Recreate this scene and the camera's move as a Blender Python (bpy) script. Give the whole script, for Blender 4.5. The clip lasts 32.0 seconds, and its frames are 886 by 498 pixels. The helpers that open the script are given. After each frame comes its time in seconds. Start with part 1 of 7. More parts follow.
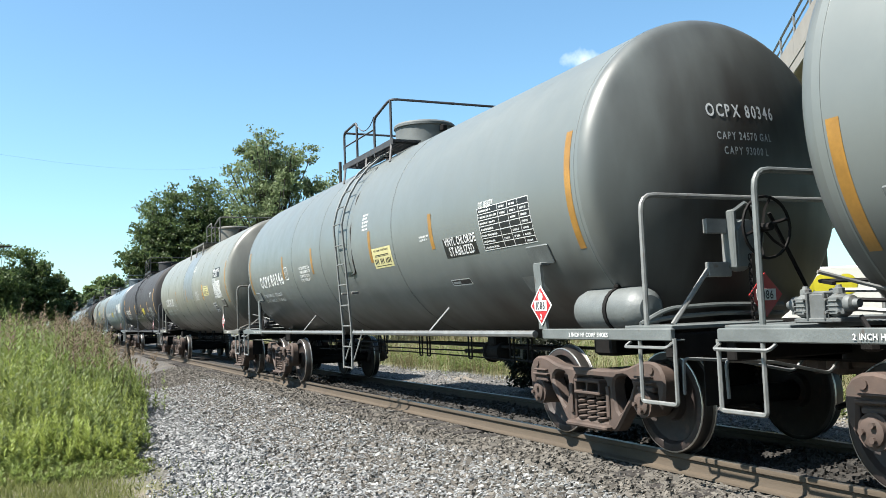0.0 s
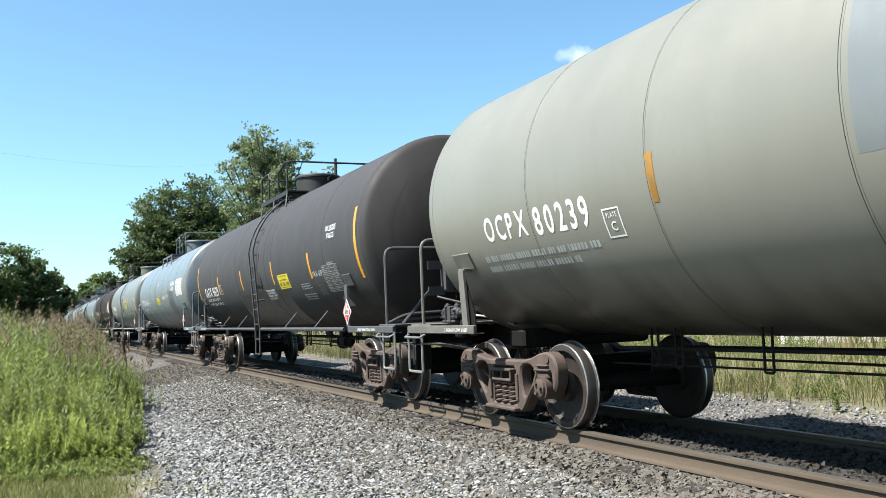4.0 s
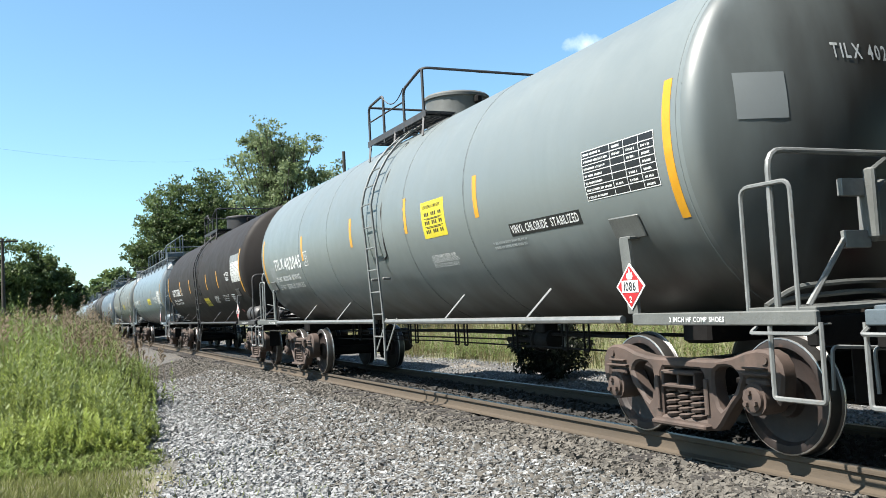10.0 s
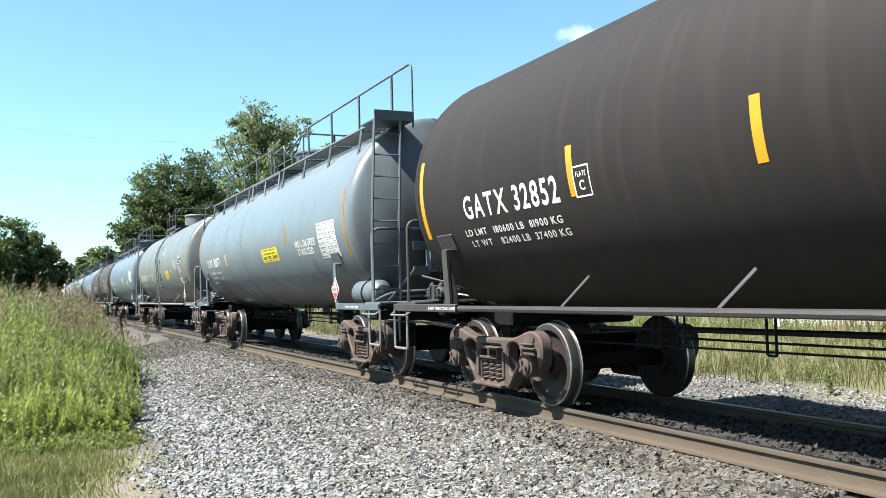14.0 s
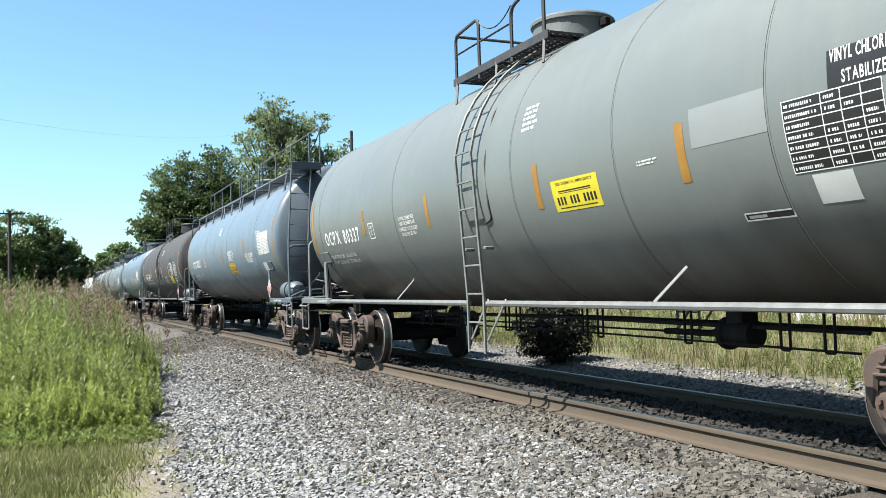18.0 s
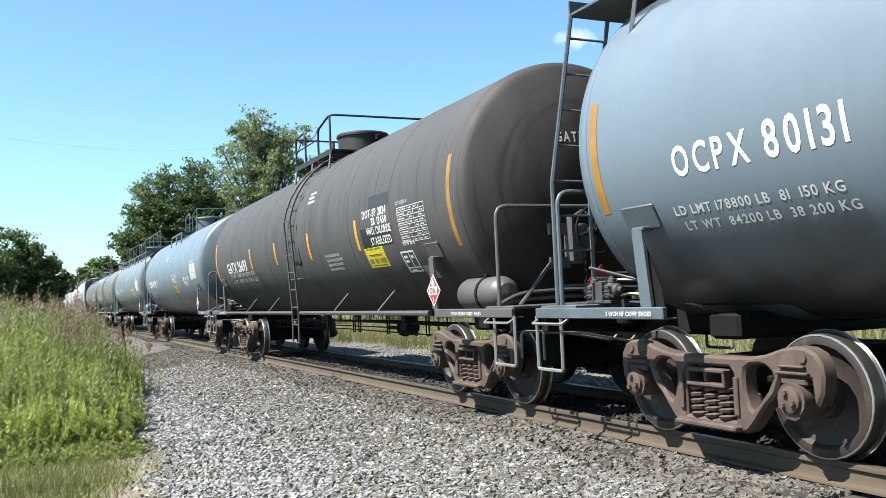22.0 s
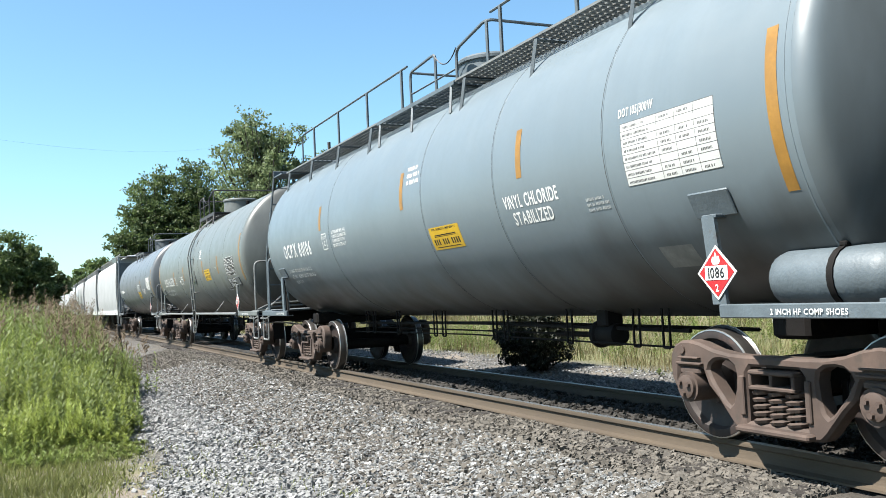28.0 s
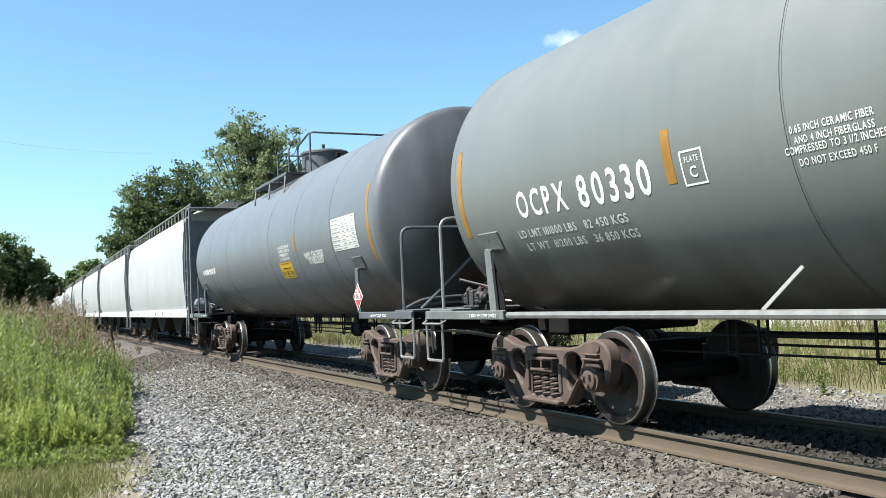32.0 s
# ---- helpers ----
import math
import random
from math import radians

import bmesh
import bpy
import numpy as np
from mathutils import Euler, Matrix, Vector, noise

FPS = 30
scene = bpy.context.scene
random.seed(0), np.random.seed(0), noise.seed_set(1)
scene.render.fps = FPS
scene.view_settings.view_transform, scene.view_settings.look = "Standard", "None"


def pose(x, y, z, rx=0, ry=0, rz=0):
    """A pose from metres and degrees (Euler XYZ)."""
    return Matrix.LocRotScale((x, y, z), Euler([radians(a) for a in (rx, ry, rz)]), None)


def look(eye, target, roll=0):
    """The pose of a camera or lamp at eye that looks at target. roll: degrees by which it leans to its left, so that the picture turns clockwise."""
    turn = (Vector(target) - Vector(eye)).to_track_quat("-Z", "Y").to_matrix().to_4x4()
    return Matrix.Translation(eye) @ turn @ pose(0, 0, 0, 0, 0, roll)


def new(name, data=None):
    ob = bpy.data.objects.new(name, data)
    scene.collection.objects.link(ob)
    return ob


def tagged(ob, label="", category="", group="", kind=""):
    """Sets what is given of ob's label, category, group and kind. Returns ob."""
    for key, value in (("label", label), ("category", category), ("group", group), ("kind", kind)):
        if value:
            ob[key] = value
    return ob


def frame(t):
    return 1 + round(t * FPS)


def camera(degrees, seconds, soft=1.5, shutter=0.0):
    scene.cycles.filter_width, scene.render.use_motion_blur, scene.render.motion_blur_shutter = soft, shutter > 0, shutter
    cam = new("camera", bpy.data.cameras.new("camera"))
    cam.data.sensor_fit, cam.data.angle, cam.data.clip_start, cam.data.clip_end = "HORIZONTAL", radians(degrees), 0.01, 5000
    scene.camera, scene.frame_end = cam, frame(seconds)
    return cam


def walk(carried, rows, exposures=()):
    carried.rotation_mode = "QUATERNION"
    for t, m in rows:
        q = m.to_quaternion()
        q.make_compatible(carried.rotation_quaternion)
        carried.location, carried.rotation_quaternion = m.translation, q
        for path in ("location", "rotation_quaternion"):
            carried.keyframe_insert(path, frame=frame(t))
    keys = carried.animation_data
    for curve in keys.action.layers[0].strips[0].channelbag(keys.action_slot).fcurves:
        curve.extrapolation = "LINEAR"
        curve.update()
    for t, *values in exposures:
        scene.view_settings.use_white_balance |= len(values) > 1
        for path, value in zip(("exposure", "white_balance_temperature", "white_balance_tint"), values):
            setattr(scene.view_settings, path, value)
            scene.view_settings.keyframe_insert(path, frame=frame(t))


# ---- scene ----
SPEED, BRAKE = 6.835, 0.01375   # metres a second towards -y at the start; the train slows gently
TRACK_X = 6.0          # centre line of the track
RAIL = 0.7525          # half the distance of the railheads
EYE = (0.0, 0.0, 1.307)

cam = camera(53.67, 32.0, soft=0.75)
PATH = [
    (0, 94.355, 2.123, -24.595),
    (0.5, 94.068, 2.463, -24.469),
    (1, 94.109, 2.332, -24.447),
    (1.5, 94.129, 2.631, -24.685),
    (2, 94.024, 2.543, -24.823),
    (2.5, 94.253, 2.606, -24.780),
    (3, 94.132, 2.655, -24.859),
    (3.5, 94.110, 2.383, -24.942),
    (5.5, 94.086, 2.254, -24.687),
    (6, 94.188, 2.136, -24.267),
    (6.5, 94.361, 2.135, -24.111),
    (7, 94.441, 2.688, -24.016),
    (7.5, 94.200, 3.072, -24.194),
    (8, 93.961, 3.219, -24.423),
    (8.5, 93.923, 3.034, -24.199),
    (9, 93.789, 3.270, -24.079),
    (9.5, 93.811, 3.031, -24.072),
    (10, 93.577, 2.997, -24.204),
    (10.5, 93.346, 2.553, -24.364),
    (11, 93.355, 2.415, -24.476),
    (11.5, 93.267, 2.146, -24.629),
    (12, 93.027, 2.437, -24.538),
    (12.5, 93.037, 2.140, -24.634),
    (13, 93.006, 2.248, -24.934),
    (13.5, 92.846, 2.248, -24.838),
    (14, 92.702, 1.580, -25.071),
    (14.5, 92.594, 1.853, -25.149),
    (16.5, 92.788, 1.629, -24.317),
    (17, 92.497, 1.334, -23.932),
    (17.5, 92.379, 1.415, -23.913),
    (18, 92.397, 1.708, -23.916),
    (18.5, 92.511, 1.881, -24.037),
    (19, 92.676, 1.879, -24.185),
    (19.5, 92.909, 2.026, -24.388),
    (20, 92.999, 2.046, -24.643),
    (20.5, 93.148, 2.226, -24.785),
    (21, 93.015, 2.292, -24.862),
    (21.5, 93.037, 2.294, -24.890),
    (22, 93.030, 2.437, -24.970),
    (22.5, 93.134, 2.444, -24.888),
    (23, 93.323, 2.367, -25.024),
    (23.5, 93.466, 2.329, -25.142),
    (24, 93.532, 2.603, -25.139),
    (24.5, 93.564, 2.710, -25.066),
    (25, 93.405, 2.556, -24.980),
    (25.5, 93.380, 2.616, -25.030),
    (27.5, 93.179, 2.377, -25.403),
    (28, 92.986, 2.767, -25.187),
    (28.5, 93.035, 2.626, -25.178),
    (29, 93.098, 2.606, -25.157),
    (29.5, 93.107, 2.543, -25.256),
    (30, 93.038, 2.472, -25.348),
    (30.5, 93.047, 2.814, -25.413),
    (31, 93.070, 2.795, -25.399),
    (31.5, 92.865, 2.898, -25.510),
    (32, 93.142, 2.601, -25.598),
]
# the camera opens up a little for the dark cars
EXPOSURES = (
    (0.0, 1.76), (1.0, 1.73), (3.0, 1.74), (6.0, 1.90), (7.0, 1.87), (8.0, 1.75), (9.0, 1.75), (10.0, 1.78),
    (11.0, 1.78), (12.0, 1.85), (13.0, 1.98), (14.0, 2.00), (17.0, 1.85), (18.0, 1.80), (20.0, 1.82), (21.0, 1.79),
    (22.0, 1.85), (23.0, 1.91), (24.0, 1.93), (25.0, 1.89), (28.0, 1.82), (29.0, 1.80), (31.0, 1.80), (32.0, 1.75))
walk(cam, [(t, pose(*EYE, rx, ry, rz)) for t, rx, ry, rz in PATH], exposures=EXPOSURES)

# ---- light ----
SUN_FROM = Vector((-0.575, 0.045, 0.82)).normalized()
world = bpy.data.worlds.new("sky")
world.use_nodes = True
scene.world = world
wn = world.node_tree.nodes
sky = wn.new("ShaderNodeTexSky")
sky.sky_type = "NISHITA"
sky.sun_disc = False
sky.sun_elevation = math.asin(SUN_FROM.z)
sky.sun_rotation = math.atan2(SUN_FROM.x, SUN_FROM.y)
sky.altitude, sky.air_density, sky.dust_density, sky.ozone_density = 50, 1.0, 0.8, 2.0
wn["Background"].inputs["Strength"].default_value = 0.0655
clear = wn.new("ShaderNodeMix")
clear.data_type, clear.blend_type = "RGBA", "MULTIPLY"
clear.inputs[0].default_value, clear.inputs[7].default_value = 1.0, (0.77, 1.0, 1.02, 1)
world.node_tree.links.new(sky.outputs[0], clear.inputs[6])
wtc, wmp, wln, wnz, wad, wrm, puff = (wn.new("ShaderNode" + k) for k in ("TexCoord", "Mapping", "VectorMath", "TexNoise", "Math", "MapRange", "Mix"))
wmp.inputs["Location"].default_value = (-0.545 * 26, -0.792 * 26, -0.276 * 44)
wmp.inputs["Scale"].default_value = (26, 26, 44)
wln.operation, wad.operation = "LENGTH", "ADD"
wnz.inputs["Scale"].default_value, wnz.inputs["Detail"].default_value = 70.0, 6.0
wrm.inputs[1].default_value, wrm.inputs[2].default_value, wrm.inputs[4].default_value = 1.05, 0.5, 0.6
puff.data_type = "RGBA"
puff.inputs[7].default_value = (6.5, 7.0, 7.4, 1)
for a, b in ((wtc.outputs["Generated"], wmp.inputs[0]), (wmp.outputs[0], wln.inputs[0]), (wtc.outputs["Generated"], wnz.inputs["Vector"]), (wln.outputs["Value"], wad.inputs[0]),
             (wnz.outputs["Fac"], wad.inputs[1]), (wad.outputs[0], wrm.inputs[0]), (wrm.outputs[0], puff.inputs[0]), (clear.outputs[2], puff.inputs[6]), (puff.outputs[2], wn["Background"].inputs["Color"])):
    world.node_tree.links.new(a, b)
sun = new("sun", bpy.data.lights.new("sun", "SUN"))
sun.data.energy, sun.data.angle, sun.data.color = 5.0, radians(0.55), (1.0, 0.96, 0.89)
sun.matrix_world = look((0, 0, 60), Vector((0, 0, 60)) - SUN_FROM)


# ---- materials ----
def mat(name, base, rough=0.6, metal=0.0, var=0.2, scale=2.0, bump=0.0, bump_scale=60.0, streak=None, second=None,
        second_at=0.6, spec=0.5, rand=0.0, fine=40.0, stretch=(1, 1, 1), coat=0.0, runs=(5.0, 0.50, 0.85)):
    """A surface with variation at two scales; second: the colour of its stains; streak: the colour of what has run down it."""
    m = bpy.data.materials.new(name)
    m.use_nodes = True
    nt = m.node_tree
    n, ln = nt.nodes, nt.links.new
    b = n["Principled BSDF"]
    tc = n.new("ShaderNodeTexCoord")
    mp = n.new("ShaderNodeMapping")
    mp.inputs["Scale"].default_value = stretch
    ln(tc.outputs["Object"], mp.inputs[0])

    def noise_of(sc, detail=5.0, vec=mp):
        t = n.new("ShaderNodeTexNoise")
        t.inputs["Scale"].default_value, t.inputs["Detail"].default_value = sc, detail
        ln(vec.outputs[0], t.inputs["Vector"])
        return t.outputs["Fac"]

    def mix(fac, a, c, kind="MIX"):
        x = n.new("ShaderNodeMix")
        x.data_type, x.blend_type = "RGBA", kind
        for sock, val in ((x.inputs[0], fac), (x.inputs[6], a), (x.inputs[7], c)):
            if isinstance(val, (int, float)):
                sock.default_value = val
            elif isinstance(val, tuple):
                sock.default_value = (*val[:3], 1)
            else:
                ln(val, sock)
        return x.outputs[2]

    def ramp(fac, lo, hi):
        r = n.new("ShaderNodeMapRange")
        r.inputs[1].default_value, r.inputs[2].default_value = lo, hi
        ln(fac, r.inputs[0])
        return r.outputs[0]

    lo, hi = tuple(c * (1 - var) for c in base), tuple(min(1, c * (1 + var)) for c in base)
    col = mix(ramp(noise_of(scale), 0.3, 0.7), lo, hi)
    col = mix(ramp(noise_of(fine, 3.0), 0.35, 0.75), col, mix(0.5, col, lo))
    if second:
        col = mix(ramp(noise_of(scale * 1.7, 8.0), second_at, second_at + 0.12), col, second)
    if streak:
        sm = n.new("ShaderNodeMapping")
        sm.inputs["Scale"].default_value = (0.5, runs[0], 0.35)
        ln(tc.outputs["Object"], sm.inputs[0])
        col = mix(ramp(noise_of(1.6, 6.0, sm), runs[1], runs[2]), col, streak)
    if rand:
        oi = n.new("ShaderNodeObjectInfo")
        gi = n.new("ShaderNodeNewGeometry")
        add = n.new("ShaderNodeMath")
        add.operation = "ADD"
        ln(oi.outputs["Random"], add.inputs[0])
        ln(gi.outputs["Random Per Island"], add.inputs[1])
        hs = n.new("ShaderNodeHueSaturation")
        ln(ramp2(n, ln, add.outputs[0], 0.0, 2.0, 1 - rand, 1 + rand), hs.inputs["Value"])
        ln(col, hs.inputs["Color"])
        col = hs.outputs[0]
    ln(col, b.inputs["Base Color"])
    rr = n.new("ShaderNodeMapRange")
    rr.inputs[3].default_value, rr.inputs[4].default_value = max(0, rough - 0.12), min(1, rough + 0.12)
    ln(noise_of(scale * 3.1), rr.inputs[0])
    ln(rr.outputs[0], b.inputs["Roughness"])
    b.inputs["Metallic"].default_value = metal
    b.inputs["Specular IOR Level"].default_value = spec
    b.inputs["Coat Weight"].default_value = coat
    if bump:
        bp = n.new("ShaderNodeBump")
        bp.inputs["Strength"].default_value, bp.inputs["Distance"].default_value = bump, 0.02
        ln(noise_of(bump_scale, 6.0), bp.inputs["Height"])
        ln(bp.outputs[0], b.inputs["Normal"])
    return m


def ramp2(n, ln, fac, lo, hi, a, c):
    r = n.new("ShaderNodeMapRange")
    for i, v in ((1, lo), (2, hi), (3, a), (4, c)):
        r.inputs[i].default_value = v
    ln(fac, r.inputs[0])
    return r.outputs[0]


def leaf_mat(name, base, rand=0.35, trans=0.25):
    """Leaves and blades: each one a little different, some light goes through."""
    m = mat(name, base, rough=0.55, var=0.25, scale=0.6, rand=rand, spec=0.3)
    nt = m.node_tree
    b = nt.nodes["Principled BSDF"]
    tl = nt.nodes.new("ShaderNodeBsdfTranslucent")
    mx = nt.nodes.new("ShaderNodeMixShader")
    mx.inputs[0].default_value = trans
    nt.links.new(b.inputs["Base Color"].links[0].from_socket, tl.inputs["Color"])
    nt.links.new(b.outputs[0], mx.inputs[1])
    nt.links.new(tl.outputs[0], mx.inputs[2])
    nt.links.new(mx.outputs[0], nt.nodes["Material Output"].inputs[0])
    return m


M_RUST = mat("cast_steel_rust", (0.0492, 0.0321, 0.0247), 0.8, 0.0, 0.35, 5, 0.12, 160, second=(0.038, 0.0274, 0.0213), second_at=0.56)
M_DARK = mat("greasy_black_steel", (0.0062, 0.00536, 0.00508), 0.75, 0.0, 0.4, 4, 0.1, 90, second=(0.0169, 0.0119, 0.00844), second_at=0.62, spec=0.15)
M_WHEEL = mat("wheel_steel", (0.0169, 0.0112, 0.00958), 0.65, 0.1, 0.35, 6, 0.06, 90, second=(0.0372, 0.0203, 0.0152), second_at=0.58)
M_TREAD = mat("dark_worn_tread", (0.0646, 0.0608, 0.0578), 0.38, 0.75, 0.25, 5)
M_EDGE = mat("bright_worn_edge", (0.42, 0.41, 0.39), 0.32, 0.9, 0.15, 6)
M_SEAM = mat("dark_joint_line", (0.0228, 0.022, 0.0205), 0.8, 0, 0.3, 3)
M_RAILHEAD = mat("rail_running_surface", (0.15, 0.135, 0.12), 0.42, 0.7, 0.2, 6, stretch=(1, 0.2, 1))
M_RAILWEB = mat("rail_brown_web", (0.0485, 0.0353, 0.0222), 0.85, 0.0, 0.22, 3, 0.15, 90, second=(0.0394, 0.0282, 0.0203), second_at=0.60, stretch=(1, 0.25, 1))
M_TIE = mat("creosoted_timber", (0.0169, 0.0135, 0.0112), 0.9, 0, 0.4, 6, 0.6, 30, stretch=(0.3, 4, 4))
M_GALV = mat("galvanised_pipe", (0.149, 0.153, 0.149), 0.5, 0.3, 0.2, 8, second=(0.117, 0.0935, 0.0748), second_at=0.64)
M_WHITE = mat("white_lettering", (0.459, 0.467, 0.459), 0.6, 0, 0.08, 9)
M_DULLWHITE = mat("faded_lettering", (0.239, 0.257, 0.257), 0.6, 0, 0.2, 14)
M_BLACK = mat("black_decal", (0.00508, 0.00508, 0.00564), 0.5, 0, 0.3, 9)
M_YELLOW = mat("yellow_reflective_strip", (0.42, 0.199, 0.00807), 0.38, 0, 0.12, 6)
M_OCHRE = mat("grimy_yellow_strip", (0.204, 0.104, 0.0175), 0.45, 0, 0.25, 4)
M_PANEL_Y = mat("yellow_panel", (0.403, 0.334, 0.0162), 0.5, 0, 0.12, 6)
M_PANEL_W = mat("white_panel", (0.377, 0.385, 0.373), 0.55, 0, 0.1, 5)
M_RED = mat("placard_red", (0.28, 0.00996, 0.0125), 0.45, 0, 0.12, 8)
M_GREYPLATE = mat("bare_metal_plate", (0.149, 0.154, 0.149), 0.5, 0.2, 0.25, 7)


# ---- mesh building ----
class Build:
    """Collects vertices and faces of one mesh."""

    def __init__(self):
        self.v, self.f = [], []

    def add(self, verts, faces):
        o = len(self.v)
        self.v += [tuple(p) for p in verts]
        self.f += [tuple(i + o for i in q) for q in faces]
        return self

    def box(self, c, s, m=None):
        x, y, z = (k / 2 for k in s)
        vs = [Vector((a * x, b * y, d * z)) for d in (-1, 1) for a, b in ((-1, -1), (1, -1), (1, 1), (-1, 1))]
        vs = [(m @ p if m else p) + Vector(c) for p in vs]
        return self.add(vs, [(3, 2, 1, 0), (4, 5, 6, 7), (0, 1, 5, 4), (1, 2, 6, 5), (2, 3, 7, 6), (3, 0, 4, 7)])

    def bevel_box(self, c, s, e=0.01, m=None):
        """A box with its edges taken off."""
        x, y, z = (k / 2 for k in s)
        vs = []
        rings = [(x - e, y - e, -z), (x, y, -z + e), (x, y, z - e), (x - e, y - e, z)]
        for rx, ry, rz in rings:
            k = min(e, rx, ry)
            vs += [Vector(p) for p in ((-rx + k, -ry, rz), (rx - k, -ry, rz), (rx, -ry + k, rz), (rx, ry - k, rz),
                                       (rx - k, ry, rz), (-rx + k, ry, rz), (-rx, ry - k, rz), (-rx, -ry + k, rz))]
        fs = [tuple(range(7, -1, -1)), tuple(range(24, 32))]
        for r in range(3):
            fs += [(r * 8 + i, r * 8 + (i + 1) % 8, r * 8 + 8 + (i + 1) % 8, r * 8 + 8 + i) for i in range(8)]
        return self.add([(m @ p if m else p) + Vector(c) for p in vs], fs)

    def tube(self, pts, r, n=6, closed=False):
        pts = [Vector(p) for p in pts]
        ringv, k = [], len(pts)
        for i, p in enumerate(pts):
            a = pts[(i - 1) % k] if closed or i else p
            b = pts[(i + 1) % k] if closed or i < k - 1 else p
            d = (b - a).normalized()
            up = Vector((0, 0, 1)) if abs(d.z) < 0.9 else Vector((1, 0, 0))
            if i and ringv:
                up = last
            s = d.cross(up).normalized()
            u = s.cross(d).normalized()
            last = u
            ringv += [p + r * (math.cos(t) * s + math.sin(t) * u) for t in (2 * math.pi * j / n for j in range(n))]
        fs = []
        for i in range(k if closed else k - 1):
            i2 = (i + 1) % k
            fs += [(i * n + j, i * n + (j + 1) % n, i2 * n + (j + 1) % n, i2 * n + j) for j in range(n)]
        if not closed:
            fs += [tuple(range(n - 1, -1, -1)), tuple((k - 1) * n + j for j in range(n))]
        return self.add(ringv, fs)

    def lathe(self, prof, axis="y", n=24, c=(0, 0, 0), caps=True, arc=(0, 2 * math.pi)):
        """prof: (along, radius) pairs."""
        full = abs(arc[1] - arc[0]) > 6.28
        m = n if full else n + 1
        vs = []
        for a, r in prof:
            for j in range(m):
                t = arc[0] + (arc[1] - arc[0]) * j / n
                p = {"y": (r * math.cos(t), a, r * math.sin(t)), "x": (a, r * math.cos(t), r * math.sin(t)),
                     "z": (r * math.cos(t), r * math.sin(t), a)}[axis]
                vs.append(Vector(p) + Vector(c))
        fs = []
        for i in range(len(prof) - 1):
            for j in range(n):
                q = (i * m + j, i * m + (j + 1) % m, (i + 1) * m + (j + 1) % m, (i + 1) * m + j)
                fs.append(q if axis != "y" else q[::-1])
        if caps and full:
            e = (len(prof) - 1) * m
            fs += [tuple(range(m)), tuple(range(e + m - 1, e - 1, -1))] if axis == "y" else \
                  [tuple(range(m - 1, -1, -1)), tuple(range(e, e + m))]
        return self.add(vs, fs)

    def prism(self, poly, x0, x1):
        """A (y, z) outline pushed from x0 to x1."""
        k = len(poly)
        vs = [(x0, *p) for p in poly] + [(x1, *p) for p in poly]
        fs = [tuple(range(k - 1, -1, -1)), tuple(range(k, 2 * k))] + [(i, (i + 1) % k, k + (i + 1) % k, k + i) for i in range(k)]
        return self.add(vs, fs)

    def mesh(self, name, material, sharp=35):
        me = bpy.data.meshes.new(name)
        me.from_pydata(self.v, [], self.f)
        me.materials.append(material)
        me.polygons.foreach_set("use_smooth", [True] * len(self.f))
        me.set_sharp_from_angle(angle=radians(sharp))
        me.update()
        return me


MESHES = {}


def part(name, bm, material, parent, label="", key=None, at=None):
    """Links one mesh under a thing or under a part. key: alike pieces share their mesh; bm may then be a function."""
    k = (key, material.name)
    if key is None or k not in MESHES:
        b = bm() if callable(bm) else bm
        me = b.mesh(name, material)
        if key is not None:
            MESHES[k] = me
    else:
        me = MESHES[k]
    ob = new(name, me)
    ob.parent = parent
    if at is not None:
        ob.matrix_local = at
    if label:
        tagged(ob, label)
    elif name in ("small_print", "lettering", "sill_lettering", "head_lettering", "notice_print", "record_ruling"):
        tagged(ob, kind="stuff")
    return ob


def thing(name, label, category, group="", kind="", at=(0, 0, 0)):
    ob = new(name)
    ob.empty_display_size = 0.2
    ob.location = at
    return tagged(ob, label, category, group, kind)


def solid(name, bm, material, label, category="", group="", kind="", at=(0, 0, 0), sharp=35):
    """A thing that is one mesh."""
    ob = new(name, bm.mesh(name, material, sharp))
    ob.location = at
    return tagged(ob, label, category, group, kind)


# ---- lettering ----
CHARS = "ABCDEFGHIJKLMNOPQRSTUVWXYZ0123456789.-/"
GLYPHS = {}


def make_glyphs():
    obs = []
    for ch in CHARS:
        cu = bpy.data.curves.new("glyph", "FONT")
        cu.body, cu.size, cu.resolution_u, cu.offset = ch, 1.0, 3, 0.020
        obs.append((ch, new("glyph", cu)))
    dg = bpy.context.evaluated_depsgraph_get()
    dg.update()
    for ch, ob in obs:
        me = bpy.data.meshes.new_from_object(ob.evaluated_get(dg))
        cut = bmesh.new()
        cut.from_mesh(me)
        for i in range(8):
            bmesh.ops.bisect_plane(cut, geom=cut.verts[:] + cut.edges[:] + cut.faces[:], plane_co=(0, -0.05 + 0.11 * i, 0), plane_no=(0, 1, 0))
        cut.to_mesh(me)
        cut.free()
        vs = [(v.co.x, v.co.y) for v in me.vertices]
        fs = [tuple(p.vertices) for p in me.polygons]
        x0, x1 = min(v[0] for v in vs), max(v[0] for v in vs)
        GLYPHS[ch] = ([(x - x0, y) for x, y in vs], fs, x1 - x0)
        bpy.data.meshes.remove(me)
        cu = ob.data
        bpy.data.objects.remove(ob)
        bpy.data.curves.remove(cu)


make_glyphs()


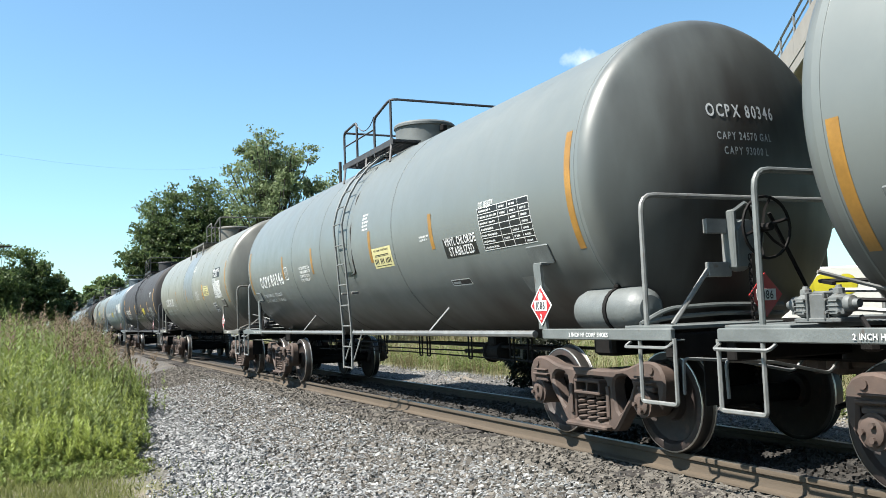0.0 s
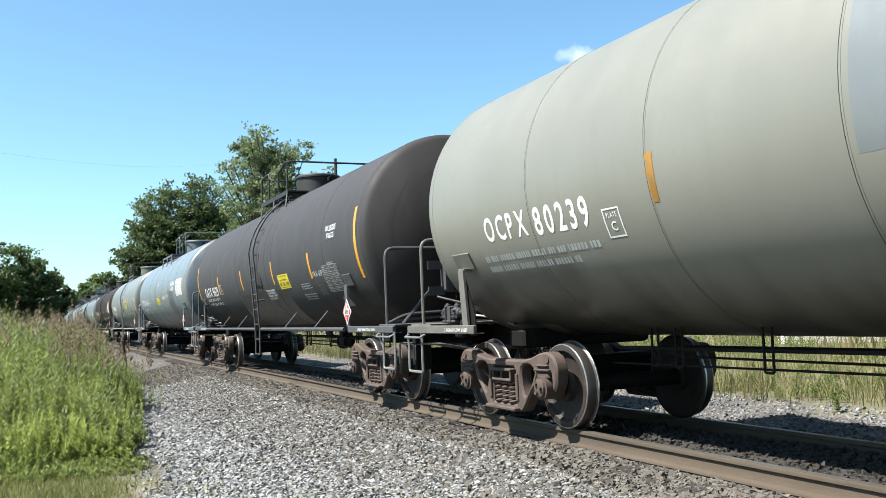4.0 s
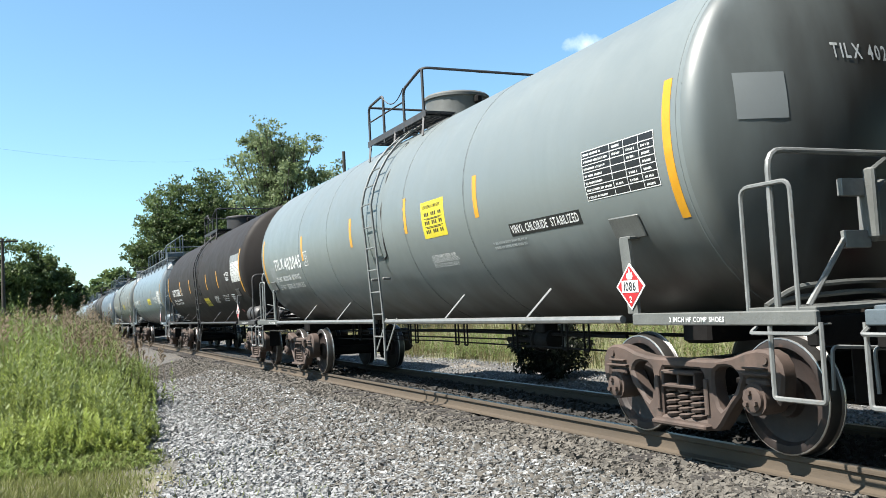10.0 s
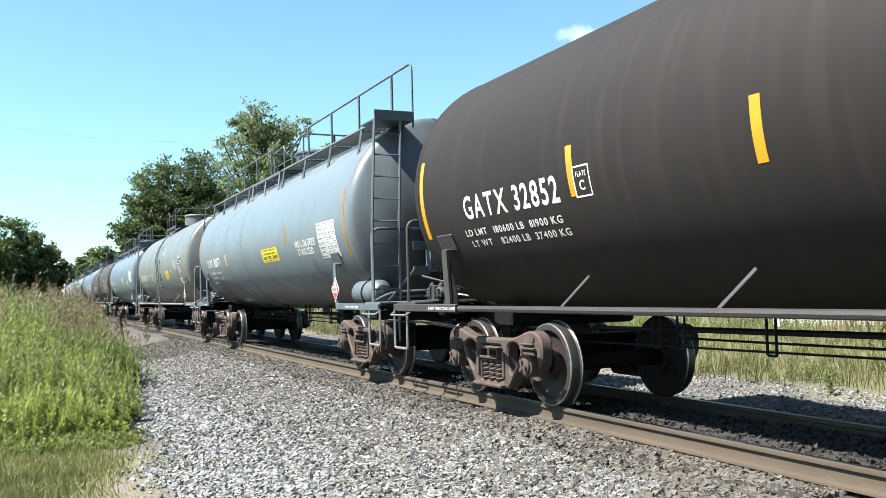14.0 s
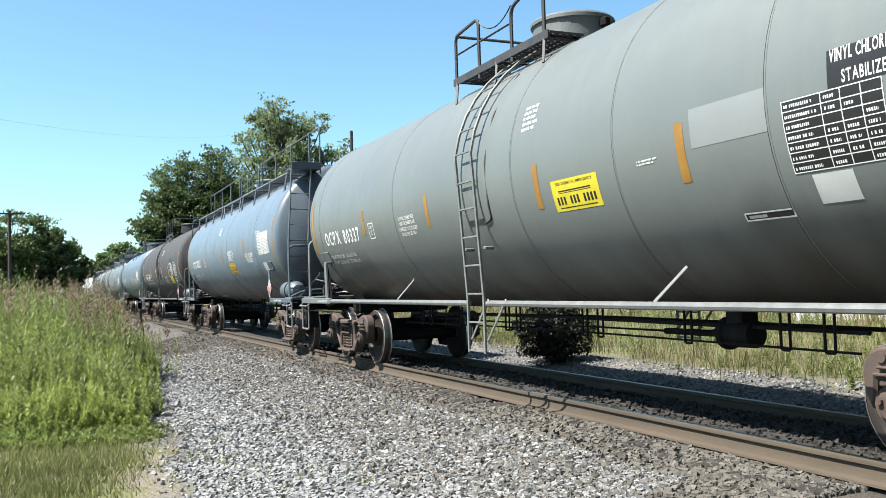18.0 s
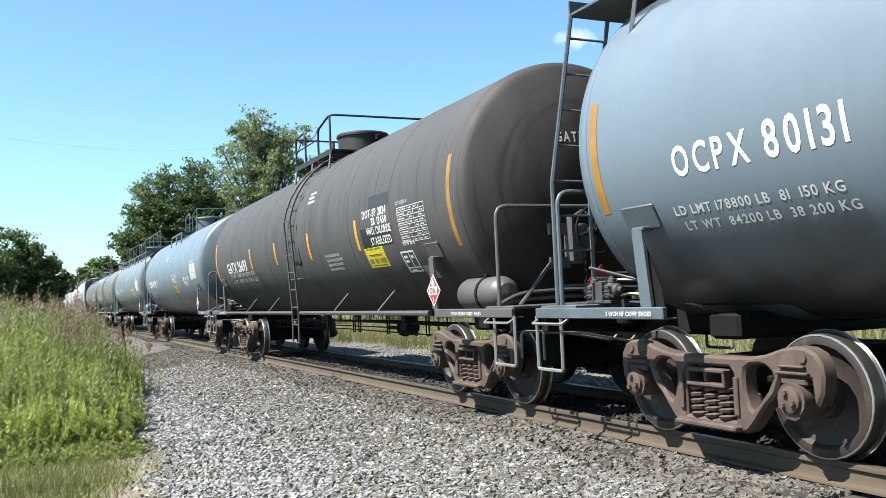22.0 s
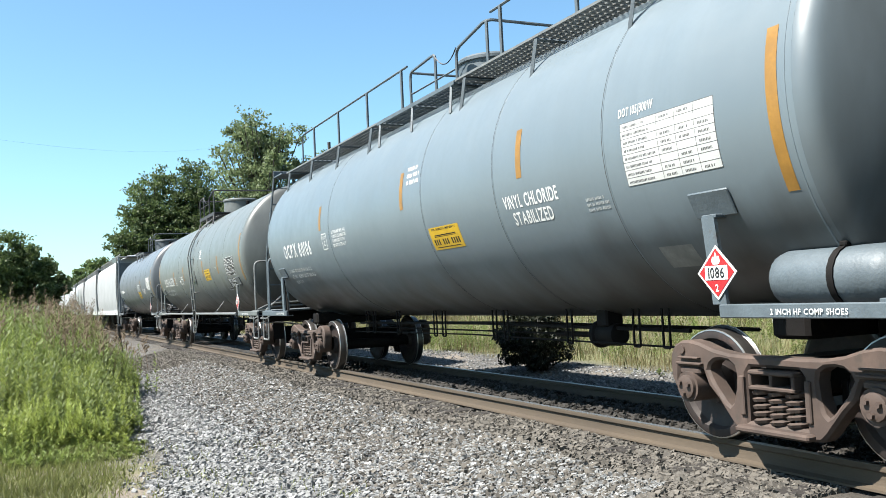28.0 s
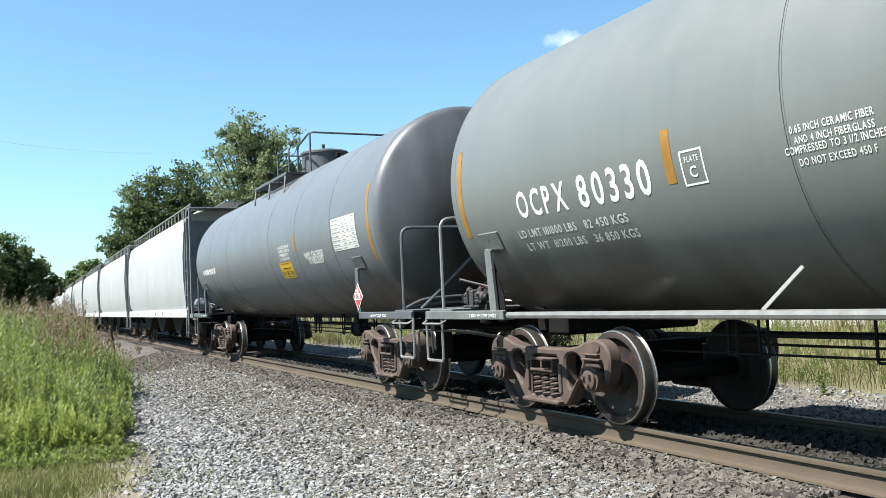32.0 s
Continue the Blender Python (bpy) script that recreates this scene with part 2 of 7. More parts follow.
def lettering(text, cap, squeeze=1.0, gap=0.13, mid=False):
    """Flat outlines of a line of text: capital height cap, starts at 0 (or centred)."""
    k, x, vs, fs = cap / 0.69, 0.0, [], []
    for ch in text:
        if ch == " ":
            x += 0.36
            continue
        g = GLYPHS[ch]
        o = len(vs)
        vs += [((x + a) * k * squeeze, b * k) for a, b in g[0]]
        fs += [tuple(i + o for i in q) for q in g[1]]
        x += g[2] + gap
    w = (x - gap) * k * squeeze
    if mid:
        vs = [(a - w / 2, b) for a, b in vs]
    return vs, fs, w


def letters(text, width, cap, gap):
    """Each character of a line as outlines of its own, the line stretched to the width."""
    k, x, out = cap / 0.69, 0.0, []
    for ch in text:
        if ch != " ":
            g = GLYPHS[ch]
            out.append([(x, g)])
            x += g[2] + gap
        else:
            x += 0.36
    f = width / ((x - gap) * k)
    return [([((x0 + a) * k * f, b * k) for a, b in g[0]], g[1]) for ((x0, g),) in out]


def bars(n, w, h, gap, seed=0):
    """Rows of plain bars in place of small print, top row first."""
    rng = random.Random(seed)
    vs, fs = [], []
    for i in range(n):
        x, y = 0.0, -i * (h + gap)
        end = w * rng.uniform(0.8, 1.0)
        while x < end - h:
            for k in range(rng.randint(2, 6)):
                l = min(end - x, h * rng.uniform(0.35, 0.62))
                o = len(vs)
                vs += [(x, y), (x + l, y), (x + l, y + h), (x, y + h)]
                fs.append((o, o + 1, o + 2, o + 3))
                x += l + h * 0.24
                if x > end - h:
                    break
            x += h * 0.55
    return vs, fs, w


R_TANK, Z_TANK = 1.575, 2.55


def on_tank(vs, fs, u, z, lift=0.006, r=R_TANK, flip=False):
    """Lays flat outlines on the tank's near side: the text starts at u and runs towards the front (-y); z: height of its base line."""
    a0 = math.asin(max(-1, min(1, (z - Z_TANK) / r)))
    out = []
    for x, y in vs:
        a = a0 + y / r
        out.append((-(r + lift) * math.cos(a), u - x, Z_TANK + (r + lift) * math.sin(a)))
    return Build().add(out, [q if not flip else q[::-1] for q in fs])


def patch(w, h, nx=1, ny=4):
    vs = [(w * i / nx, h * j / ny) for j in range(ny + 1) for i in range(nx + 1)]
    fs = [(j * (nx + 1) + i, j * (nx + 1) + i + 1, (j + 1) * (nx + 1) + i + 1, (j + 1) * (nx + 1) + i) for j in range(ny) for i in range(nx)]
    return vs, fs, w


# ---- ground and track ----
def ground_z(x, y):
    """Height of the ground: the gravel bench beside the line, the field beyond it, the bank of weeds."""
    def step(a, b, v):
        k = max(0.0, min(1.0, (v - a) / (b - a)))
        return k * k * (3 - 2 * k)
    z = -0.46
    z += 0.245 * step(3.2, 4.7, x) * (1 - step(7.4, 9.2, x))
    z += 0.125 * step(5.2, 5.5, x) * (1 - step(6.5, 6.8, x))
    z += 0.10 * step(8.8, 11.0, x)
    z += 0.35 * (1 - step(-6.0, 1.5, x)) * step(10, 24, y)
    z += 0.04 * (noise.noise(Vector((x * 0.35, y * 0.35, 3.0))) + 0.5 * noise.noise(Vector((x * 1.3, y * 1.3, 7.0))))
    return z


def gravel_mat():
    m = bpy.data.materials.new("ground_cover")
    m.use_nodes = True
    n, ln = m.node_tree.nodes, m.node_tree.links.new
    b = n["Principled BSDF"]
    tc = n.new("ShaderNodeTexCoord")
    sx = n.new("ShaderNodeSeparateXYZ")
    ln(tc.outputs["Object"], sx.inputs[0])

    def tex(sc, d=6.0):
        t = n.new("ShaderNodeTexNoise")
        t.inputs["Scale"].default_value, t.inputs["Detail"].default_value = sc, d
        ln(tc.outputs["Object"], t.inputs["Vector"])
        return t.outputs["Fac"]

    def math2(op, a, c):
        k = n.new("ShaderNodeMath")
        k.operation = op
        for s, v in zip(k.inputs, (a, c)):
            if isinstance(v, (int, float)):
                s.default_value = v
            else:
                ln(v, s)
        return k.outputs[0]

    def mix(f, a, c):
        x = n.new("ShaderNodeMix")
        x.data_type = "RGBA"
        for s, v in ((x.inputs[0], f), (x.inputs[6], a), (x.inputs[7], c)):
            if isinstance(v, (int, float)):
                s.default_value = v
            elif isinstance(v, tuple):
                s.default_value = (*v, 1)
            else:
                ln(v, s)
        return x.outputs[2]

    def ramp(f, lo, hi, a=0.0, c=1.0):
        return ramp2(n, ln, f, lo, hi, a, c)

    vo = n.new("ShaderNodeTexVoronoi")
    vo.inputs["Scale"].default_value = 26.0
    ln(tc.outputs["Object"], vo.inputs["Vector"])
    cell = n.new("ShaderNodeSeparateColor")
    ln(vo.outputs["Color"], cell.inputs[0])
    stone = mix(cell.outputs[0], (0.0485, 0.0468, 0.0429), (0.157, 0.149, 0.138))
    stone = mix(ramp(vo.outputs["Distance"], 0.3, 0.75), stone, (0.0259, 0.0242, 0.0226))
    dirt = mix(tex(3.0), (0.114, 0.0927, 0.0699), (0.19, 0.163, 0.129))
    grass = mix(tex(2.0), (0.0646, 0.0798, 0.0228), (0.144, 0.133, 0.0532))
    wob = math2("MULTIPLY", math2("SUBTRACT", tex(0.7), 0.5), 2.4)
    xx = math2("ADD", sx.outputs["X"], wob)
    col = mix(math2("MULTIPLY", ramp(tex(1.1), 0.52, 0.68), 0.75), stone, dirt)
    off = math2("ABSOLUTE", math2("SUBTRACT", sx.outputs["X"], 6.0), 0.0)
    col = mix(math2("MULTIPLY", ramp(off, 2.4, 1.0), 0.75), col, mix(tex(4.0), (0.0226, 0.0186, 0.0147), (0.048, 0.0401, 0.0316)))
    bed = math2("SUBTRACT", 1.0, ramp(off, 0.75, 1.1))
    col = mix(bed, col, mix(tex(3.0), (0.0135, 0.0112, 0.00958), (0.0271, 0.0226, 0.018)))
    col = mix(ramp(xx, 1.6, 0.6), col, mix(ramp(tex(1.6), 0.4, 0.6), dirt, grass))
    col = mix(ramp(xx, 10.6, 11.6), col, mix(ramp(tex(0.5), 0.38, 0.66), grass, (0.103, 0.0973, 0.0471)))
    ln(col, b.inputs["Base Color"])
    b.inputs["Roughness"].default_value = 0.95
    bp = n.new("ShaderNodeBump")
    bp.inputs["Strength"].default_value, bp.inputs["Distance"].default_value = 0.9, 0.03
    ln(math2("ADD", math2("MULTIPLY", vo.outputs["Distance"], -0.8), tex(40.0)), bp.inputs["Height"])
    ln(bp.outputs[0], b.inputs["Normal"])
    return m


def make_ground():
    def axis(fine0, fine1, step, far):
        a = list(np.arange(fine0, fine1, step))
        k = step
        lo, hi = [fine0], [fine1]
        while hi[-1] < far:
            k *= 1.35
            hi.append(hi[-1] + k)
            lo.append(lo[-1] - k)
        return sorted(set(lo[1:] + a + hi))
    xs, ys = axis(-8, 16, 0.3, 2500), axis(2, 46, 0.4, 2500)
    b = Build()
    vs = [(x, y, ground_z(x, y) if abs(x) < 300 and abs(y) < 300 else -0.2) for y in ys for x in xs]
    w = len(xs)
    fs = [(j * w + i, j * w + i + 1, (j + 1) * w + i + 1, (j + 1) * w + i) for j in range(len(ys) - 1) for i in range(w - 1)]
    b.v, b.f = vs, fs
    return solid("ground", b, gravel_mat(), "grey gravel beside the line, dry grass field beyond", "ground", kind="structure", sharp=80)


make_ground()
Y0, Y1 = -60.0, 420.0


def make_track():
    track = thing("railway_track", "rust-brown steel rails on dark wooden ties in ballast", "railway track", kind="structure")
    for side in (-1, 1):
        x = TRACK_X + side * RAIL
        web = [(-0.075, -0.178), (0.075, -0.178), (0.072, -0.162), (0.022, -0.145), (0.010, -0.11), (0.010, -0.055), (0.034, -0.042),
               (0.036, -0.012), (0.033, -0.004), (-0.033, -0.004), (-0.036, -0.012), (-0.034, -0.042), (-0.010, -0.055), (-0.010, -0.11), (-0.022, -0.145), (-0.072, -0.162)]
        k = len(web)
        b = Build().add([(x + a, Y0, z) for a, z in web] + [(x + a, Y1, z) for a, z in web],
                        [(i, k + i, k + (i + 1) % k, (i + 1) % k) for i in range(k)])
        part("rail", b, M_RAILWEB, track)
        part("railhead", Build().box((x, (Y0 + Y1) / 2, -0.004), (0.058, Y1 - Y0, 0.008)), M_RAILHEAD, track, "worn bright running surface")
    b = Build()
    rng = random.Random(4)

    def one_tie():
        return Build().bevel_box((0, 0, 0), (2.6, 0.225, 0.17), 0.012)
    i, y = 0, 1.0
    rest = Build()
    while y < 330:
        if y < 90:
            part("tie", one_tie, M_TIE, track, key="tie", at=pose(TRACK_X + rng.uniform(-.04, .04), y, -0.272 + rng.uniform(-.012, .004), 0, 0, rng.uniform(-1, 1)))
        else:
            rest.box((TRACK_X, y, -0.272), (2.6, 0.225, 0.17))
        y += 0.52
    tagged(part("far_ties", rest, M_TIE, track), kind="stuff")


make_track()

# ---- the train ----
PAINTS = {}


def car_paint(key):
    c = {"grey": (0.0988, 0.111, 0.108), "beige": (0.132, 0.134, 0.116), "dark": (0.0327, 0.0327, 0.035), "blue": (0.100, 0.126, 0.142),
         "pale": (0.108, 0.124, 0.123), "brown": (0.0142, 0.0118, 0.0108), "slate": (0.090, 0.120, 0.149), "steel": (0.090, 0.101, 0.112), "taupe": (0.047, 0.0475, 0.049),
         "white": (0.456, 0.456, 0.456)}[key]
    if key not in PAINTS:
        soot = {"dark": (0.0213, 0.0213, 0.0213), "brown": (0.021, 0.0172, 0.0155), "taupe": (0.0198, 0.0182, 0.0167)}.get(key, tuple(k * 0.94 for k in c))
        old = key in ("taupe", "dark", "brown")
        PAINTS[key] = mat("paint_" + key, c, 0.68 if old else 0.42, 0, 0.06, 0.9, 0.02, 14, streak=soot, spec=0.2 if old else 0.5, fine=18,
                          runs=(17.0, 0.54, 0.72) if key in ("taupe", "dark") else (5.0, 0.50, 0.85))
        add_belly_dirt_and_shade(PAINTS[key])
    return PAINTS[key]


def add_belly_dirt_and_shade(m):
    """Brown dirt that the wheels have thrown up at the belly: blotchy, thickest over the trucks, with runs up the side.
    The belly's shade is painted in with it, darker towards the bottom.
    """
    n, ln = m.node_tree.nodes, m.node_tree.links.new
    b = n["Principled BSDF"]
    paint = b.inputs["Base Color"].links[0].from_socket
    tc, sx, mp, tx, ab, ad, sub, mx = (n.new("ShaderNode" + k) for k in ("TexCoord", "SeparateXYZ", "Mapping", "TexNoise", "Math", "Math", "Math", "Mix"))
    ln(tc.outputs["Object"], sx.inputs[0])
    mp.inputs["Scale"].default_value = (0.6, 1.1, 0.5)
    ln(tc.outputs["Object"], mp.inputs[0])
    ln(mp.outputs[0], tx.inputs["Vector"])
    tx.inputs["Scale"].default_value, tx.inputs["Detail"].default_value = 1.7, 7.0
    ab.operation, ad.operation, sub.operation = "ABSOLUTE", "MULTIPLY_ADD", "ADD"
    ln(sx.outputs["Y"], ab.inputs[0])
    near_truck = ramp2(n, ln, ab.outputs[0], 2.5, 6.0, 0.0, 0.30)
    ln(tx.outputs["Fac"], ad.inputs[0])
    ad.inputs[1].default_value = 0.9
    ln(near_truck, ad.inputs[2])
    ln(ad.outputs[0], sub.inputs[0])
    ln(ramp2(n, ln, sx.outputs["Z"], 1.0, 2.3, 0.62, -0.62), sub.inputs[1])
    mx.data_type = "RGBA"
    ln(ramp2(n, ln, sub.outputs[0], 0.45, 1.05, 0.0, 0.85), mx.inputs[0])
    ln(paint, mx.inputs[6])
    mx.inputs[7].default_value = (0.0182, 0.0144, 0.0106, 1)
    ln(mx.outputs[2], b.inputs["Base Color"])


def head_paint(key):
    """The car's paint with the brown dirt that the coupler and the wheels throw at the end of the tank, spread wider to
    paint in the end's shade.
    """
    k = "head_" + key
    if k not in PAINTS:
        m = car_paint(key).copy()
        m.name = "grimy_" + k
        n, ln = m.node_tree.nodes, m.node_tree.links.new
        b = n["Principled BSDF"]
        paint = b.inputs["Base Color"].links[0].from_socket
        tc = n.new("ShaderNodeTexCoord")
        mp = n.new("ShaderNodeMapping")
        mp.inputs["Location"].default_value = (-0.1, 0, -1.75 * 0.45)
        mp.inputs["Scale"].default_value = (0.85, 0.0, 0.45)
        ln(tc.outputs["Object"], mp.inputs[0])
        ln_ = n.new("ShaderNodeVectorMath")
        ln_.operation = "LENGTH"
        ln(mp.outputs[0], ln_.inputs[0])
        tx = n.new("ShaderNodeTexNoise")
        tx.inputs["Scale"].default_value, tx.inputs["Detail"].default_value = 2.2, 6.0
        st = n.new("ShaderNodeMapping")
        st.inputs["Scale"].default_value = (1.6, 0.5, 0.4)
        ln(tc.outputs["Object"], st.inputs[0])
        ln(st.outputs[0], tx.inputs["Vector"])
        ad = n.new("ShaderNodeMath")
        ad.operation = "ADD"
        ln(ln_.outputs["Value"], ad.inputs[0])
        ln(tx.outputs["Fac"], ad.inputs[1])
        stain_shade = ramp2(n, ln, ad.outputs[0], 2.3, 1.0, 0.0, 0.95)
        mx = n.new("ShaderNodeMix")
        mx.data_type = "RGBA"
        ln(stain_shade, mx.inputs[0])
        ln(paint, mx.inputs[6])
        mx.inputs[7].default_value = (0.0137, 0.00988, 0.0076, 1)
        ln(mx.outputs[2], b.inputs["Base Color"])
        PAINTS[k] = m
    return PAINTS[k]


def trim_paint(key):
    k = "trim_" + key
    if k not in PAINTS:
        c = {"grey": (0.0904, 0.0996, 0.098), "beige": (0.0874, 0.0844, 0.0733), "blue": (0.0666, 0.0844, 0.0965), "pale": (0.0844, 0.0874, 0.0821), "slate": (0.0575, 0.0733, 0.0859), "steel": (0.058, 0.066, 0.072),
             "dark": (0.0457, 0.0457, 0.0491), "brown": (0.030, 0.0275, 0.0265), "taupe": (0.0559, 0.0524, 0.0524), "white": (0.21, 0.21, 0.203)}[key]
        PAINTS[k] = mat(k, c, 0.55, 0.1, 0.2, 5, 0.15, 40, second=(0.0457, 0.0316, 0.0226), second_at=0.66)
    return PAINTS[k]


HALF = 6.87            # half of the tank's straight barrel
AXLE = 0.889           # half the truck's wheelbase
WHEEL_R = 0.457


KNUCKLE, CROWN = 0.17, 3.1
CROWN_Y = math.sqrt((CROWN - KNUCKLE) ** 2 - (R_TANK - KNUCKLE) ** 2)


def head_depth(r):
    """How far the dished end stands out at the radius r."""
    tangent = CROWN * (R_TANK - KNUCKLE) / (CROWN - KNUCKLE)
    if r < tangent:
        return math.sqrt(CROWN ** 2 - r * r) - CROWN_Y
    return math.sqrt(max(0.0, KNUCKLE ** 2 - (r - R_TANK + KNUCKLE) ** 2))


def tank_shell(half):
    prof = [(-half, R_TANK), (0.0, R_TANK), (half, R_TANK)]
    return Build().lathe(prof, "y", 144, (0, 0, Z_TANK), caps=False)


def tank_head(e):
    """Dished end, its rim at y = 0."""
    rs = [R_TANK * k for k in (0.0007, 0.12, 0.25, 0.4, 0.55, 0.68, 0.78)]
    rs += [R_TANK - KNUCKLE + KNUCKLE * math.sin(radians(a)) for a in (15, 30, 42, 54, 65, 75, 84, 90)]
    prof = [(-head_depth(r), r) for r in rs]
    if e > 0:
        prof = [(-a, r) for a, r in reversed(prof)]
    return Build().lathe(prof, "y", 96, (0, 0, Z_TANK), caps=False)


def ring(u, r=R_TANK, w=0.03, h=0.010):
    return Build().lathe([(u - w, r - 0.004), (u - w * 0.6, r + h), (u + w * 0.6, r + h), (u + w, r - 0.004)], "y", 72, (0, 0, Z_TANK), caps=False)


def inset(loop, e):
    """An outline moved inwards (a hole's: into the metal) by e, corner by corner."""
    k, out = len(loop), []
    for i, (y, z) in enumerate(loop):
        (y0, z0), (y1, z1) = loop[i - 1], loop[(i + 1) % k]
        d0, d1 = Vector((y - y0, z - z0)).normalized(), Vector((y1 - y, z1 - z)).normalized()
        n = Vector((-(d0.y + d1.y), d0.x + d1.x))
        n = n / max(0.35, n.length_squared / 2)
        out.append((y + n.x * e, z + n.y * e))
    return out


def outline_plate(outer, holes, x0, x1, e=0.022):
    """A plate with windows through it and taken-off edges on both faces; outlines are (y, z), outer one anticlockwise, holes clockwise."""
    from mathutils.geometry import tessellate_polygon
    loops = [outer, *holes]
    small = [inset(lp, e) for lp in loops]
    tris = tessellate_polygon([[Vector((y, z, 0)) for y, z in lp] for lp in small])
    k = sum(len(lp) for lp in loops)
    vs = []
    for x, ring_ in ((x0, small), (x0 + e, loops), (x1 - e, loops), (x1, small)):
        vs += [(x, *p) for lp in ring_ for p in lp]
    fs = []
    for a, c, d in tris:
        fs += [(a, c, d), (d + 3 * k, c + 3 * k, a + 3 * k)]
    o = 0
    for lp in loops:
        m = len(lp)
        for r in range(3):
            fs += [(r * k + o + i, r * k + o + (i + 1) % m, (r + 1) * k + o + (i + 1) % m, (r + 1) * k + o + i) for i in range(m)]
        o += m
    return Build().add(vs, fs)


def side_frame():
    """Truck side frame: arched top chord, two teardrop windows, the spring opening, pedestal jaws over the bearings."""
    left = [(-0.30, 0.15), (-0.40, 0.16), (-0.455, 0.21), (-0.60, 0.38), (-0.70, 0.475), (-0.755, 0.60), (-1.035, 0.605), (-1.05, 0.44), (-1.085, 0.415),
            (-1.135, 0.51), (-1.15, 0.63), (-1.135, 0.72), (-1.085, 0.79), (-1.00, 0.828), (-0.90, 0.835), (-0.78, 0.815), (-0.62, 0.765), (-0.45, 0.738), (-0.30, 0.732)]
    outer = left + [(-y, z) for y, z in reversed(left)]
    win = [(-0.685, 0.60), (-0.665, 0.645), (-0.615, 0.68), (-0.55, 0.69), (-0.46, 0.68), (-0.405, 0.645), (-0.39, 0.58), (-0.40, 0.47), (-0.435, 0.36), (-0.465, 0.335), (-0.50, 0.355), (-0.62, 0.49)]
    spring = [(-0.275, 0.235), (-0.275, 0.60), (-0.235, 0.65), (0.235, 0.65), (0.275, 0.60), (0.275, 0.235)]
    area = sum(a[0] * c[1] - c[0] * a[1] for a, c in zip(outer, outer[1:] + outer[:1]))
    if area < 0:
        outer = outer[::-1]
    b = outline_plate(outer, [win, [(-y, z) for y, z in reversed(win)], spring], -0.085, 0.07)
    b.bevel_box((-0.03, 0, 0.185), (0.27, 0.70, 0.05), 0.015)
    for s in (-1, 1):
        b.bevel_box((-0.10, s * 0.885, 0.645), (0.05, 0.30, 0.022), 0.006).bevel_box((-0.10, s * 0.885, 0.692), (0.05, 0.24, 0.018), 0.006)
        b.bevel_box((-0.092, s * 0.315, 0.43), (0.03, 0.05, 0.30), 0.008)
        b.lathe([(-0.10, 0.001), (-0.10, 0.035), (-0.08, 0.035)], "x", 10, (0, s * 0.98, 0.755), caps=False)
    return b


def coil(y, x):
    b = Build()
    pts = [(x + 0.075 * math.cos(t), y + 0.075 * math.sin(t), 0.225 + 0.265 * t / (2 * math.pi * 5)) for t in (2 * math.pi * 5 * i / 40 for i in range(41))]
    return b.tube(pts, 0.019, 4)


def bolster_end():
    """End of the bolster over the springs, with its two open pockets."""
    b = Build().bevel_box((0, 0, 0.50), (0.26, 0.44, 0.035), 0.01).bevel_box((0, 0, 0.615), (0.26, 0.44, 0.035), 0.01)
    for y in (-0.205, 0.0, 0.205):
        b.bevel_box((0, y, 0.557), (0.25, 0.03, 0.10), 0.008)
    return b


def wheel_disc():
    b = Build()
    prof = [(-0.834, 0.449), (-0.841, 0.435), (-0.840, 0.380), (-0.800, 0.355), (-0.775, 0.27), (-0.785, 0.17), (-0.850, 0.155), (-0.855, 0.10),
            (-0.67, 0.10), (-0.675, 0.155), (-0.735, 0.17), (-0.725, 0.29), (-0.715, 0.355), (-0.700, 0.38), (-0.698, 0.44)]
    return b.lathe(prof, "x", 28, caps=False)


def tread_ring():
    return Build().lathe([(-0.834, 0.449), (-0.828, 0.4535), (-0.76, 0.457), (-0.735, 0.463), (-0.722, 0.480), (-0.706, 0.479), (-0.698, 0.466), (-0.697, 0.440)],
                         "x", 36, caps=False)


def worn_edges():
    """Bright lines where the tread ends: the outer rim edge and the top of the flange."""
    return (Build().lathe([(-0.843, 0.441), (-0.841, 0.4495), (-0.834, 0.4535), (-0.830, 0.4515)], "x", 36, caps=False)
            .lathe([(-0.7235, 0.478), (-0.719, 0.484), (-0.709, 0.484), (-0.7045, 0.478)], "x", 36, caps=False))


def bearing_cap():
    b = Build().lathe([(-1.02, 0.115), (-1.10, 0.12), (-1.115, 0.11), (-1.12, 0.10), (-1.155, 0.095), (-1.165, 0.07), (-1.165, 0.001)], "x", 14, caps=False)
    for i in range(3):
        a = 2 * math.pi * i / 3
        b.lathe([(-1.19, 0.001), (-1.19, 0.022), (-1.163, 0.022)], "x", 6, (0, 0.055 * math.cos(a), 0.055 * math.sin(a)), caps=False)
    return b


def mirror_x(b):
    return Build().add([(-x, y, z) for x, y, z in b.v], [q[::-1] for q in b.f])


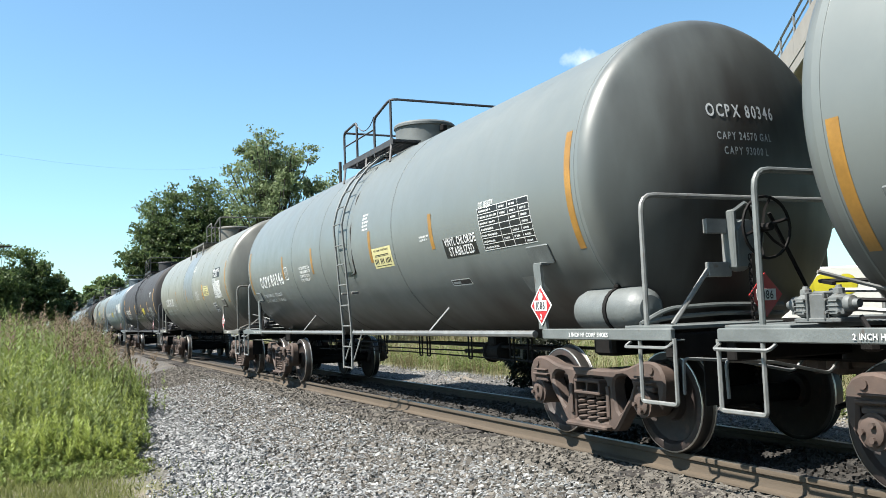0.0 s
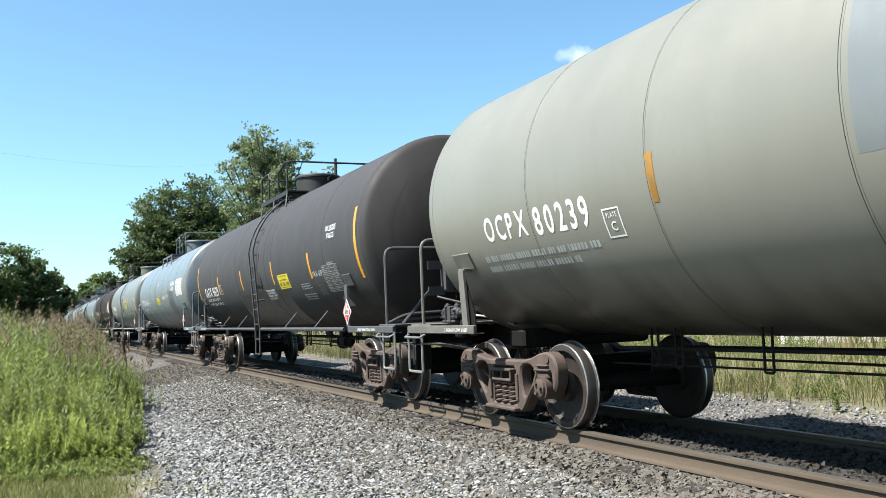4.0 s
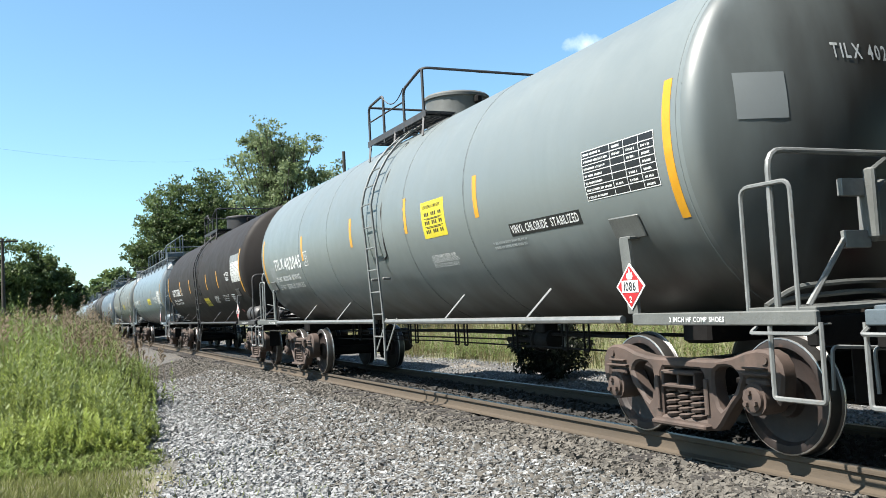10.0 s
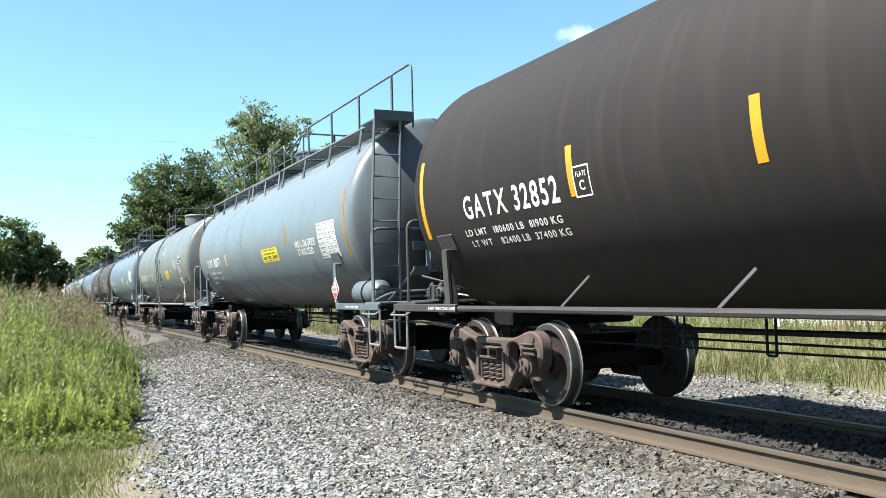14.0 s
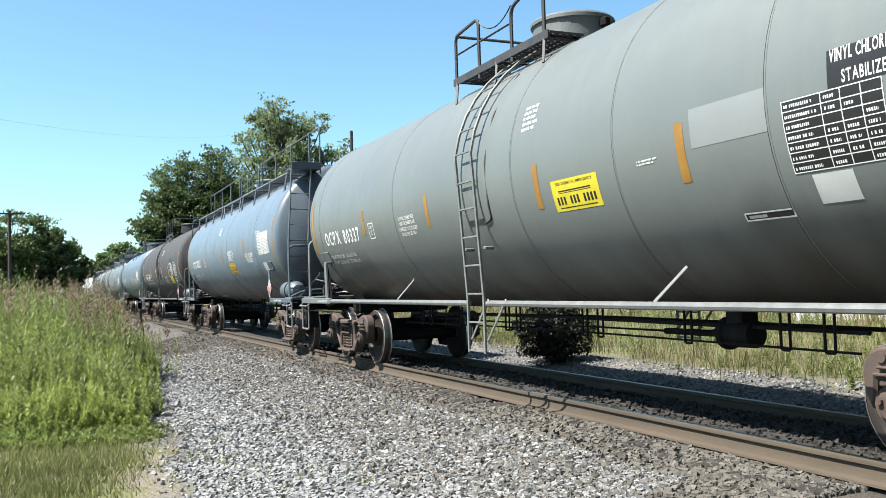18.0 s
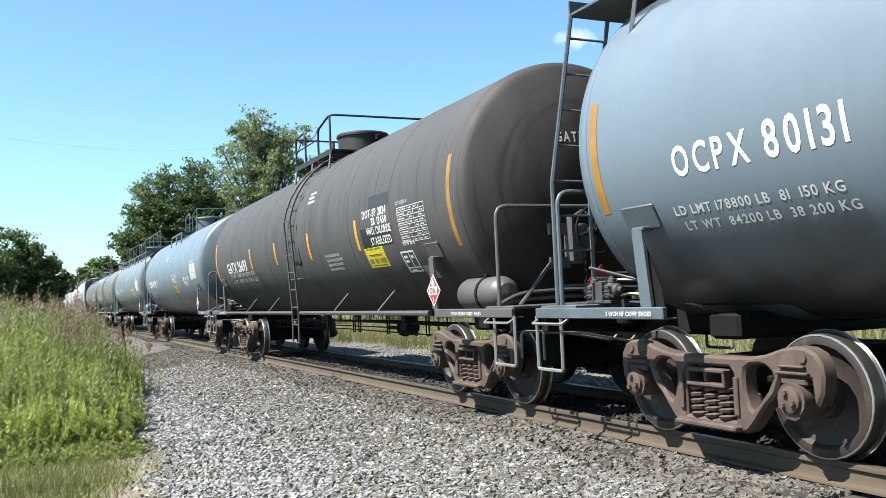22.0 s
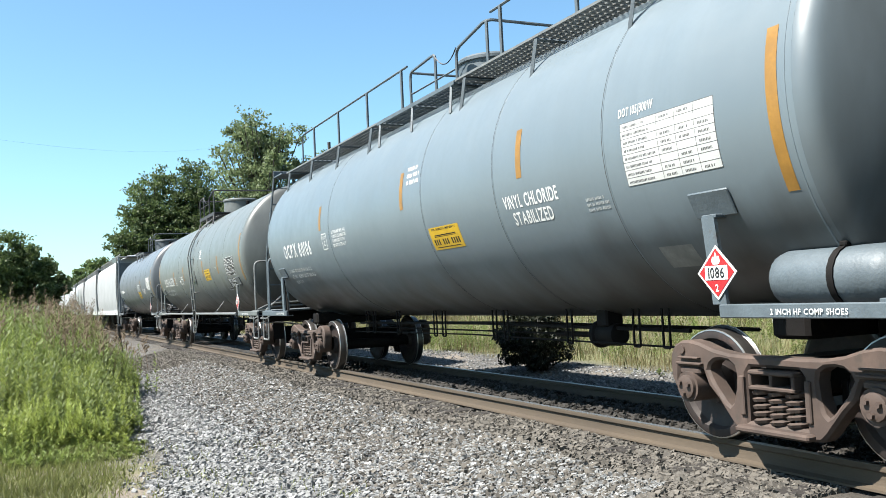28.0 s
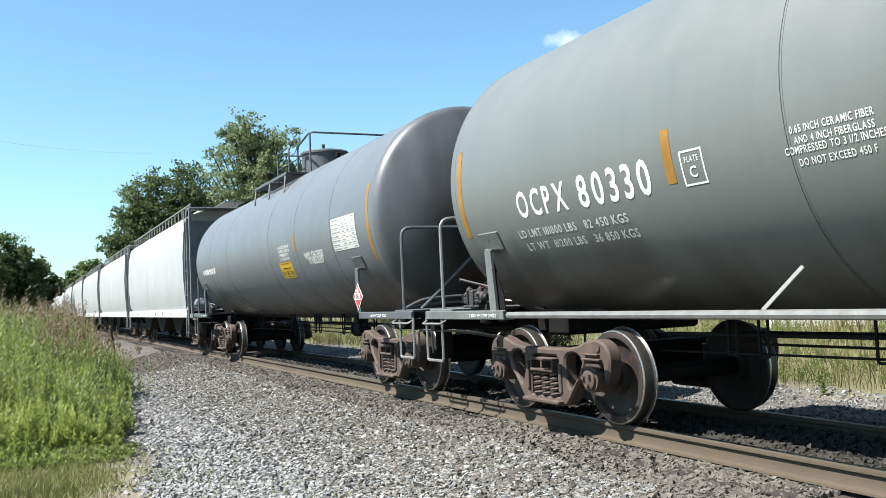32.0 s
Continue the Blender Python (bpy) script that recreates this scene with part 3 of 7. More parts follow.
def add_truck(car, yc, spins):
    for s in (-1, 1):
        sf = part("side_frame", side_frame if s < 0 else lambda: mirror_x(side_frame()), M_RUST, car, "rust-brown cast steel truck side frame",
                  key=f"side_frame{s}", at=pose(s * 1.0, yc, 0))
        for k in (-0.16, 0.0, 0.16):
            part("spring", lambda: coil(0, 0), M_RUST, sf, key="coil", at=pose(s * 0.02, k, 0))
        part("bolster_end", bolster_end, M_RUST, sf, key="bolster_end", at=pose(0, 0, 0))
        for a in (-AXLE, AXLE):
            part("bearing_adapter", lambda: Build().bevel_box((0, 0, 0.585), (0.20, 0.24, 0.06), 0.015).lathe([(-0.13, 0.001), (-0.13, 0.125), (0.10, 0.125), (0.10, 0.001)], "x", 14, (0, 0, 0.457), caps=False),
                 M_RUST, sf, key="adapter", at=pose(0, a, 0))
    part("truck_bolster", lambda: Build().bevel_box((0, 0, 0.58), (1.9, 0.36, 0.28), 0.04), M_DARK, car, key="bolster", at=pose(0, yc, 0))
    for s in (-1, 1):
        part("brake_beam", lambda: Build().tube([(-0.85, 0, 0.36), (0.85, 0, 0.36)], 0.04).bevel_box((-0.75, 0, 0.42), (0.10, 0.06, 0.30), 0.01).bevel_box((0.75, 0, 0.42), (0.10, 0.06, 0.30), 0.01),
             M_DARK, car, key="brake_beam", at=pose(0, yc + s * 0.37, 0))
    for a in (-AXLE, AXLE):
        ws = part("wheelset", lambda: Build().lathe([(-1.05, 0.07), (-0.84, 0.09), (0.84, 0.09), (1.05, 0.07)], "x", 14), M_DARK, car, "axle with two wheels",
                  key="axle", at=pose(0, yc + a, WHEEL_R))
        for s in (-1, 1):
            f = (lambda fn: fn) if s < 0 else (lambda fn: (lambda: mirror_x(fn())))
            part("wheel", f(wheel_disc), M_WHEEL, ws, key=f"wheel{s}")
            part("tread", f(tread_ring), M_TREAD, ws, "dark worn steel tread", key=f"tread{s}")
            part("worn_edge", f(worn_edges), M_EDGE, ws, "bright polished rim and flange edges", key=f"edge{s}")
            part("bearing_cap", f(bearing_cap), M_RUST, ws, key=f"cap{s}")
        spins.append(ws)


def bent(pts, r, n=6, fillet=0.10):
    """A pipe with rounded bends."""
    pts = [Vector(p) for p in pts]
    out = [pts[0]]
    for a, p, c in zip(pts, pts[1:], pts[2:]):
        d0, d1 = (a - p), (c - p)
        k = min(fillet, d0.length / 2, d1.length / 2)
        p0, p1 = p + d0.normalized() * k, p + d1.normalized() * k
        for t in (0, 0.25, 0.5, 0.75, 1):
            out.append((1 - t) ** 2 * p0 + 2 * t * (1 - t) * p + t * t * p1)
    return Build().tube(out + [pts[-1]], r, n)


def end_gear(car, e, trim, half, spec):
    """Sill, steps, rails, coupler and brake gear of one end; e: -1 the front, 1 the back."""
    y0 = half + 1.05                  # end of the sill
    k = f"{e}{half}"
    at = pose(0, 0, 0)
    part("end_sill", lambda: Build().bevel_box((0, e * (y0 - 0.06), 1.0), (2.9, 0.10, 0.20), 0.012).bevel_box((0, e * (y0 - 0.5), 1.0), (0.55, 2.2, 0.34), 0.02), M_DARK, car, key="es" + k)
    part("end_platform", lambda: Build().bevel_box((0, e * (y0 - 0.32), 1.145), (2.9, 0.62, 0.035), 0.006), trim, car, key="ep" + k)
    for s in (-1, 1):
        x = s * 1.47
        part("side_sill", lambda: Build().bevel_box((x, e * (y0 - 0.95), 1.09), (0.05, 1.95, 0.10), 0.008).bevel_box((x - s * 0.06, e * (y0 - 0.95), 1.045), (0.12, 1.95, 0.012), 0.004), trim, car, key=f"ss{k}{s}")
        part("corner_step", lambda: bent([(x, e * (y0 - 0.40), 1.06), (x, e * (y0 - 0.40), 0.54), (x, e * (y0 + 0.04), 0.54), (x, e * (y0 + 0.04), 1.06)], 0.018, 6, 0.03), M_GALV, car, "bare steel step", key=f"st{k}{s}")
        part("grab_iron", lambda: bent([(x, e * (y0 - 0.52), 1.03), (x + s * 0.07, e * (y0 - 0.52), 0.99), (x + s * 0.07, e * (y0 + 0.02), 0.99), (x, e * (y0 + 0.02), 1.03)], 0.014, 5, 0.03), M_GALV, car, key=f"gi{k}{s}")
        # brace from the sill up to the tank
        yb = y0 - 1.93 if e < 0 else y0 - 1.70
        part("tank_brace", lambda: Build().prism([(e * yb - 0.08, 1.14), (e * yb + 0.06, 1.14), (e * yb + 0.13, 1.78), (e * yb + 0.0, 1.78)], x - 0.015, x + 0.015)
             .bevel_box((x - s * 0.07, e * yb + 0.06, 1.785), (0.16, 0.15, 0.03), 0.006)
             .bevel_box((s * (math.sqrt(R_TANK ** 2 - (1.88 - Z_TANK) ** 2) + 0.012), e * yb + 0.06, 1.88), (0.02, 0.42, 0.21), 0.008, Euler((0, s * math.asin((Z_TANK - 1.88) / R_TANK), 0)).to_matrix()), trim, car, key=f"tb{k}{s}")
        if e > 0:
            # near-black plate: the shade behind the brace is put into its colour
            part("web_plate", lambda: Build().prism([(yb + 0.08, 1.75), (yb - 0.02, 1.02), (yb - 0.20, 1.02), (yb - 0.16, 1.30)], s * 1.43 - 0.008, s * 1.43 + 0.008), M_DARK, car, "dark web plate behind the tank brace", key=f"gu{k}{s}")
    part("end_rail", lambda: bent([(-1.42, e * (y0 - 0.36), 1.10), (-1.42, e * (y0 - 0.36), 2.26), (1.42, e * (y0 - 0.36), 2.26), (1.42, e * (y0 - 0.36), 1.10)], 0.023, 8, 0.14), M_GALV if spec["light_rails"] else trim, car, "bent pipe handrail", key="er" + k)
    for s in (-1, 1) if spec["hoops"] else ():
        part("handhold", lambda: bent([(s * 1.44, e * (y0 - 0.62), 1.12), (s * 1.44, e * (y0 - 0.62), 2.02), (s * 1.44, e * (y0 - 0.16), 2.02), (s * 1.44, e * (y0 - 0.16), 1.12)], 0.017, 6, 0.08), M_GALV if spec["light_rails"] else trim, car, key=f"hh{k}{s}")
    part("coupler", lambda: Build().bevel_box((0, e * (y0 - 0.05), 0.84), (0.16, 0.55, 0.16), 0.02).bevel_box((0, e * (y0 + 0.18), 0.84), (0.34, 0.22, 0.26), 0.05), M_RUST, car, key="cp" + k)
    part("uncoupling_lever", lambda: bent([(-1.40, e * (y0 + 0.04), 0.62), (-1.40, e * (y0 + 0.05), 0.90), (-0.9, e * (y0 + 0.08), 0.86), (-0.3, e * (y0 + 0.10), 0.74), (0.0, e * (y0 + 0.12), 0.98)], 0.014, 5, 0.05), M_GALV, car, key="ul" + k)
    part("air_hose", lambda: bent([(0.25, e * (y0 - 0.1), 0.9), (0.28, e * (y0 + 0.25), 0.75), (0.2, e * (y0 + 0.35), 0.45), (0.05, e * (y0 + 0.36), 0.42)], 0.025, 6, 0.1), M_DARK, car, key="ah" + k)
    if e < 0:
        if spec["hand_brake"]:
            hub = (-0.27, -(y0 - 0.12), 1.97)
            bw = part("brake_wheel", lambda: Build().tube([(hub[0] + 0.27 * math.cos(t), hub[1], hub[2] + 0.27 * math.sin(t)) for t in (2 * math.pi * i / 24 for i in range(24))], 0.014, 5, closed=True)
                      .lathe([(hub[1] - 0.05, 0.035), (hub[1] + 0.16, 0.05)], "y", 10, (hub[0], 0, hub[2])), M_DARK, car, "black hand brake wheel", key="bw" + k)
            for i in range(6):
                a = 2 * math.pi * i / 6 + 0.3
                part("spoke", Build().tube([(hub[0], hub[1] + 0.05, hub[2]), (hub[0] + 0.16 * math.cos(a), hub[1] + 0.05, hub[2] + 0.16 * math.sin(a)), (hub[0] + 0.265 * math.cos(a), hub[1], hub[2] + 0.265 * math.sin(a))], 0.016, 4), M_DARK, bw)
            part("brake_housing", lambda: Build().lathe([(-(y0 - 0.24), 0.02), (-(y0 - 0.25), 0.15), (-(y0 - 0.38), 0.17), (-(y0 - 0.40), 0.10)], "y", 18, (-0.33, 0, 1.90))
                 .bevel_box((-0.42, -(y0 - 0.33), 1.80), (0.20, 0.16, 0.40), 0.04).bevel_box((-0.50, -(y0 - 0.30), 1.88), (0.05, 0.10, 0.52), 0.015).tube([(-0.50, -(y0 - 0.28), 2.12), (-0.36, -(y0 - 0.28), 2.20), (-0.24, -(y0 - 0.28), 2.14)], 0.02, 5), trim, car, "cast hand brake housing", key="bh" + k)
            part("brake_bracket", lambda: Build().bevel_box((-0.62, -(y0 - 0.36), 2.00), (0.26, 0.05, 0.13), 0.006).bevel_box((-0.62, -(y0 - 0.36), 1.62), (0.26, 0.05, 0.13), 0.006).bevel_box((-0.50, -(y0 - 0.39), 1.81), (0.05, 0.04, 0.50), 0.006), M_GALV if spec["light_rails"] else trim, car, "pale bracket of the hand brake", key="bk" + k)

            def chain():
                b = Build()
                for i in range(15):
                    m = Euler((0, 0, radians(90 * (i % 2)))).to_matrix()
                    z = 1.72 - 0.042 * i
                    b.tube([Vector((-0.36, -(y0 - 0.25), z)) + m @ Vector((0.017 * math.cos(t), 0, 0.028 * math.sin(t))) for t in (2 * math.pi * j / 8 for j in range(8))], 0.0065, 4, closed=True)
                return b
            part("brake_chain", chain, M_DARK, car, "hanging brake chain", key="bc" + k)
            part("brake_rod", lambda: Build().tube([(-0.05, -(y0 - 0.3), 2.12), (0.55, -(y0 - 0.34), 1.18)], 0.02, 5), M_DARK, car, key="br" + k)
        for i, z in enumerate((1.22, 1.30)):
            part("platform_pipe", lambda: bent([(-1.34, -(y0 - 0.55), 1.17), (-1.05, -(y0 - 0.55), z), (-0.45, -(y0 - 0.55), z + 0.02), (0.3, -(y0 - 0.55), z)], 0.022, 6, 0.15), trim, car, key=f"pp{i}{k}")
        part("hanging_plate", lambda: Build().bevel_box((-1.0, -(y0 - 0.045), 0.74), (0.24, 0.012, 0.48), 0.003), M_DARK, car, "dark plate hung under the end sill", key="hp" + k)
        if spec["reservoir"]:
            part("air_reservoir", lambda: Build().lathe([(-a, q) for a, q in ((half - 0.62, 0.001), (half - 0.60, 0.12), (half - 0.54, 0.18), (half - 0.47, 0.20), (half + 0.28, 0.20), (half + 0.35, 0.18), (half + 0.41, 0.12), (half + 0.43, 0.001))], "y", 20, (-1.15, 0, 1.30), caps=False),
             trim, car, "painted steel air reservoir", key="ar" + k)
            part("reservoir_strap", lambda: Build().lathe([(-half - 0.02, 0.203), (-half - 0.02, 0.212), (-half + 0.03, 0.212), (-half + 0.03, 0.203)], "y", 20, (-1.15, 0, 1.30), caps=False).bevel_box((-1.19, -half, 1.515), (0.07, 0.06, 0.035), 0.008), M_DARK, car, "dark clamp round the reservoir", key="as" + k)
        part("end_brace", lambda: Build().tube([(-1.20, -(y0 - 0.30), 1.16), (-0.74, -(y0 - 0.36), 1.62) if spec["hand_brake"] else (0.10, -(y0 - 0.36), 2.24)], 0.022, 6), M_GALV if spec["light_rails"] else trim, car, "slanting pipe brace across the car end", key=f"eb{k}{spec['hand_brake']}")
    elif spec["valve"]:
        def shrunk(b, f=0.64):
            c = Vector((-1.14, y0 - 0.62, 1.165))
            b.v = [c + (Vector(p) - c) * f for p in b.v]
            return b

        # brake valve cluster on the back platform
        bracket = part("brake_valve", lambda: shrunk(Build().bevel_box((-1.10, y0 - 0.62, 1.33), (0.14, 0.22, 0.34), 0.02).bevel_box((-1.05, y0 - 0.62, 1.19), (0.34, 0.62, 0.05), 0.01)
                       .bevel_box((-1.18, y0 - 0.62, 1.33), (0.03, 0.27, 0.28), 0.01)), spec["valve_mat"], car, "cast brake control valve", key="bv" + k + spec["valve_mat"].name)

        def portion(y, d):
            b = Build().bevel_box((-1.11, y, 1.34), (0.21, 0.20, 0.26), 0.045).bevel_box((-1.11, y - d * 0.105, 1.34), (0.25, 0.025, 0.30), 0.01)
            b.lathe([(y + d * 0.10, 0.09), (y + d * 0.13, 0.095), (y + d * 0.17, 0.085), (y + d * 0.19, 0.05), (y + d * 0.25, 0.045)][::int(d)], "y", 14, (-1.11, 0, 1.36))
            b.lathe([(1.47, 0.065), (1.52, 0.06), (1.535, 0.035), (1.56, 0.03)], "z", 10, (-1.11, y, 0)).lathe([(1.18, 0.04), (1.24, 0.055)], "z", 10, (-1.11, y, 0))
            for i in range(4):
                b.lathe([(-1.25, 0.016), (-1.21, 0.016)], "x", 6, (0, y - 0.07 + 0.14 * (i % 2), 1.27 + 0.14 * (i // 2)))
            for i in range(3):
                b.bevel_box((-1.22, y, 1.29 + 0.05 * i), (0.015, 0.16, 0.014), 0.004)
            return b
        for y, d, nm in ((y0 - 0.84, -1, "service_portion"), (y0 - 0.40, 1, "emergency_portion")):
            part(nm, lambda: shrunk(portion(y, d)), spec["valve_mat"], bracket, key=nm + k + spec["valve_mat"].name)
        for i in range(4):
            z = 1.22 + 0.07 * i
            part("valve_pipe", lambda: bent([(-1.0, y0 - 0.62, z), (-0.82, y0 - 0.62 + 0.1 * i, z + 0.03), (-0.72, y0 - 0.9 - 0.1 * i, z), (-0.70, y0 - 1.5, 1.12)], 0.016, 5, 0.06), M_DARK if i % 2 else M_GALV, car, key=f"vp{i}{k}")
        part("dirt_collector", lambda: Build().lathe([(0.98, 0.03), (1.0, 0.07), (1.10, 0.075), (1.12, 0.03)], "z", 10, (-1.25, y0 - 1.1, 0)).tube([(-1.25, y0 - 1.1, 1.10), (-1.15, y0 - 0.95, 1.2)], 0.018, 5), M_DARK, car, key="dc" + k)
        part("cut_lever", lambda: bent([(-1.46, y0 - 0.9, 1.50), (-1.2, y0 - 1.0, 1.42), (-0.9, y0 - 1.25, 1.30)], 0.014, 5, 0.05), M_GALV, car, "bare steel release rod", key="cl" + k)


def side_details(car, trim, half, spec):
    zp = 1.09
    yl = half - 1.0
    gap = spec["ladder"] - 0.12
    pipe = M_GALV if spec["light_rails"] else trim
    for s in (-1, 1):
        x = s * 1.50
        if spec["side_pipe"]:
            for a, c in ((-yl, gap - 0.24), (gap + 0.24, yl)):
                part("side_pipe", Build().tube([(x, a, zp), (x, c, zp)], 0.034, 8), pipe, car, "long pipe rail along the car side")
            for u in ((-3.25, 2.7) if spec["plain"] else (-4.5, -2.43, 2.1, 4.2)):
                part("pipe_bracket", lambda: Build().bevel_box((s * 1.37, -0.10, zp + 0.17), (0.012, 0.042, 0.40), 0.004, Euler((radians(28), radians(-s * 35), 0)).to_matrix()), pipe, car, key=f"pb{s}", at=pose(0, u, 0))
    # ladder up the side to the platform
    if spec["kind"] == "P":
        for s in (-1, 1):
            def rail_pts(du):
                pts = [(s * 1.53, du, 0.52), (s * 1.53, du, 1.15), (s * 1.60, du, 2.2), (s * 1.64, du, 2.75)]
                for i in range(1, 9):
                    a = radians(9 * i)
                    pts.append((s * (R_TANK + 0.09) * math.cos(a), du, Z_TANK + (R_TANK + 0.09) * math.sin(a)))
                return pts
            lad = part("side_ladder", lambda: Build().tube(rail_pts(-0.21), 0.02, 5).tube(rail_pts(0.21), 0.02, 5), pipe, car, "steel ladder bent over the tank side", key=f"lad{s}", at=pose(0, gap, 0))
            for du in (-0.21, 0.21) if spec["braced"] else ():
                part("foot_brace", lambda: Build().bevel_box((s * 1.515, -0.25, 0.93), (0.014, 0.035, 0.66), 0.004, Euler((radians(45), 0, 0)).to_matrix()), pipe, lad, key=f"fb{s}", at=pose(0, du - 0.02, -0.03))
            for d in (-0.25, 0.25):
                part("standoff", lambda: Build().bevel_box((s * 1.47, 0, 1.72), (0.12, 0.05, 0.04), 0.008), pipe, lad, key=f"so{s}", at=pose(0, d, 0))
            part("jacket_trim", lambda: bent([(s * (R_TANK + 0.008) * math.cos(a), d, Z_TANK + (R_TANK + 0.008) * math.sin(a)) for a, d in ((radians(48), -0.36), (radians(25), -0.40), (radians(5), -0.42), (radians(-12), -0.42), (radians(-19), -0.40), (radians(-20), -0.24))], 0.012, 5, 0.05), M_SEAM, lad, key=f"jt{s}")
            hs = [0.54, 0.87, 1.2, 1.53, 1.86, 2.19, 2.5]
            for z in hs:
                xx = 1.53 + (0.07 * max(0, z - 1.15) / 1.05)
                part("rung", lambda: Build().tube([(0, -0.21, 0), (0, 0.21, 0)], 0.012, 5), pipe, lad, key="rung", at=pose(s * xx, 0, z))
            for i in range(1, 8):
                a = radians(10 * i)
                part("rung", lambda: Build().tube([(0, -0.21, 0), (0, 0.21, 0)], 0.012, 5), pipe, lad, key="rung", at=pose(s * (R_TANK + 0.09) * math.cos(a), 0, Z_TANK + (R_TANK + 0.09) * math.sin(a)))
    # gear under the belly
    part("bottom_sheet", lambda: Build().bevel_box((0, 0, 1.18), (0.7, 2 * half - 2.4, 0.10), 0.02), M_DARK, car, key=f"bs{half}")
    for x, z, r in ((-0.45, 0.86, 0.022), (-0.55, 0.71, 0.011), (0.4, 0.82, 0.022)):
        part("brake_pipe", lambda: Build().tube([(x, -half + 2.4, z), (x * 0.9, 0, z + 0.03), (x, half - 2.2, z)], r, 5), M_DARK, car, key=f"bp{half}{x}")
    for u in (-4.2, -3.75, -2.55, -1.1, -0.8, 0.75, 1.05, 2.5, 3.6, 3.95):
        part("hanger", lambda: bent([(0, -0.05, 1.1), (0, -0.05, 0.70), (0, 0.05, 0.70), (0, 0.05, 1.1)], 0.013, 5, 0.02), M_DARK, car, key="hang", at=pose(-0.55, u, 0.0))
    part("brake_cylinder", lambda: Build().lathe([(-0.30, 0.05), (-0.27, 0.12), (0.02, 0.125), (0.04, 0.15), (0.09, 0.15), (0.13, 0.07), (0.26, 0.035)], "y", 18, (-0.4, 0, 0.80)).bevel_box((-0.4, -0.1, 0.98), (0.22, 0.20, 0.20), 0.02),
         M_DARK, car, "black brake cylinder", key="bcyl", at=pose(0, -3.0, 0))
    part("slack_adjuster", lambda: Build().tube([(-0.3, -2.7, 0.78), (-0.3, -1.9, 0.78)], 0.032, 8).tube([(-0.3, -1.9, 0.78), (-0.3, 4.2, 0.78)], 0.012, 5), M_DARK, car, key="slack")
    for e in (-1, 1):
        part("body_bolster", lambda: Build().bevel_box((0, 0, 0.96), (1.8, 0.36, 0.22), 0.03), M_DARK, car, key="bb", at=pose(0, -spec["spring"] if e < 0 else spec["back"], 0))
        part("saddle", lambda: Build().lathe([(-0.55, R_TANK + 0.012), (0.55, R_TANK + 0.012)], "y", 16, (0, 0, Z_TANK), arc=(radians(244), radians(296))), trim, car, key="sad" + trim.name, at=pose(0, -spec["spring"] if e < 0 else spec["back"], 0))


def grating(x0, x1, y0, y1, z, pitch=0.085):
    """An open steel walkway of bars."""
    b = Build()
    n = max(2, int((y1 - y0) / pitch))
    for i in range(n + 1):
        b.box(((x0 + x1) / 2, y0 + (y1 - y0) * i / n, z), (x1 - x0, 0.030, 0.022))
    m = max(3, int((x1 - x0) / 0.085))
    for i in range(m + 1):
        b.box((x0 + (x1 - x0) * i / m, (y0 + y1) / 2, z + 0.004), (0.018, y1 - y0, 0.026))
    return b


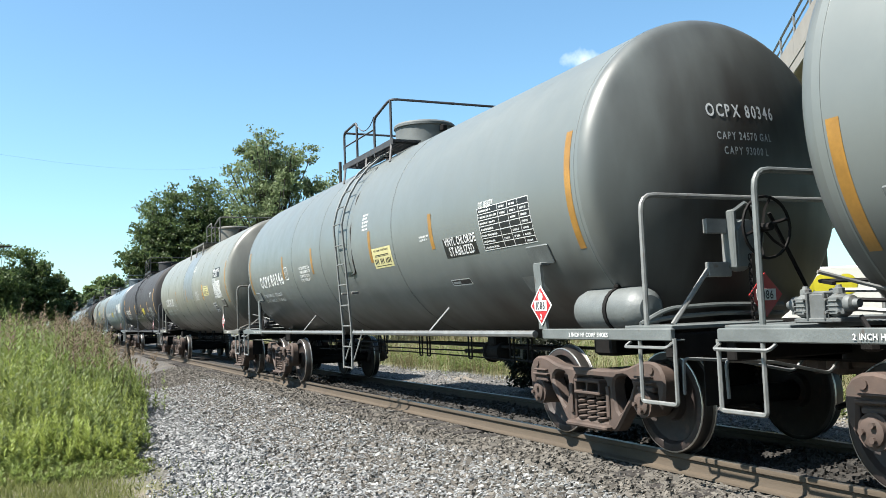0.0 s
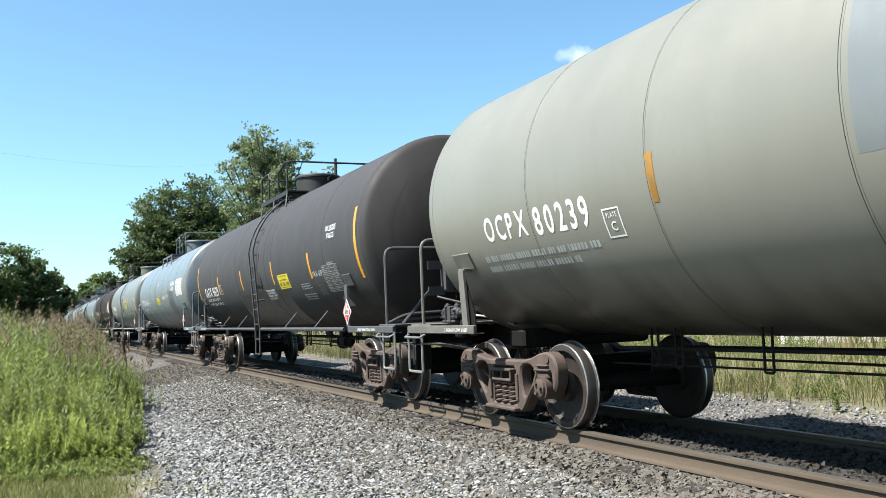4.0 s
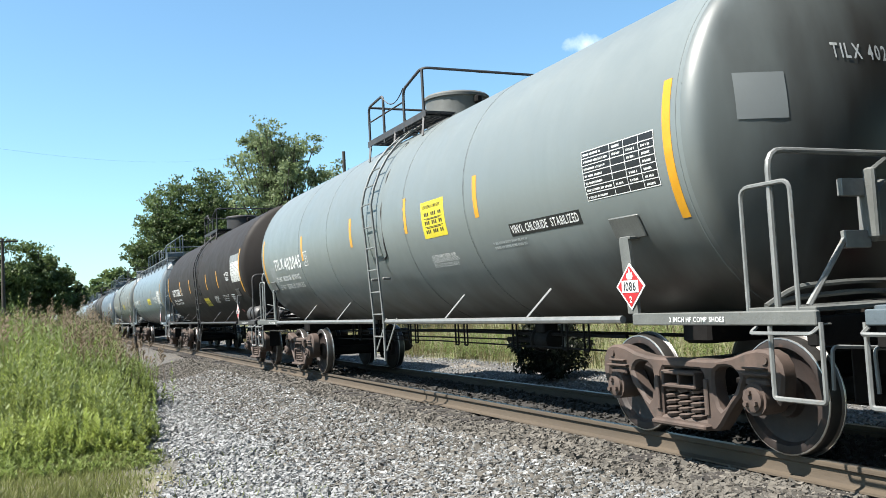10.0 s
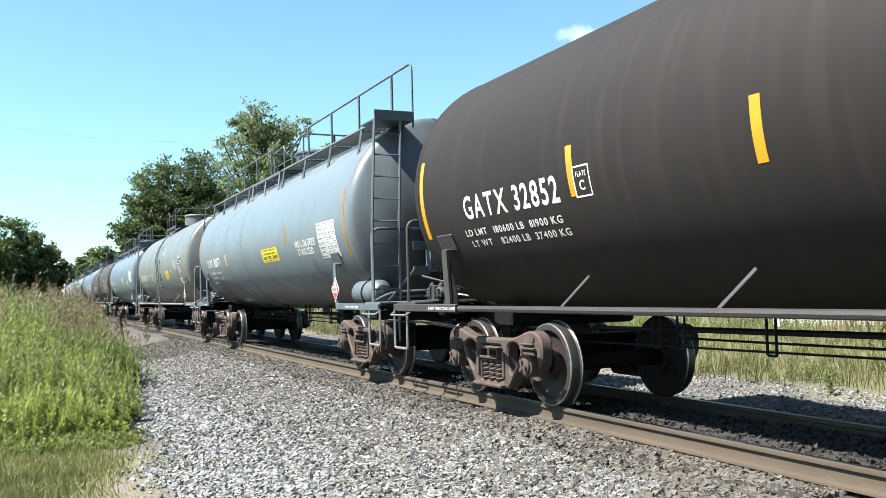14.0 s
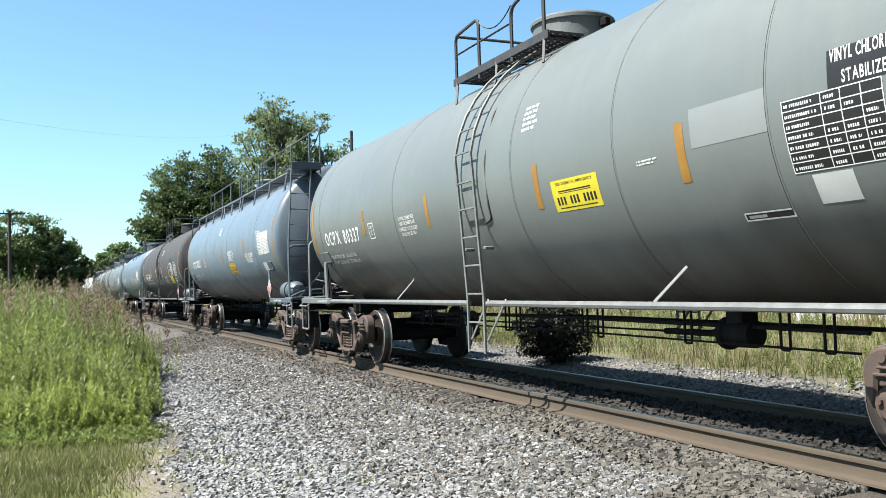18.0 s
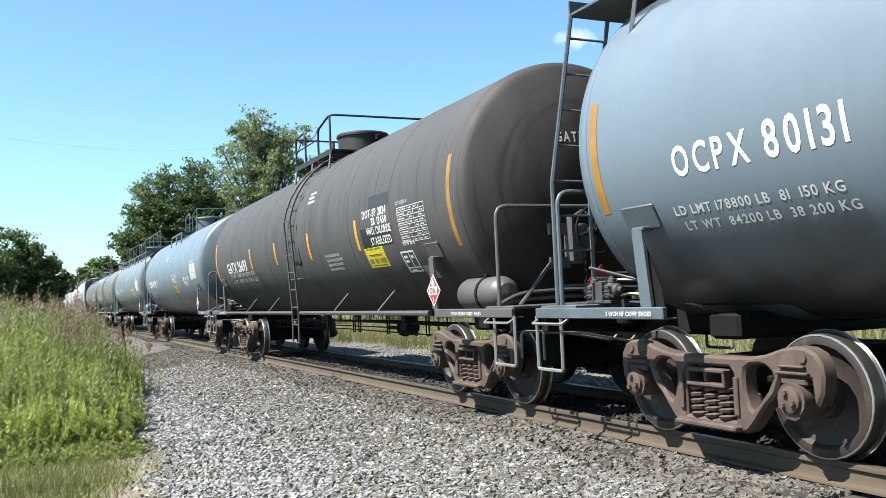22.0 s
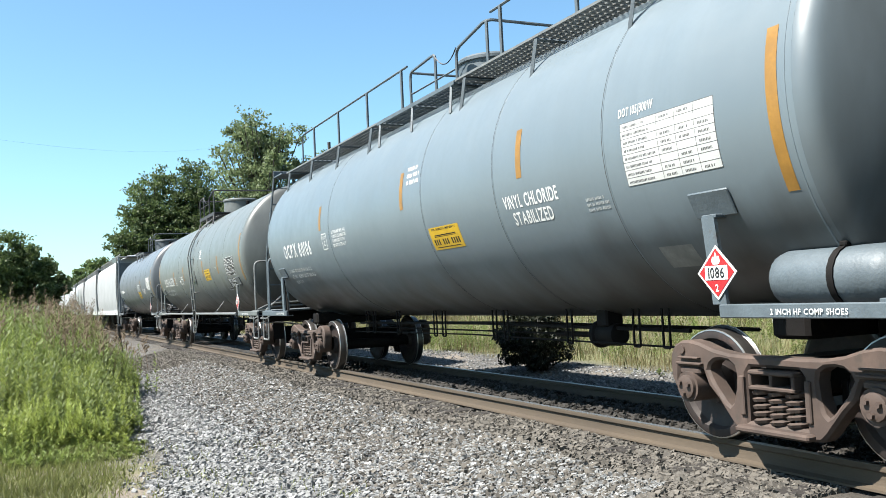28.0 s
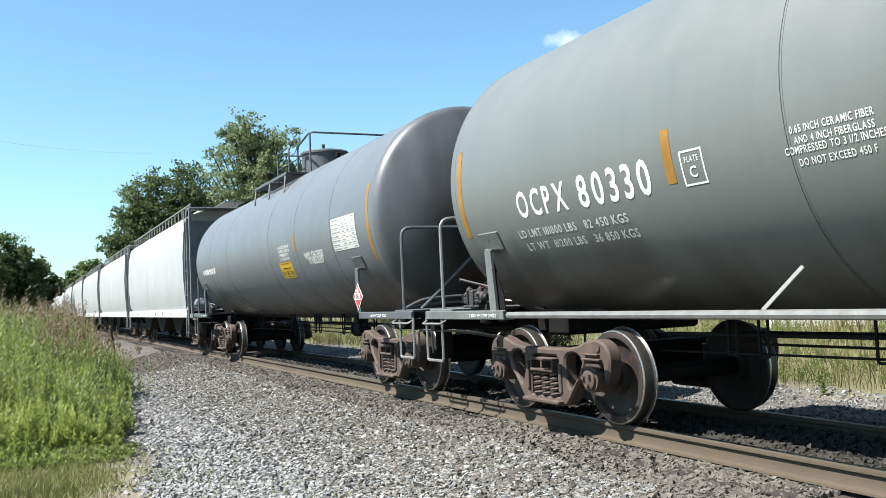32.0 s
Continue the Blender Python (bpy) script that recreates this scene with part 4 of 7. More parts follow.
def top_platform(car, trim, spec):
    """Valve bonnet, grating and railing; kind W: a long walkway; S: a grating hung beside the bonnet; P: a caged platform."""
    zt = Z_TANK + R_TANK
    uc = spec["deck"]
    at = pose(0, uc, 0)
    part("manway_bonnet", lambda: Build().lathe([(zt - 0.12, 0.50), (zt + 0.37, 0.50), (zt + 0.38, 0.53), (zt + 0.42, 0.53), (zt + 0.45, 0.50), (zt + 0.47, 0.2), (zt + 0.47, 0.001)], "z", 28, caps=False), trim if spec["kind"] != "P" or spec["light_rails"] else spec["rail_mat"], car, "round valve housing on the roof", key="mb", at=at)
    part("bonnet_hinge", lambda: Build().bevel_box((0.0, 0.56, zt + 0.33), (0.22, 0.16, 0.10), 0.02), M_DARK, car, key="mh", at=at)
    part("bonnet_latch", lambda: Build().bevel_box((0.1, -0.56, zt + 0.3), (0.1, 0.12, 0.12), 0.02), M_DARK, car, key="ml", at=at)
    part("vent_pipe", lambda: Build().lathe([(zt - 0.05, 0.05), (zt + 0.24, 0.05)], "z", 10, (0.0, 1.75, 0)), M_DARK, car, key="vent", at=at)
    kind = spec["kind"]
    rm = spec["rail_mat"] if kind == "P" else trim
    zg = zt - 0.06 if kind == "P" else zt - 0.17
    xi, xo = (0.55, 1.0) if kind == "P" else (0.62, 1.16)
    for s in (-1, 1):
        ends = (-1.07, 1.41) if kind == "P" else (-1.05, 1.62)
        xs = sorted((s * xi, s * xo))
        part("grating", lambda: grating(*xs, *ends, zg), rm, car, "open steel grating walkway", key=f"gr{s}{kind}", at=at)
        part("grating_edge", lambda: Build().bevel_box((s * (xo + 0.012), sum(ends) / 2, zg - 0.02), (0.016, ends[1] - ends[0], 0.10 if kind == "P" else 0.05), 0.004), rm, car, key=f"ge{s}{kind}", at=at)
        for u in (ends[0] + 0.1, sum(ends) / 2, ends[1] - 0.1):
            part("deck_bracket", lambda: Build().tube([(s * xo, 0, zg - 0.03), (s * (xo + 0.06), -0.06, Z_TANK + math.sqrt(R_TANK ** 2 - (xo + 0.06) ** 2) + 0.01)], 0.02, 4).tube([(s * xo, 0, zg - 0.03), (s * xi, 0, zg - 0.03)], 0.018, 4), rm, car, key=f"db{s}{kind}", at=pose(0, uc + u, 0))
        xr = s * (xo if kind == "P" or s > 0 else xi + 0.02)
        a0, a1, a2, a3 = (1.34, 0.65, -0.22, -0.97) if kind == "P" else (1.50, 0.58, -0.10, -1.0)
        h = 0.62 if kind == "P" else 0.80
        for u, top in ((a0, h - 0.14), (a1, h - 0.08), (a2, h - 0.22), (a3, h + 0.03)):
            part("rail_post", lambda: Build().bevel_box((xr, 0, zg + (top - 0.13) / 2), (0.03, 0.05, top + 0.13), 0.006), rm, car, key=f"rp{s}{kind}{top}", at=pose(0, uc + u, 0))
        part("rear_hoop", lambda: bent([(xr, a0, zg + 0.3), (xr, a0, zg + h - 0.02), (xr, a1, zg + h + 0.03), (xr, a1, zg + 0.1)], 0.022, 6, 0.10), rm, car, key=f"tr{s}{kind}", at=at)
        part("front_rail", lambda: bent([(xr, a2, zg + 0.1), (xr, a2, zg + h - 0.10), (xr, a3, zg + h + 0.05), (s * 0.1, a3, zg + h + 0.05)], 0.022, 6, 0.12), rm, car, key=f"ts{s}{kind}", at=at)
        part("safety_chain", lambda: Build().tube([(xr, a1 + (a2 - a1) * i / 10, zg + h - 0.02 - 0.05 * i / 10 - 0.72 * (i / 10) * (1 - i / 10) * 0.9) for i in range(11)], 0.009, 4), M_GUNMETAL, car, "hanging safety chain", key=f"sc{s}{kind}", at=at)
        part("mid_rail", lambda: Build().tube([(xr, a0, zg + h * 0.55), (xr, a2, zg + h * 0.55)], 0.014, 5), rm, car, key=f"mr{s}{kind}", at=at)
    xr = xo if kind == "P" else xi + 0.02
    part("cross_rail", lambda: Build().tube([(-xr, a0, zg + h - 0.02), (xo, a0, zg + h - 0.02)], 0.02, 6), rm, car, key=f"et{kind}", at=at)
    part("cross_rail", lambda: Build().tube([(-0.12, a3, zg + h + 0.05), (0.12, a3, zg + h + 0.05)], 0.022, 6), rm, car, key=f"ef{kind}", at=at)
    if spec["kind"] == "W":
        half = spec["half"]
        for a, c in ((-half + 0.1, uc - 1.08), (uc + 1.65, half - 0.1)):
            part("roof_walkway", grating(-1.16, -0.62, a, c, zg), M_GALV, car, "perforated steel walkway along the roof")
            n = 4
            for i in range(n):
                u = a + 0.25 + (c - a - 0.5) * i / (n - 1)
                part("walkway_bracket", lambda: Build().tube([(-1.16, 0, zg - 0.03), (-1.22, 0.05, Z_TANK + 0.93)], 0.024, 4).tube([(-1.16, 0, zg - 0.03), (-0.62, 0, zg - 0.03)], 0.02, 4), trim, car, key="wb", at=pose(0, u, 0))
                part("walkway_post", lambda: Build().bevel_box((-0.62, 0, zg + 0.45), (0.035, 0.05, 0.95), 0.006), trim, car, key="wp", at=pose(0, u, 0))
            part("walkway_rail", lambda: Build().tube([(-0.62, a, zg + 0.92), (-0.62, c, zg + 0.92)], 0.018, 6), trim, car, key=None)
        # ladders down the ends
        ends = (-1,) if spec.get("end_ladder") == "front" else (1,) if spec.get("end_ladder") == "back" else (-1, 1)
        for e in ends:
            def lad_pts(x):
                y = half + 0.75
                return [(x, e * y, 1.15), (x, e * y, 2.35), (x + 0.16, e * (half + 0.52), zg)  ]
            lad = part("end_ladder", lambda: Build().tube(lad_pts(-1.43), 0.022, 6).tube(lad_pts(-1.0), 0.022, 6), trim, car, "steel ladder up the tank end", key=f"el{e}{half}")
            for i in range(8):
                z = 1.35 + 0.34 * i
                k = max(0.0, (z - 2.35) / (zg - 2.35))
                part("rung", lambda: Build().tube([(-1.43, 0, 0), (-1.0, 0, 0)], 0.013, 5), trim, lad, key="erung", at=pose(0.16 * k, e * (half + 0.75 - 0.23 * k), z))
            part("landing", Build().bevel_box((-0.945, e * (half + 0.22), zg), (0.65, 0.64, 0.03), 0.005), trim, car, "steel landing at the ladder head")
            part("kick_plate", Build().bevel_box((-0.95, e * (half + 0.54), zg + 0.06), (0.66, 0.02, 0.16), 0.005), trim, car)
            part("walkway_rail", bent([(-0.62, e * (half - 0.1), zg + 0.92), (-0.62, e * (half + 0.5), zg + 0.92), (-0.62, e * (half + 0.5), zg - 0.1)], 0.018, 6, 0.12), trim, car)


def placard(car, u, end_y, s=-1):
    """Diamond hazard placard on its holder beside the front sill."""
    x = s * 1.496
    h = 0.20
    zc = 1.37
    plate = part("placard", Build().prism([(u - h, zc), (u, zc - h), (u + h, zc), (u, zc + h)], x, x + 0.006), M_WHITE, car, "red diamond hazard placard with white number field")
    part("red_field", Build().prism([(u - h * .88, zc), (u, zc - h * .88), (u + h * .88, zc), (u, zc + h * .88)], x - 0.003, x), M_RED, plate)
    part("number_field", Build().prism([(u - 0.115, zc - 0.052), (u + 0.115, zc - 0.052), (u + 0.115, zc + 0.052), (u - 0.115, zc + 0.052)], x - 0.006, x - 0.003), M_WHITE, plate)
    vs, fs, w = lettering("1086", 0.075, 0.8, 0.1, mid=True)
    part("number", Build().add([(x - 0.008, u - a, zc - 0.037 + b) for a, b in vs], fs), M_BLACK, plate)
    far = part("placard", Build().add([(-h, -end_y, zc + 0.02), (0.0, -end_y, zc + 0.02 - h), (h, -end_y, zc + 0.02), (0.0, -end_y, zc + 0.02 + h)] + [(-h, 0.01 - end_y, zc + 0.02), (0.0, 0.01 - end_y, zc + 0.02 - h), (h, 0.01 - end_y, zc + 0.02), (0.0, 0.01 - end_y, zc + 0.02 + h)],
                                      [(0, 1, 2, 3), (7, 6, 5, 4), (0, 4, 5, 1), (1, 5, 6, 2), (2, 6, 7, 3), (3, 7, 4, 0)]), M_RED, car, "red diamond hazard placard on the car end")
    part("number_field", Build().bevel_box((0.0, -end_y - 0.004, zc + 0.02), (0.23, 0.006, 0.104), 0.001), M_WHITE, far)
    vs, fs, w = lettering("1086", 0.075, 0.8, 0.1, mid=True)
    part("number", Build().add([(a, -end_y - 0.009, zc - 0.017 + b) for a, b in vs], fs), M_BLACK, far)
    vs, fs, w = lettering("2", 0.05, 1, mid=True)
    part("class_number", Build().add([(x - 0.0055, u - a, zc - 0.135 + b) for a, b in vs], fs), M_WHITE, plate)
    fl = [(-0.03, 0.06), (0.03, 0.06), (0.045, 0.085), (0.03, 0.12), (0.02, 0.105), (0.0, 0.155), (-0.015, 0.11), (-0.03, 0.125), (-0.045, 0.085)]
    part("flame_symbol", Build().prism([(u + a, zc + b) for a, b in fl], x - 0.0055, x - 0.003), M_WHITE, plate)


SPINS = []
CARS = []


def tank_car(start, kind="P", paint="grey", label="", half=HALF, spring=6.0, deck=-0.3, reservoir=False, hoops=False, ladder=0.0, seams=(), light_rails=False, head="", back=None, hand_brake=True, valve=True):
    spec = {"kind": kind, "valve": valve, "half": half, "ladder": ladder, "light_rails": light_rails, "side_pipe": kind == "P",
            "spring": spring, "back": back or spring, "plain": paint == "grey", "reservoir": reservoir, "hand_brake": kind != "S" and hand_brake, "hoops": hoops, "braced": paint not in ("dark", "taupe"), "valve_mat": M_VALVE if paint == "blue" or (paint == "grey" and not light_rails) else M_GUNMETAL, "deck": ladder if kind == "P" else deck, "rail_mat": M_RAILING if not light_rails else M_GUNMETAL}
    car = thing("tank_car", label, "tank car", "tank cars of the train")
    coat, trim = car_paint(paint), trim_paint(paint)
    part("tank", lambda: tank_shell(half), coat, car, key=f"shell{half}")
    for e in (-1, 1):
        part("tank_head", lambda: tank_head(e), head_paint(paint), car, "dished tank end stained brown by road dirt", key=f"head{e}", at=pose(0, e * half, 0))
    for u in seams or (-half + 0.06, -5.0, -3.0, -1.1, 2.9, 4.9, half - 0.06):
        part("jacket_seam", lambda: ring(0, R_TANK, 0.012, 0.004), coat, car, key="seam", at=pose(0, u, 0))
        if abs(u) < half - 0.2:
            part("seam_joint", lambda: ring(0, R_TANK, 0.004, 0.0042), M_SEAM, car, key="joint", at=pose(0, u + 0.012, 0))
    end_gear(car, -1, trim, half, spec)
    end_gear(car, 1, trim, half, spec)
    side_details(car, trim, half, spec)
    top_platform(car, trim, spec)
    placard(car, -half + 0.87, half + 0.60)
    if head:
        for i, (line, cap) in enumerate(zip(head.split("/"), (0.12, 0.07, 0.07))):
            vs, fs, w = lettering(line, cap, 0.66, 0.2, mid=True)
            z0 = 3.05 - (0.0, 0.22, 0.36)[i]
            b = Build().add([(x - 0.04, -half - head_depth(math.hypot(x - 0.04, z0 + z - Z_TANK)) - 0.004, z0 + z) for x, z in vs], fs)
            part("head_lettering", b, M_LIMIT if i < 1 else M_DULLWHITE, car)
    if kind == "S":
        vs, fs, _ = bars(5, 0.55, 0.045, 0.045, 7)
        part("small_print", Build().add([(x + 0.0, -half - head_depth(math.hypot(x, 2.0 + z - Z_TANK)) - 0.006, 2.0 + z) for x, z in vs], fs), M_DULLWHITE, car)
    vs, fs, w = lettering("2 INCH TREAD COND. SHOES" if paint in ("dark", "brown", "taupe") else "2 INCH HF COMP SHOES", 0.037, 0.95)
    for s, y in ((-1, -half - 0.12), (1, half - 0.62)):
        part("sill_lettering", Build().add([(-1.504, y + 0.5 - x, 1.068 + z) for x, z in vs], fs), M_WHITE, car)
    own = []
    for e in (-1, 1):
        add_truck(car, -spring if e < 0 else spec["back"], own)
    CARS.append((car, start))
    SPINS.extend(own)
    return car


M_RAILING = mat("black_railing", (0.0112, 0.0102, 0.0112), 0.6, 0.1, 0.3, 7)
M_GUNMETAL = mat("weathered_railing", (0.0333, 0.0333, 0.0355), 0.6, 0.2, 0.3, 7, second=(0.0598, 0.0333, 0.0226), second_at=0.62)
M_VALVE = mat("grey_painted_casting", (0.0824, 0.088, 0.0872), 0.55, 0, 0.3, 9, 0.1, 40, second=(0.0342, 0.0274, 0.0228), second_at=0.6)
M_FRESH = mat("repainted_patch", (0.149, 0.162, 0.163), 0.45, 0, 0.05, 3)
M_PATCH = mat("blue_repaint", (0.0496, 0.0637, 0.0798), 0.42, 0, 0.05, 2)
M_COURSE = mat("bluish_repaint", (0.108, 0.122, 0.128), 0.42, 0, 0.1, 2)
M_INK = mat("grey_print", (0.076, 0.076, 0.076), 0.6, 0, 0.3, 20)
M_LIMIT = mat("worn_white_lettering", (0.377, 0.389, 0.385), 0.6, 0, 0.25, 16)
M_OVER = mat("dark_repaint", (0.0182, 0.0182, 0.0205), 0.36, 0, 0.08, 3)
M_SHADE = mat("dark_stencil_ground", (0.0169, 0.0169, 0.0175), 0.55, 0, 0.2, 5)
M_CREAM = mat("cream_panel", (0.359, 0.329, 0.164), 0.5, 0, 0.1, 6)
M_AMBER = mat("amber_panel", (0.363, 0.227, 0.0101), 0.5, 0, 0.12, 6)
M_MARK = {"w": M_WHITE, "d": M_DULLWHITE, "k": M_BLACK, "y": M_PANEL_Y, "p": M_PANEL_W, "g": M_GREYPLATE, "t": M_SHADE, "f": M_FRESH,
          "c": M_CREAM, "o": M_AMBER, "r": M_RED, "b": M_PATCH, "l": M_LIMIT, "i": M_INK, "q": M_COURSE, "n": M_OVER}


# Markings on the near side: u is their edge towards the back of the car, z their foot.
def strip(car, u, z, h, colour):
    part("reflective_strip", on_tank(*patch(0.10, h, 1, 24)[:2], u + 0.05, z, 0.0026), {"y": M_YELLOW, "o": M_OCHRE}[colour], car)


def text(car, words, u, z, cap, width, colour):
    gap = 0.22 if len(words) < 6 else 0.13
    if cap > 0.17:
        for vs, fs in letters(words, width, cap, gap):
            part("letter", on_tank(vs, fs, u, z, 0.0034), M_MARK[colour], car)
        return
    vs, fs, w = lettering(words, cap, 1.0, gap)
    part("lettering", on_tank([(x * width / w, y) for x, y in vs], fs, u, z, 0.0034), M_MARK[colour], car)


def small_print(car, rows, u, z, h, width, colour):
    bh = h / rows * 0.56
    vs, fs, _ = bars(rows, width, bh, h / rows - bh, rows)
    part("small_print", on_tank([(x, y + h - bh) for x, y in vs], fs, u, z, 0.0034), M_MARK[colour], car)


def load_lines(car, u, z, h, width, lines, colour="l"):
    """Load limit and light weight, one line under the other."""
    step = h / 2
    for i, words in enumerate(lines):
        text(car, words, u - 0.06 * i, z + h - step * (i + 1) + step * 0.3, step * 0.62, width if i < 2 else width * 0.3, colour)


def repaint(car, u, z, w, h, colour, seed=0):
    """An area painted over by hand: uneven top, slanting end."""
    nx, ny = 26, 10
    vs = []
    for j in range(ny + 1):
        for i in range(nx + 1):
            a, c = i / nx, j / ny
            top = h * (1 + 0.07 * noise.noise(Vector((a * 7, seed, 0))) + 0.03 * noise.noise(Vector((a * 23, seed, 4))))
            slant = -0.9 * (1 - c) ** 2 + 0.05 * noise.noise(Vector((c * 5, seed, 9)))
            vs.append((slant * (1 - a) + w * a, top * c))
    fs = [(j * (nx + 1) + i, j * (nx + 1) + i + 1, (j + 1) * (nx + 1) + i + 1, (j + 1) * (nx + 1) + i) for j in range(ny) for i in range(nx)]
    part("repainted_area", on_tank(vs, fs, u, z, 0.0012), M_MARK[colour], car, "darker repainted area on the tank side")


def panel(car, u, z, w, h, colour):
    part("panel", on_tank(*patch(w, h, 1, 16 if h < 1 else 50)[:2], u, z, 0.0020 if h < 1 else 0.0010), M_MARK[colour], car)


def rects(car, name, items, u, z, colour, parent=None):
    """Flat strokes (x0, y0, x1, y1) laid on the tank."""
    b = Build()
    for x0, y0, x1, y1 in items:
        vs, fs, _ = patch(x1 - x0, y1 - y0, 1, max(1, int((y1 - y0) / 0.07)))
        q = on_tank([(p + x0, k + y0) for p, k in vs], fs, u, z, 0.0032)
        b.add(q.v, q.f)
    return part(name, b, M_MARK[colour], parent or car)


def border(w, h, t):
    return [(0, 0, w, t), (0, h - t, w, h), (0, t, t, h - t), (w - t, t, w, h - t)]


def plate_mark(car, u, z, w, h):
    """A framed clearance letter."""
    w = min(w, h * 0.9)
    rects(car, "plate_frame", border(w, h, 0.016), u, z, "w")
    text(car, "PLATE", u - w * 0.2, z + h * 0.64, h * 0.16, w * 0.6, "w")
    text(car, "C", u - w * 0.33, z + h * 0.22, h * 0.30, w * 0.32, "w")


def black_tag(car, u, z, w, h):
    panel(car, u, z, w, h, "k")
    rects(car, "tag_frame", border(w, h, 0.012), u, z, "w")
    rects(car, "tag_print", [(w * 0.08, h * 0.3, w * 0.45, h * 0.65)], u, z, "d")


def stencil_frame(car, u, z, w, h):
    panel(car, u, z, w, h, "t")
    rects(car, "frame_ruling", border(w, h, 0.025) + [(w * 0.55, h * 0.2, w * 0.55 + 0.018, h * 0.97), (0.02, h * 0.2, w - 0.02, h * 0.2 + 0.018)], u, z, "w")
    rects(car, "frame_print", [(w * 0.12, h * 0.68, w * 0.4, h * 0.80), (w * 0.12, h * 0.48, w * 0.38, h * 0.60), (w * 0.65, h * 0.66, w * 0.85, h * 0.78), (w * 0.2, h * 0.06, w * 0.6, h * 0.14)], u, z, "w")


def emergency_panel(car, u, z, w, h, colour):
    """Yellow notice: its number is left as bars."""
    p = part("emergency_panel", on_tank(*patch(w, h, 1, 16)[:2], u, z, 0.0022), M_MARK[colour], car, "yellow emergency notice")
    text(car, "FOR CHEMICAL EMERGENCY", u - w * 0.10, z + h * 0.80, h * 0.085, w * 0.8, "k")
    rows = (((0.14, 0.62, 0.84, 0.66), *[(0.08 + 0.072 * i, 0.21, 0.122 + 0.072 * i, 0.46) for i in range(12) if i not in (3, 7)], (0.10, 0.09, 0.90, 0.12), (0.14, 0.57, 0.84, 0.59)) if h / w < 0.62 else
            (*[(0.13 + 0.077 * i, z0, 0.18 + 0.077 * i, z0 + 0.10) for z0 in (0.60, 0.37, 0.13) for i in range(10) if i not in (3, 7)], (0.1, 0.53, 0.9, 0.545), (0.1, 0.30, 0.9, 0.315), (0.2, 0.50, 0.8, 0.52), (0.2, 0.265, 0.8, 0.285)))
    rects(car, "notice_print", [(a * w, b * h, c * w, d * h) for a, b, c, d in rows], u, z, "k")


def record_panel(car, u, z, w, h, rows, cols, ground, ink):
    """Inspection record: a ruled table with its entries as bars."""
    p = part("record_panel", on_tank(*patch(w, h, 1, 16)[:2], u, z, 0.0022), M_MARK[ground], car, "ruled inspection record panel")
    rng = random.Random(rows + cols)
    t = 0.007 if ground != "p" else 0.004
    items = [(0, (h - t) * r / rows, w, (h - t) * r / rows + t) for r in range(rows + 1)]
    xs = [0.0] + [w * (0.42 + 0.58 * k / (cols - 1)) - t for k in range(cols)]
    items += [(x, t, x + t, h - t) for x in xs]
    th = h / rows * 0.30

    def entry(x, end, y):
        while x < end:
            l = th * rng.uniform(0.35, 0.7)
            items.append((x, y, min(x + l, end), y + th))
            x += l + th * (0.28 if rng.random() < 0.85 else 0.8)
    for r in range(rows):
        y = h * r / rows + h / rows * 0.30
        entry(w * 0.025, w * rng.uniform(0.25, 0.39), y)
        for k in range(cols - 1):
            if rng.random() < 0.8:
                x = xs[k + 1] + w * 0.035
                entry(x, x + w * 0.58 / (cols - 1) * 0.55, y)
    rects(car, "record_ruling", items, u, z, ink)


c = tank_car(-2.84, spring=6.0, kind="P", paint="grey", label="pale grey tank car with a yellow strip at its end", half=6.8)
strip(c, 6.66, 1.61, 0.89, "o")

c = tank_car(13.58, spring=6.25, back=6.15, ladder=0.01, seams=(-6.89, -2.29, 1.14, 3.07, 6.89), kind="P", paint="grey", light_rails=True, head="OCPX 80346/CAPY 24570 GAL/CAPY 93000 L", label="light grey tank car with side ladder and black record panel", half=6.95, reservoir=True)
text(c, "OCPX", 5.88, 2.06, 0.233, 0.85, "w")
text(c, "80346", 4.92, 2.07, 0.241, 1.00, "w")
plate_mark(c, 3.71, 2.13, 0.38, 0.26)
load_lines(c, 6.00, 1.71, 0.222, 1.59, ("LD LMT 182600 LBS    82 850 KGS", "LT WT  80400 LBS    36 450 KGS"))
text(c, "0.65 CERAMIC FIBER AND", 2.61, 2.268, 0.051, 0.68, "w")
text(c, "4 FIBERGLASS INSULATION", 2.61, 2.194, 0.051, 0.70, "w")
text(c, "COMPRESSED TO 3 1/2", 2.61, 2.119, 0.051, 0.61, "w")
text(c, "DO NOT EXCEED 450 F", 2.61, 2.045, 0.051, 0.61, "w")
strip(c, 3.81, 2.16, 0.45, "o")
strip(c, 1.73, 2.14, 0.47, "o")
strip(c, -1.36, 2.13, 0.47, "o")
strip(c, 6.78, 1.95, 0.98, "o")
strip(c, -3.60, 2.14, 0.45, "o")
emergency_panel(c, -1.42, 2.03, 0.75, 0.30, "c")
small_print(c, 5, -1.07, 2.60, 0.274, 0.28, "w")
record_panel(c, -4.92, 2.01, 1.13, 0.48, 7, 4, "k", "w")
text(c, "DOT 105J300W", -4.96, 2.48, 0.064, 0.35, "w")
panel(c, -3.90, 2.00, 0.86, 0.24, "k")
text(c, "VINYL CHLORIDE", -3.94, 2.14, 0.097, 0.83, "w")
text(c, "STABILIZED", -4.02, 2.02, 0.105, 0.65, "w")
black_tag(c, -3.71, 1.67, 0.53, 0.09)
small_print(c, 2, -3.23, 2.25, 0.082, 0.30, "w")
panel(c, -5.42, 1.52, 0.36, 0.21, "g")
strip(c, -6.78, 1.88, 1.12, "o")

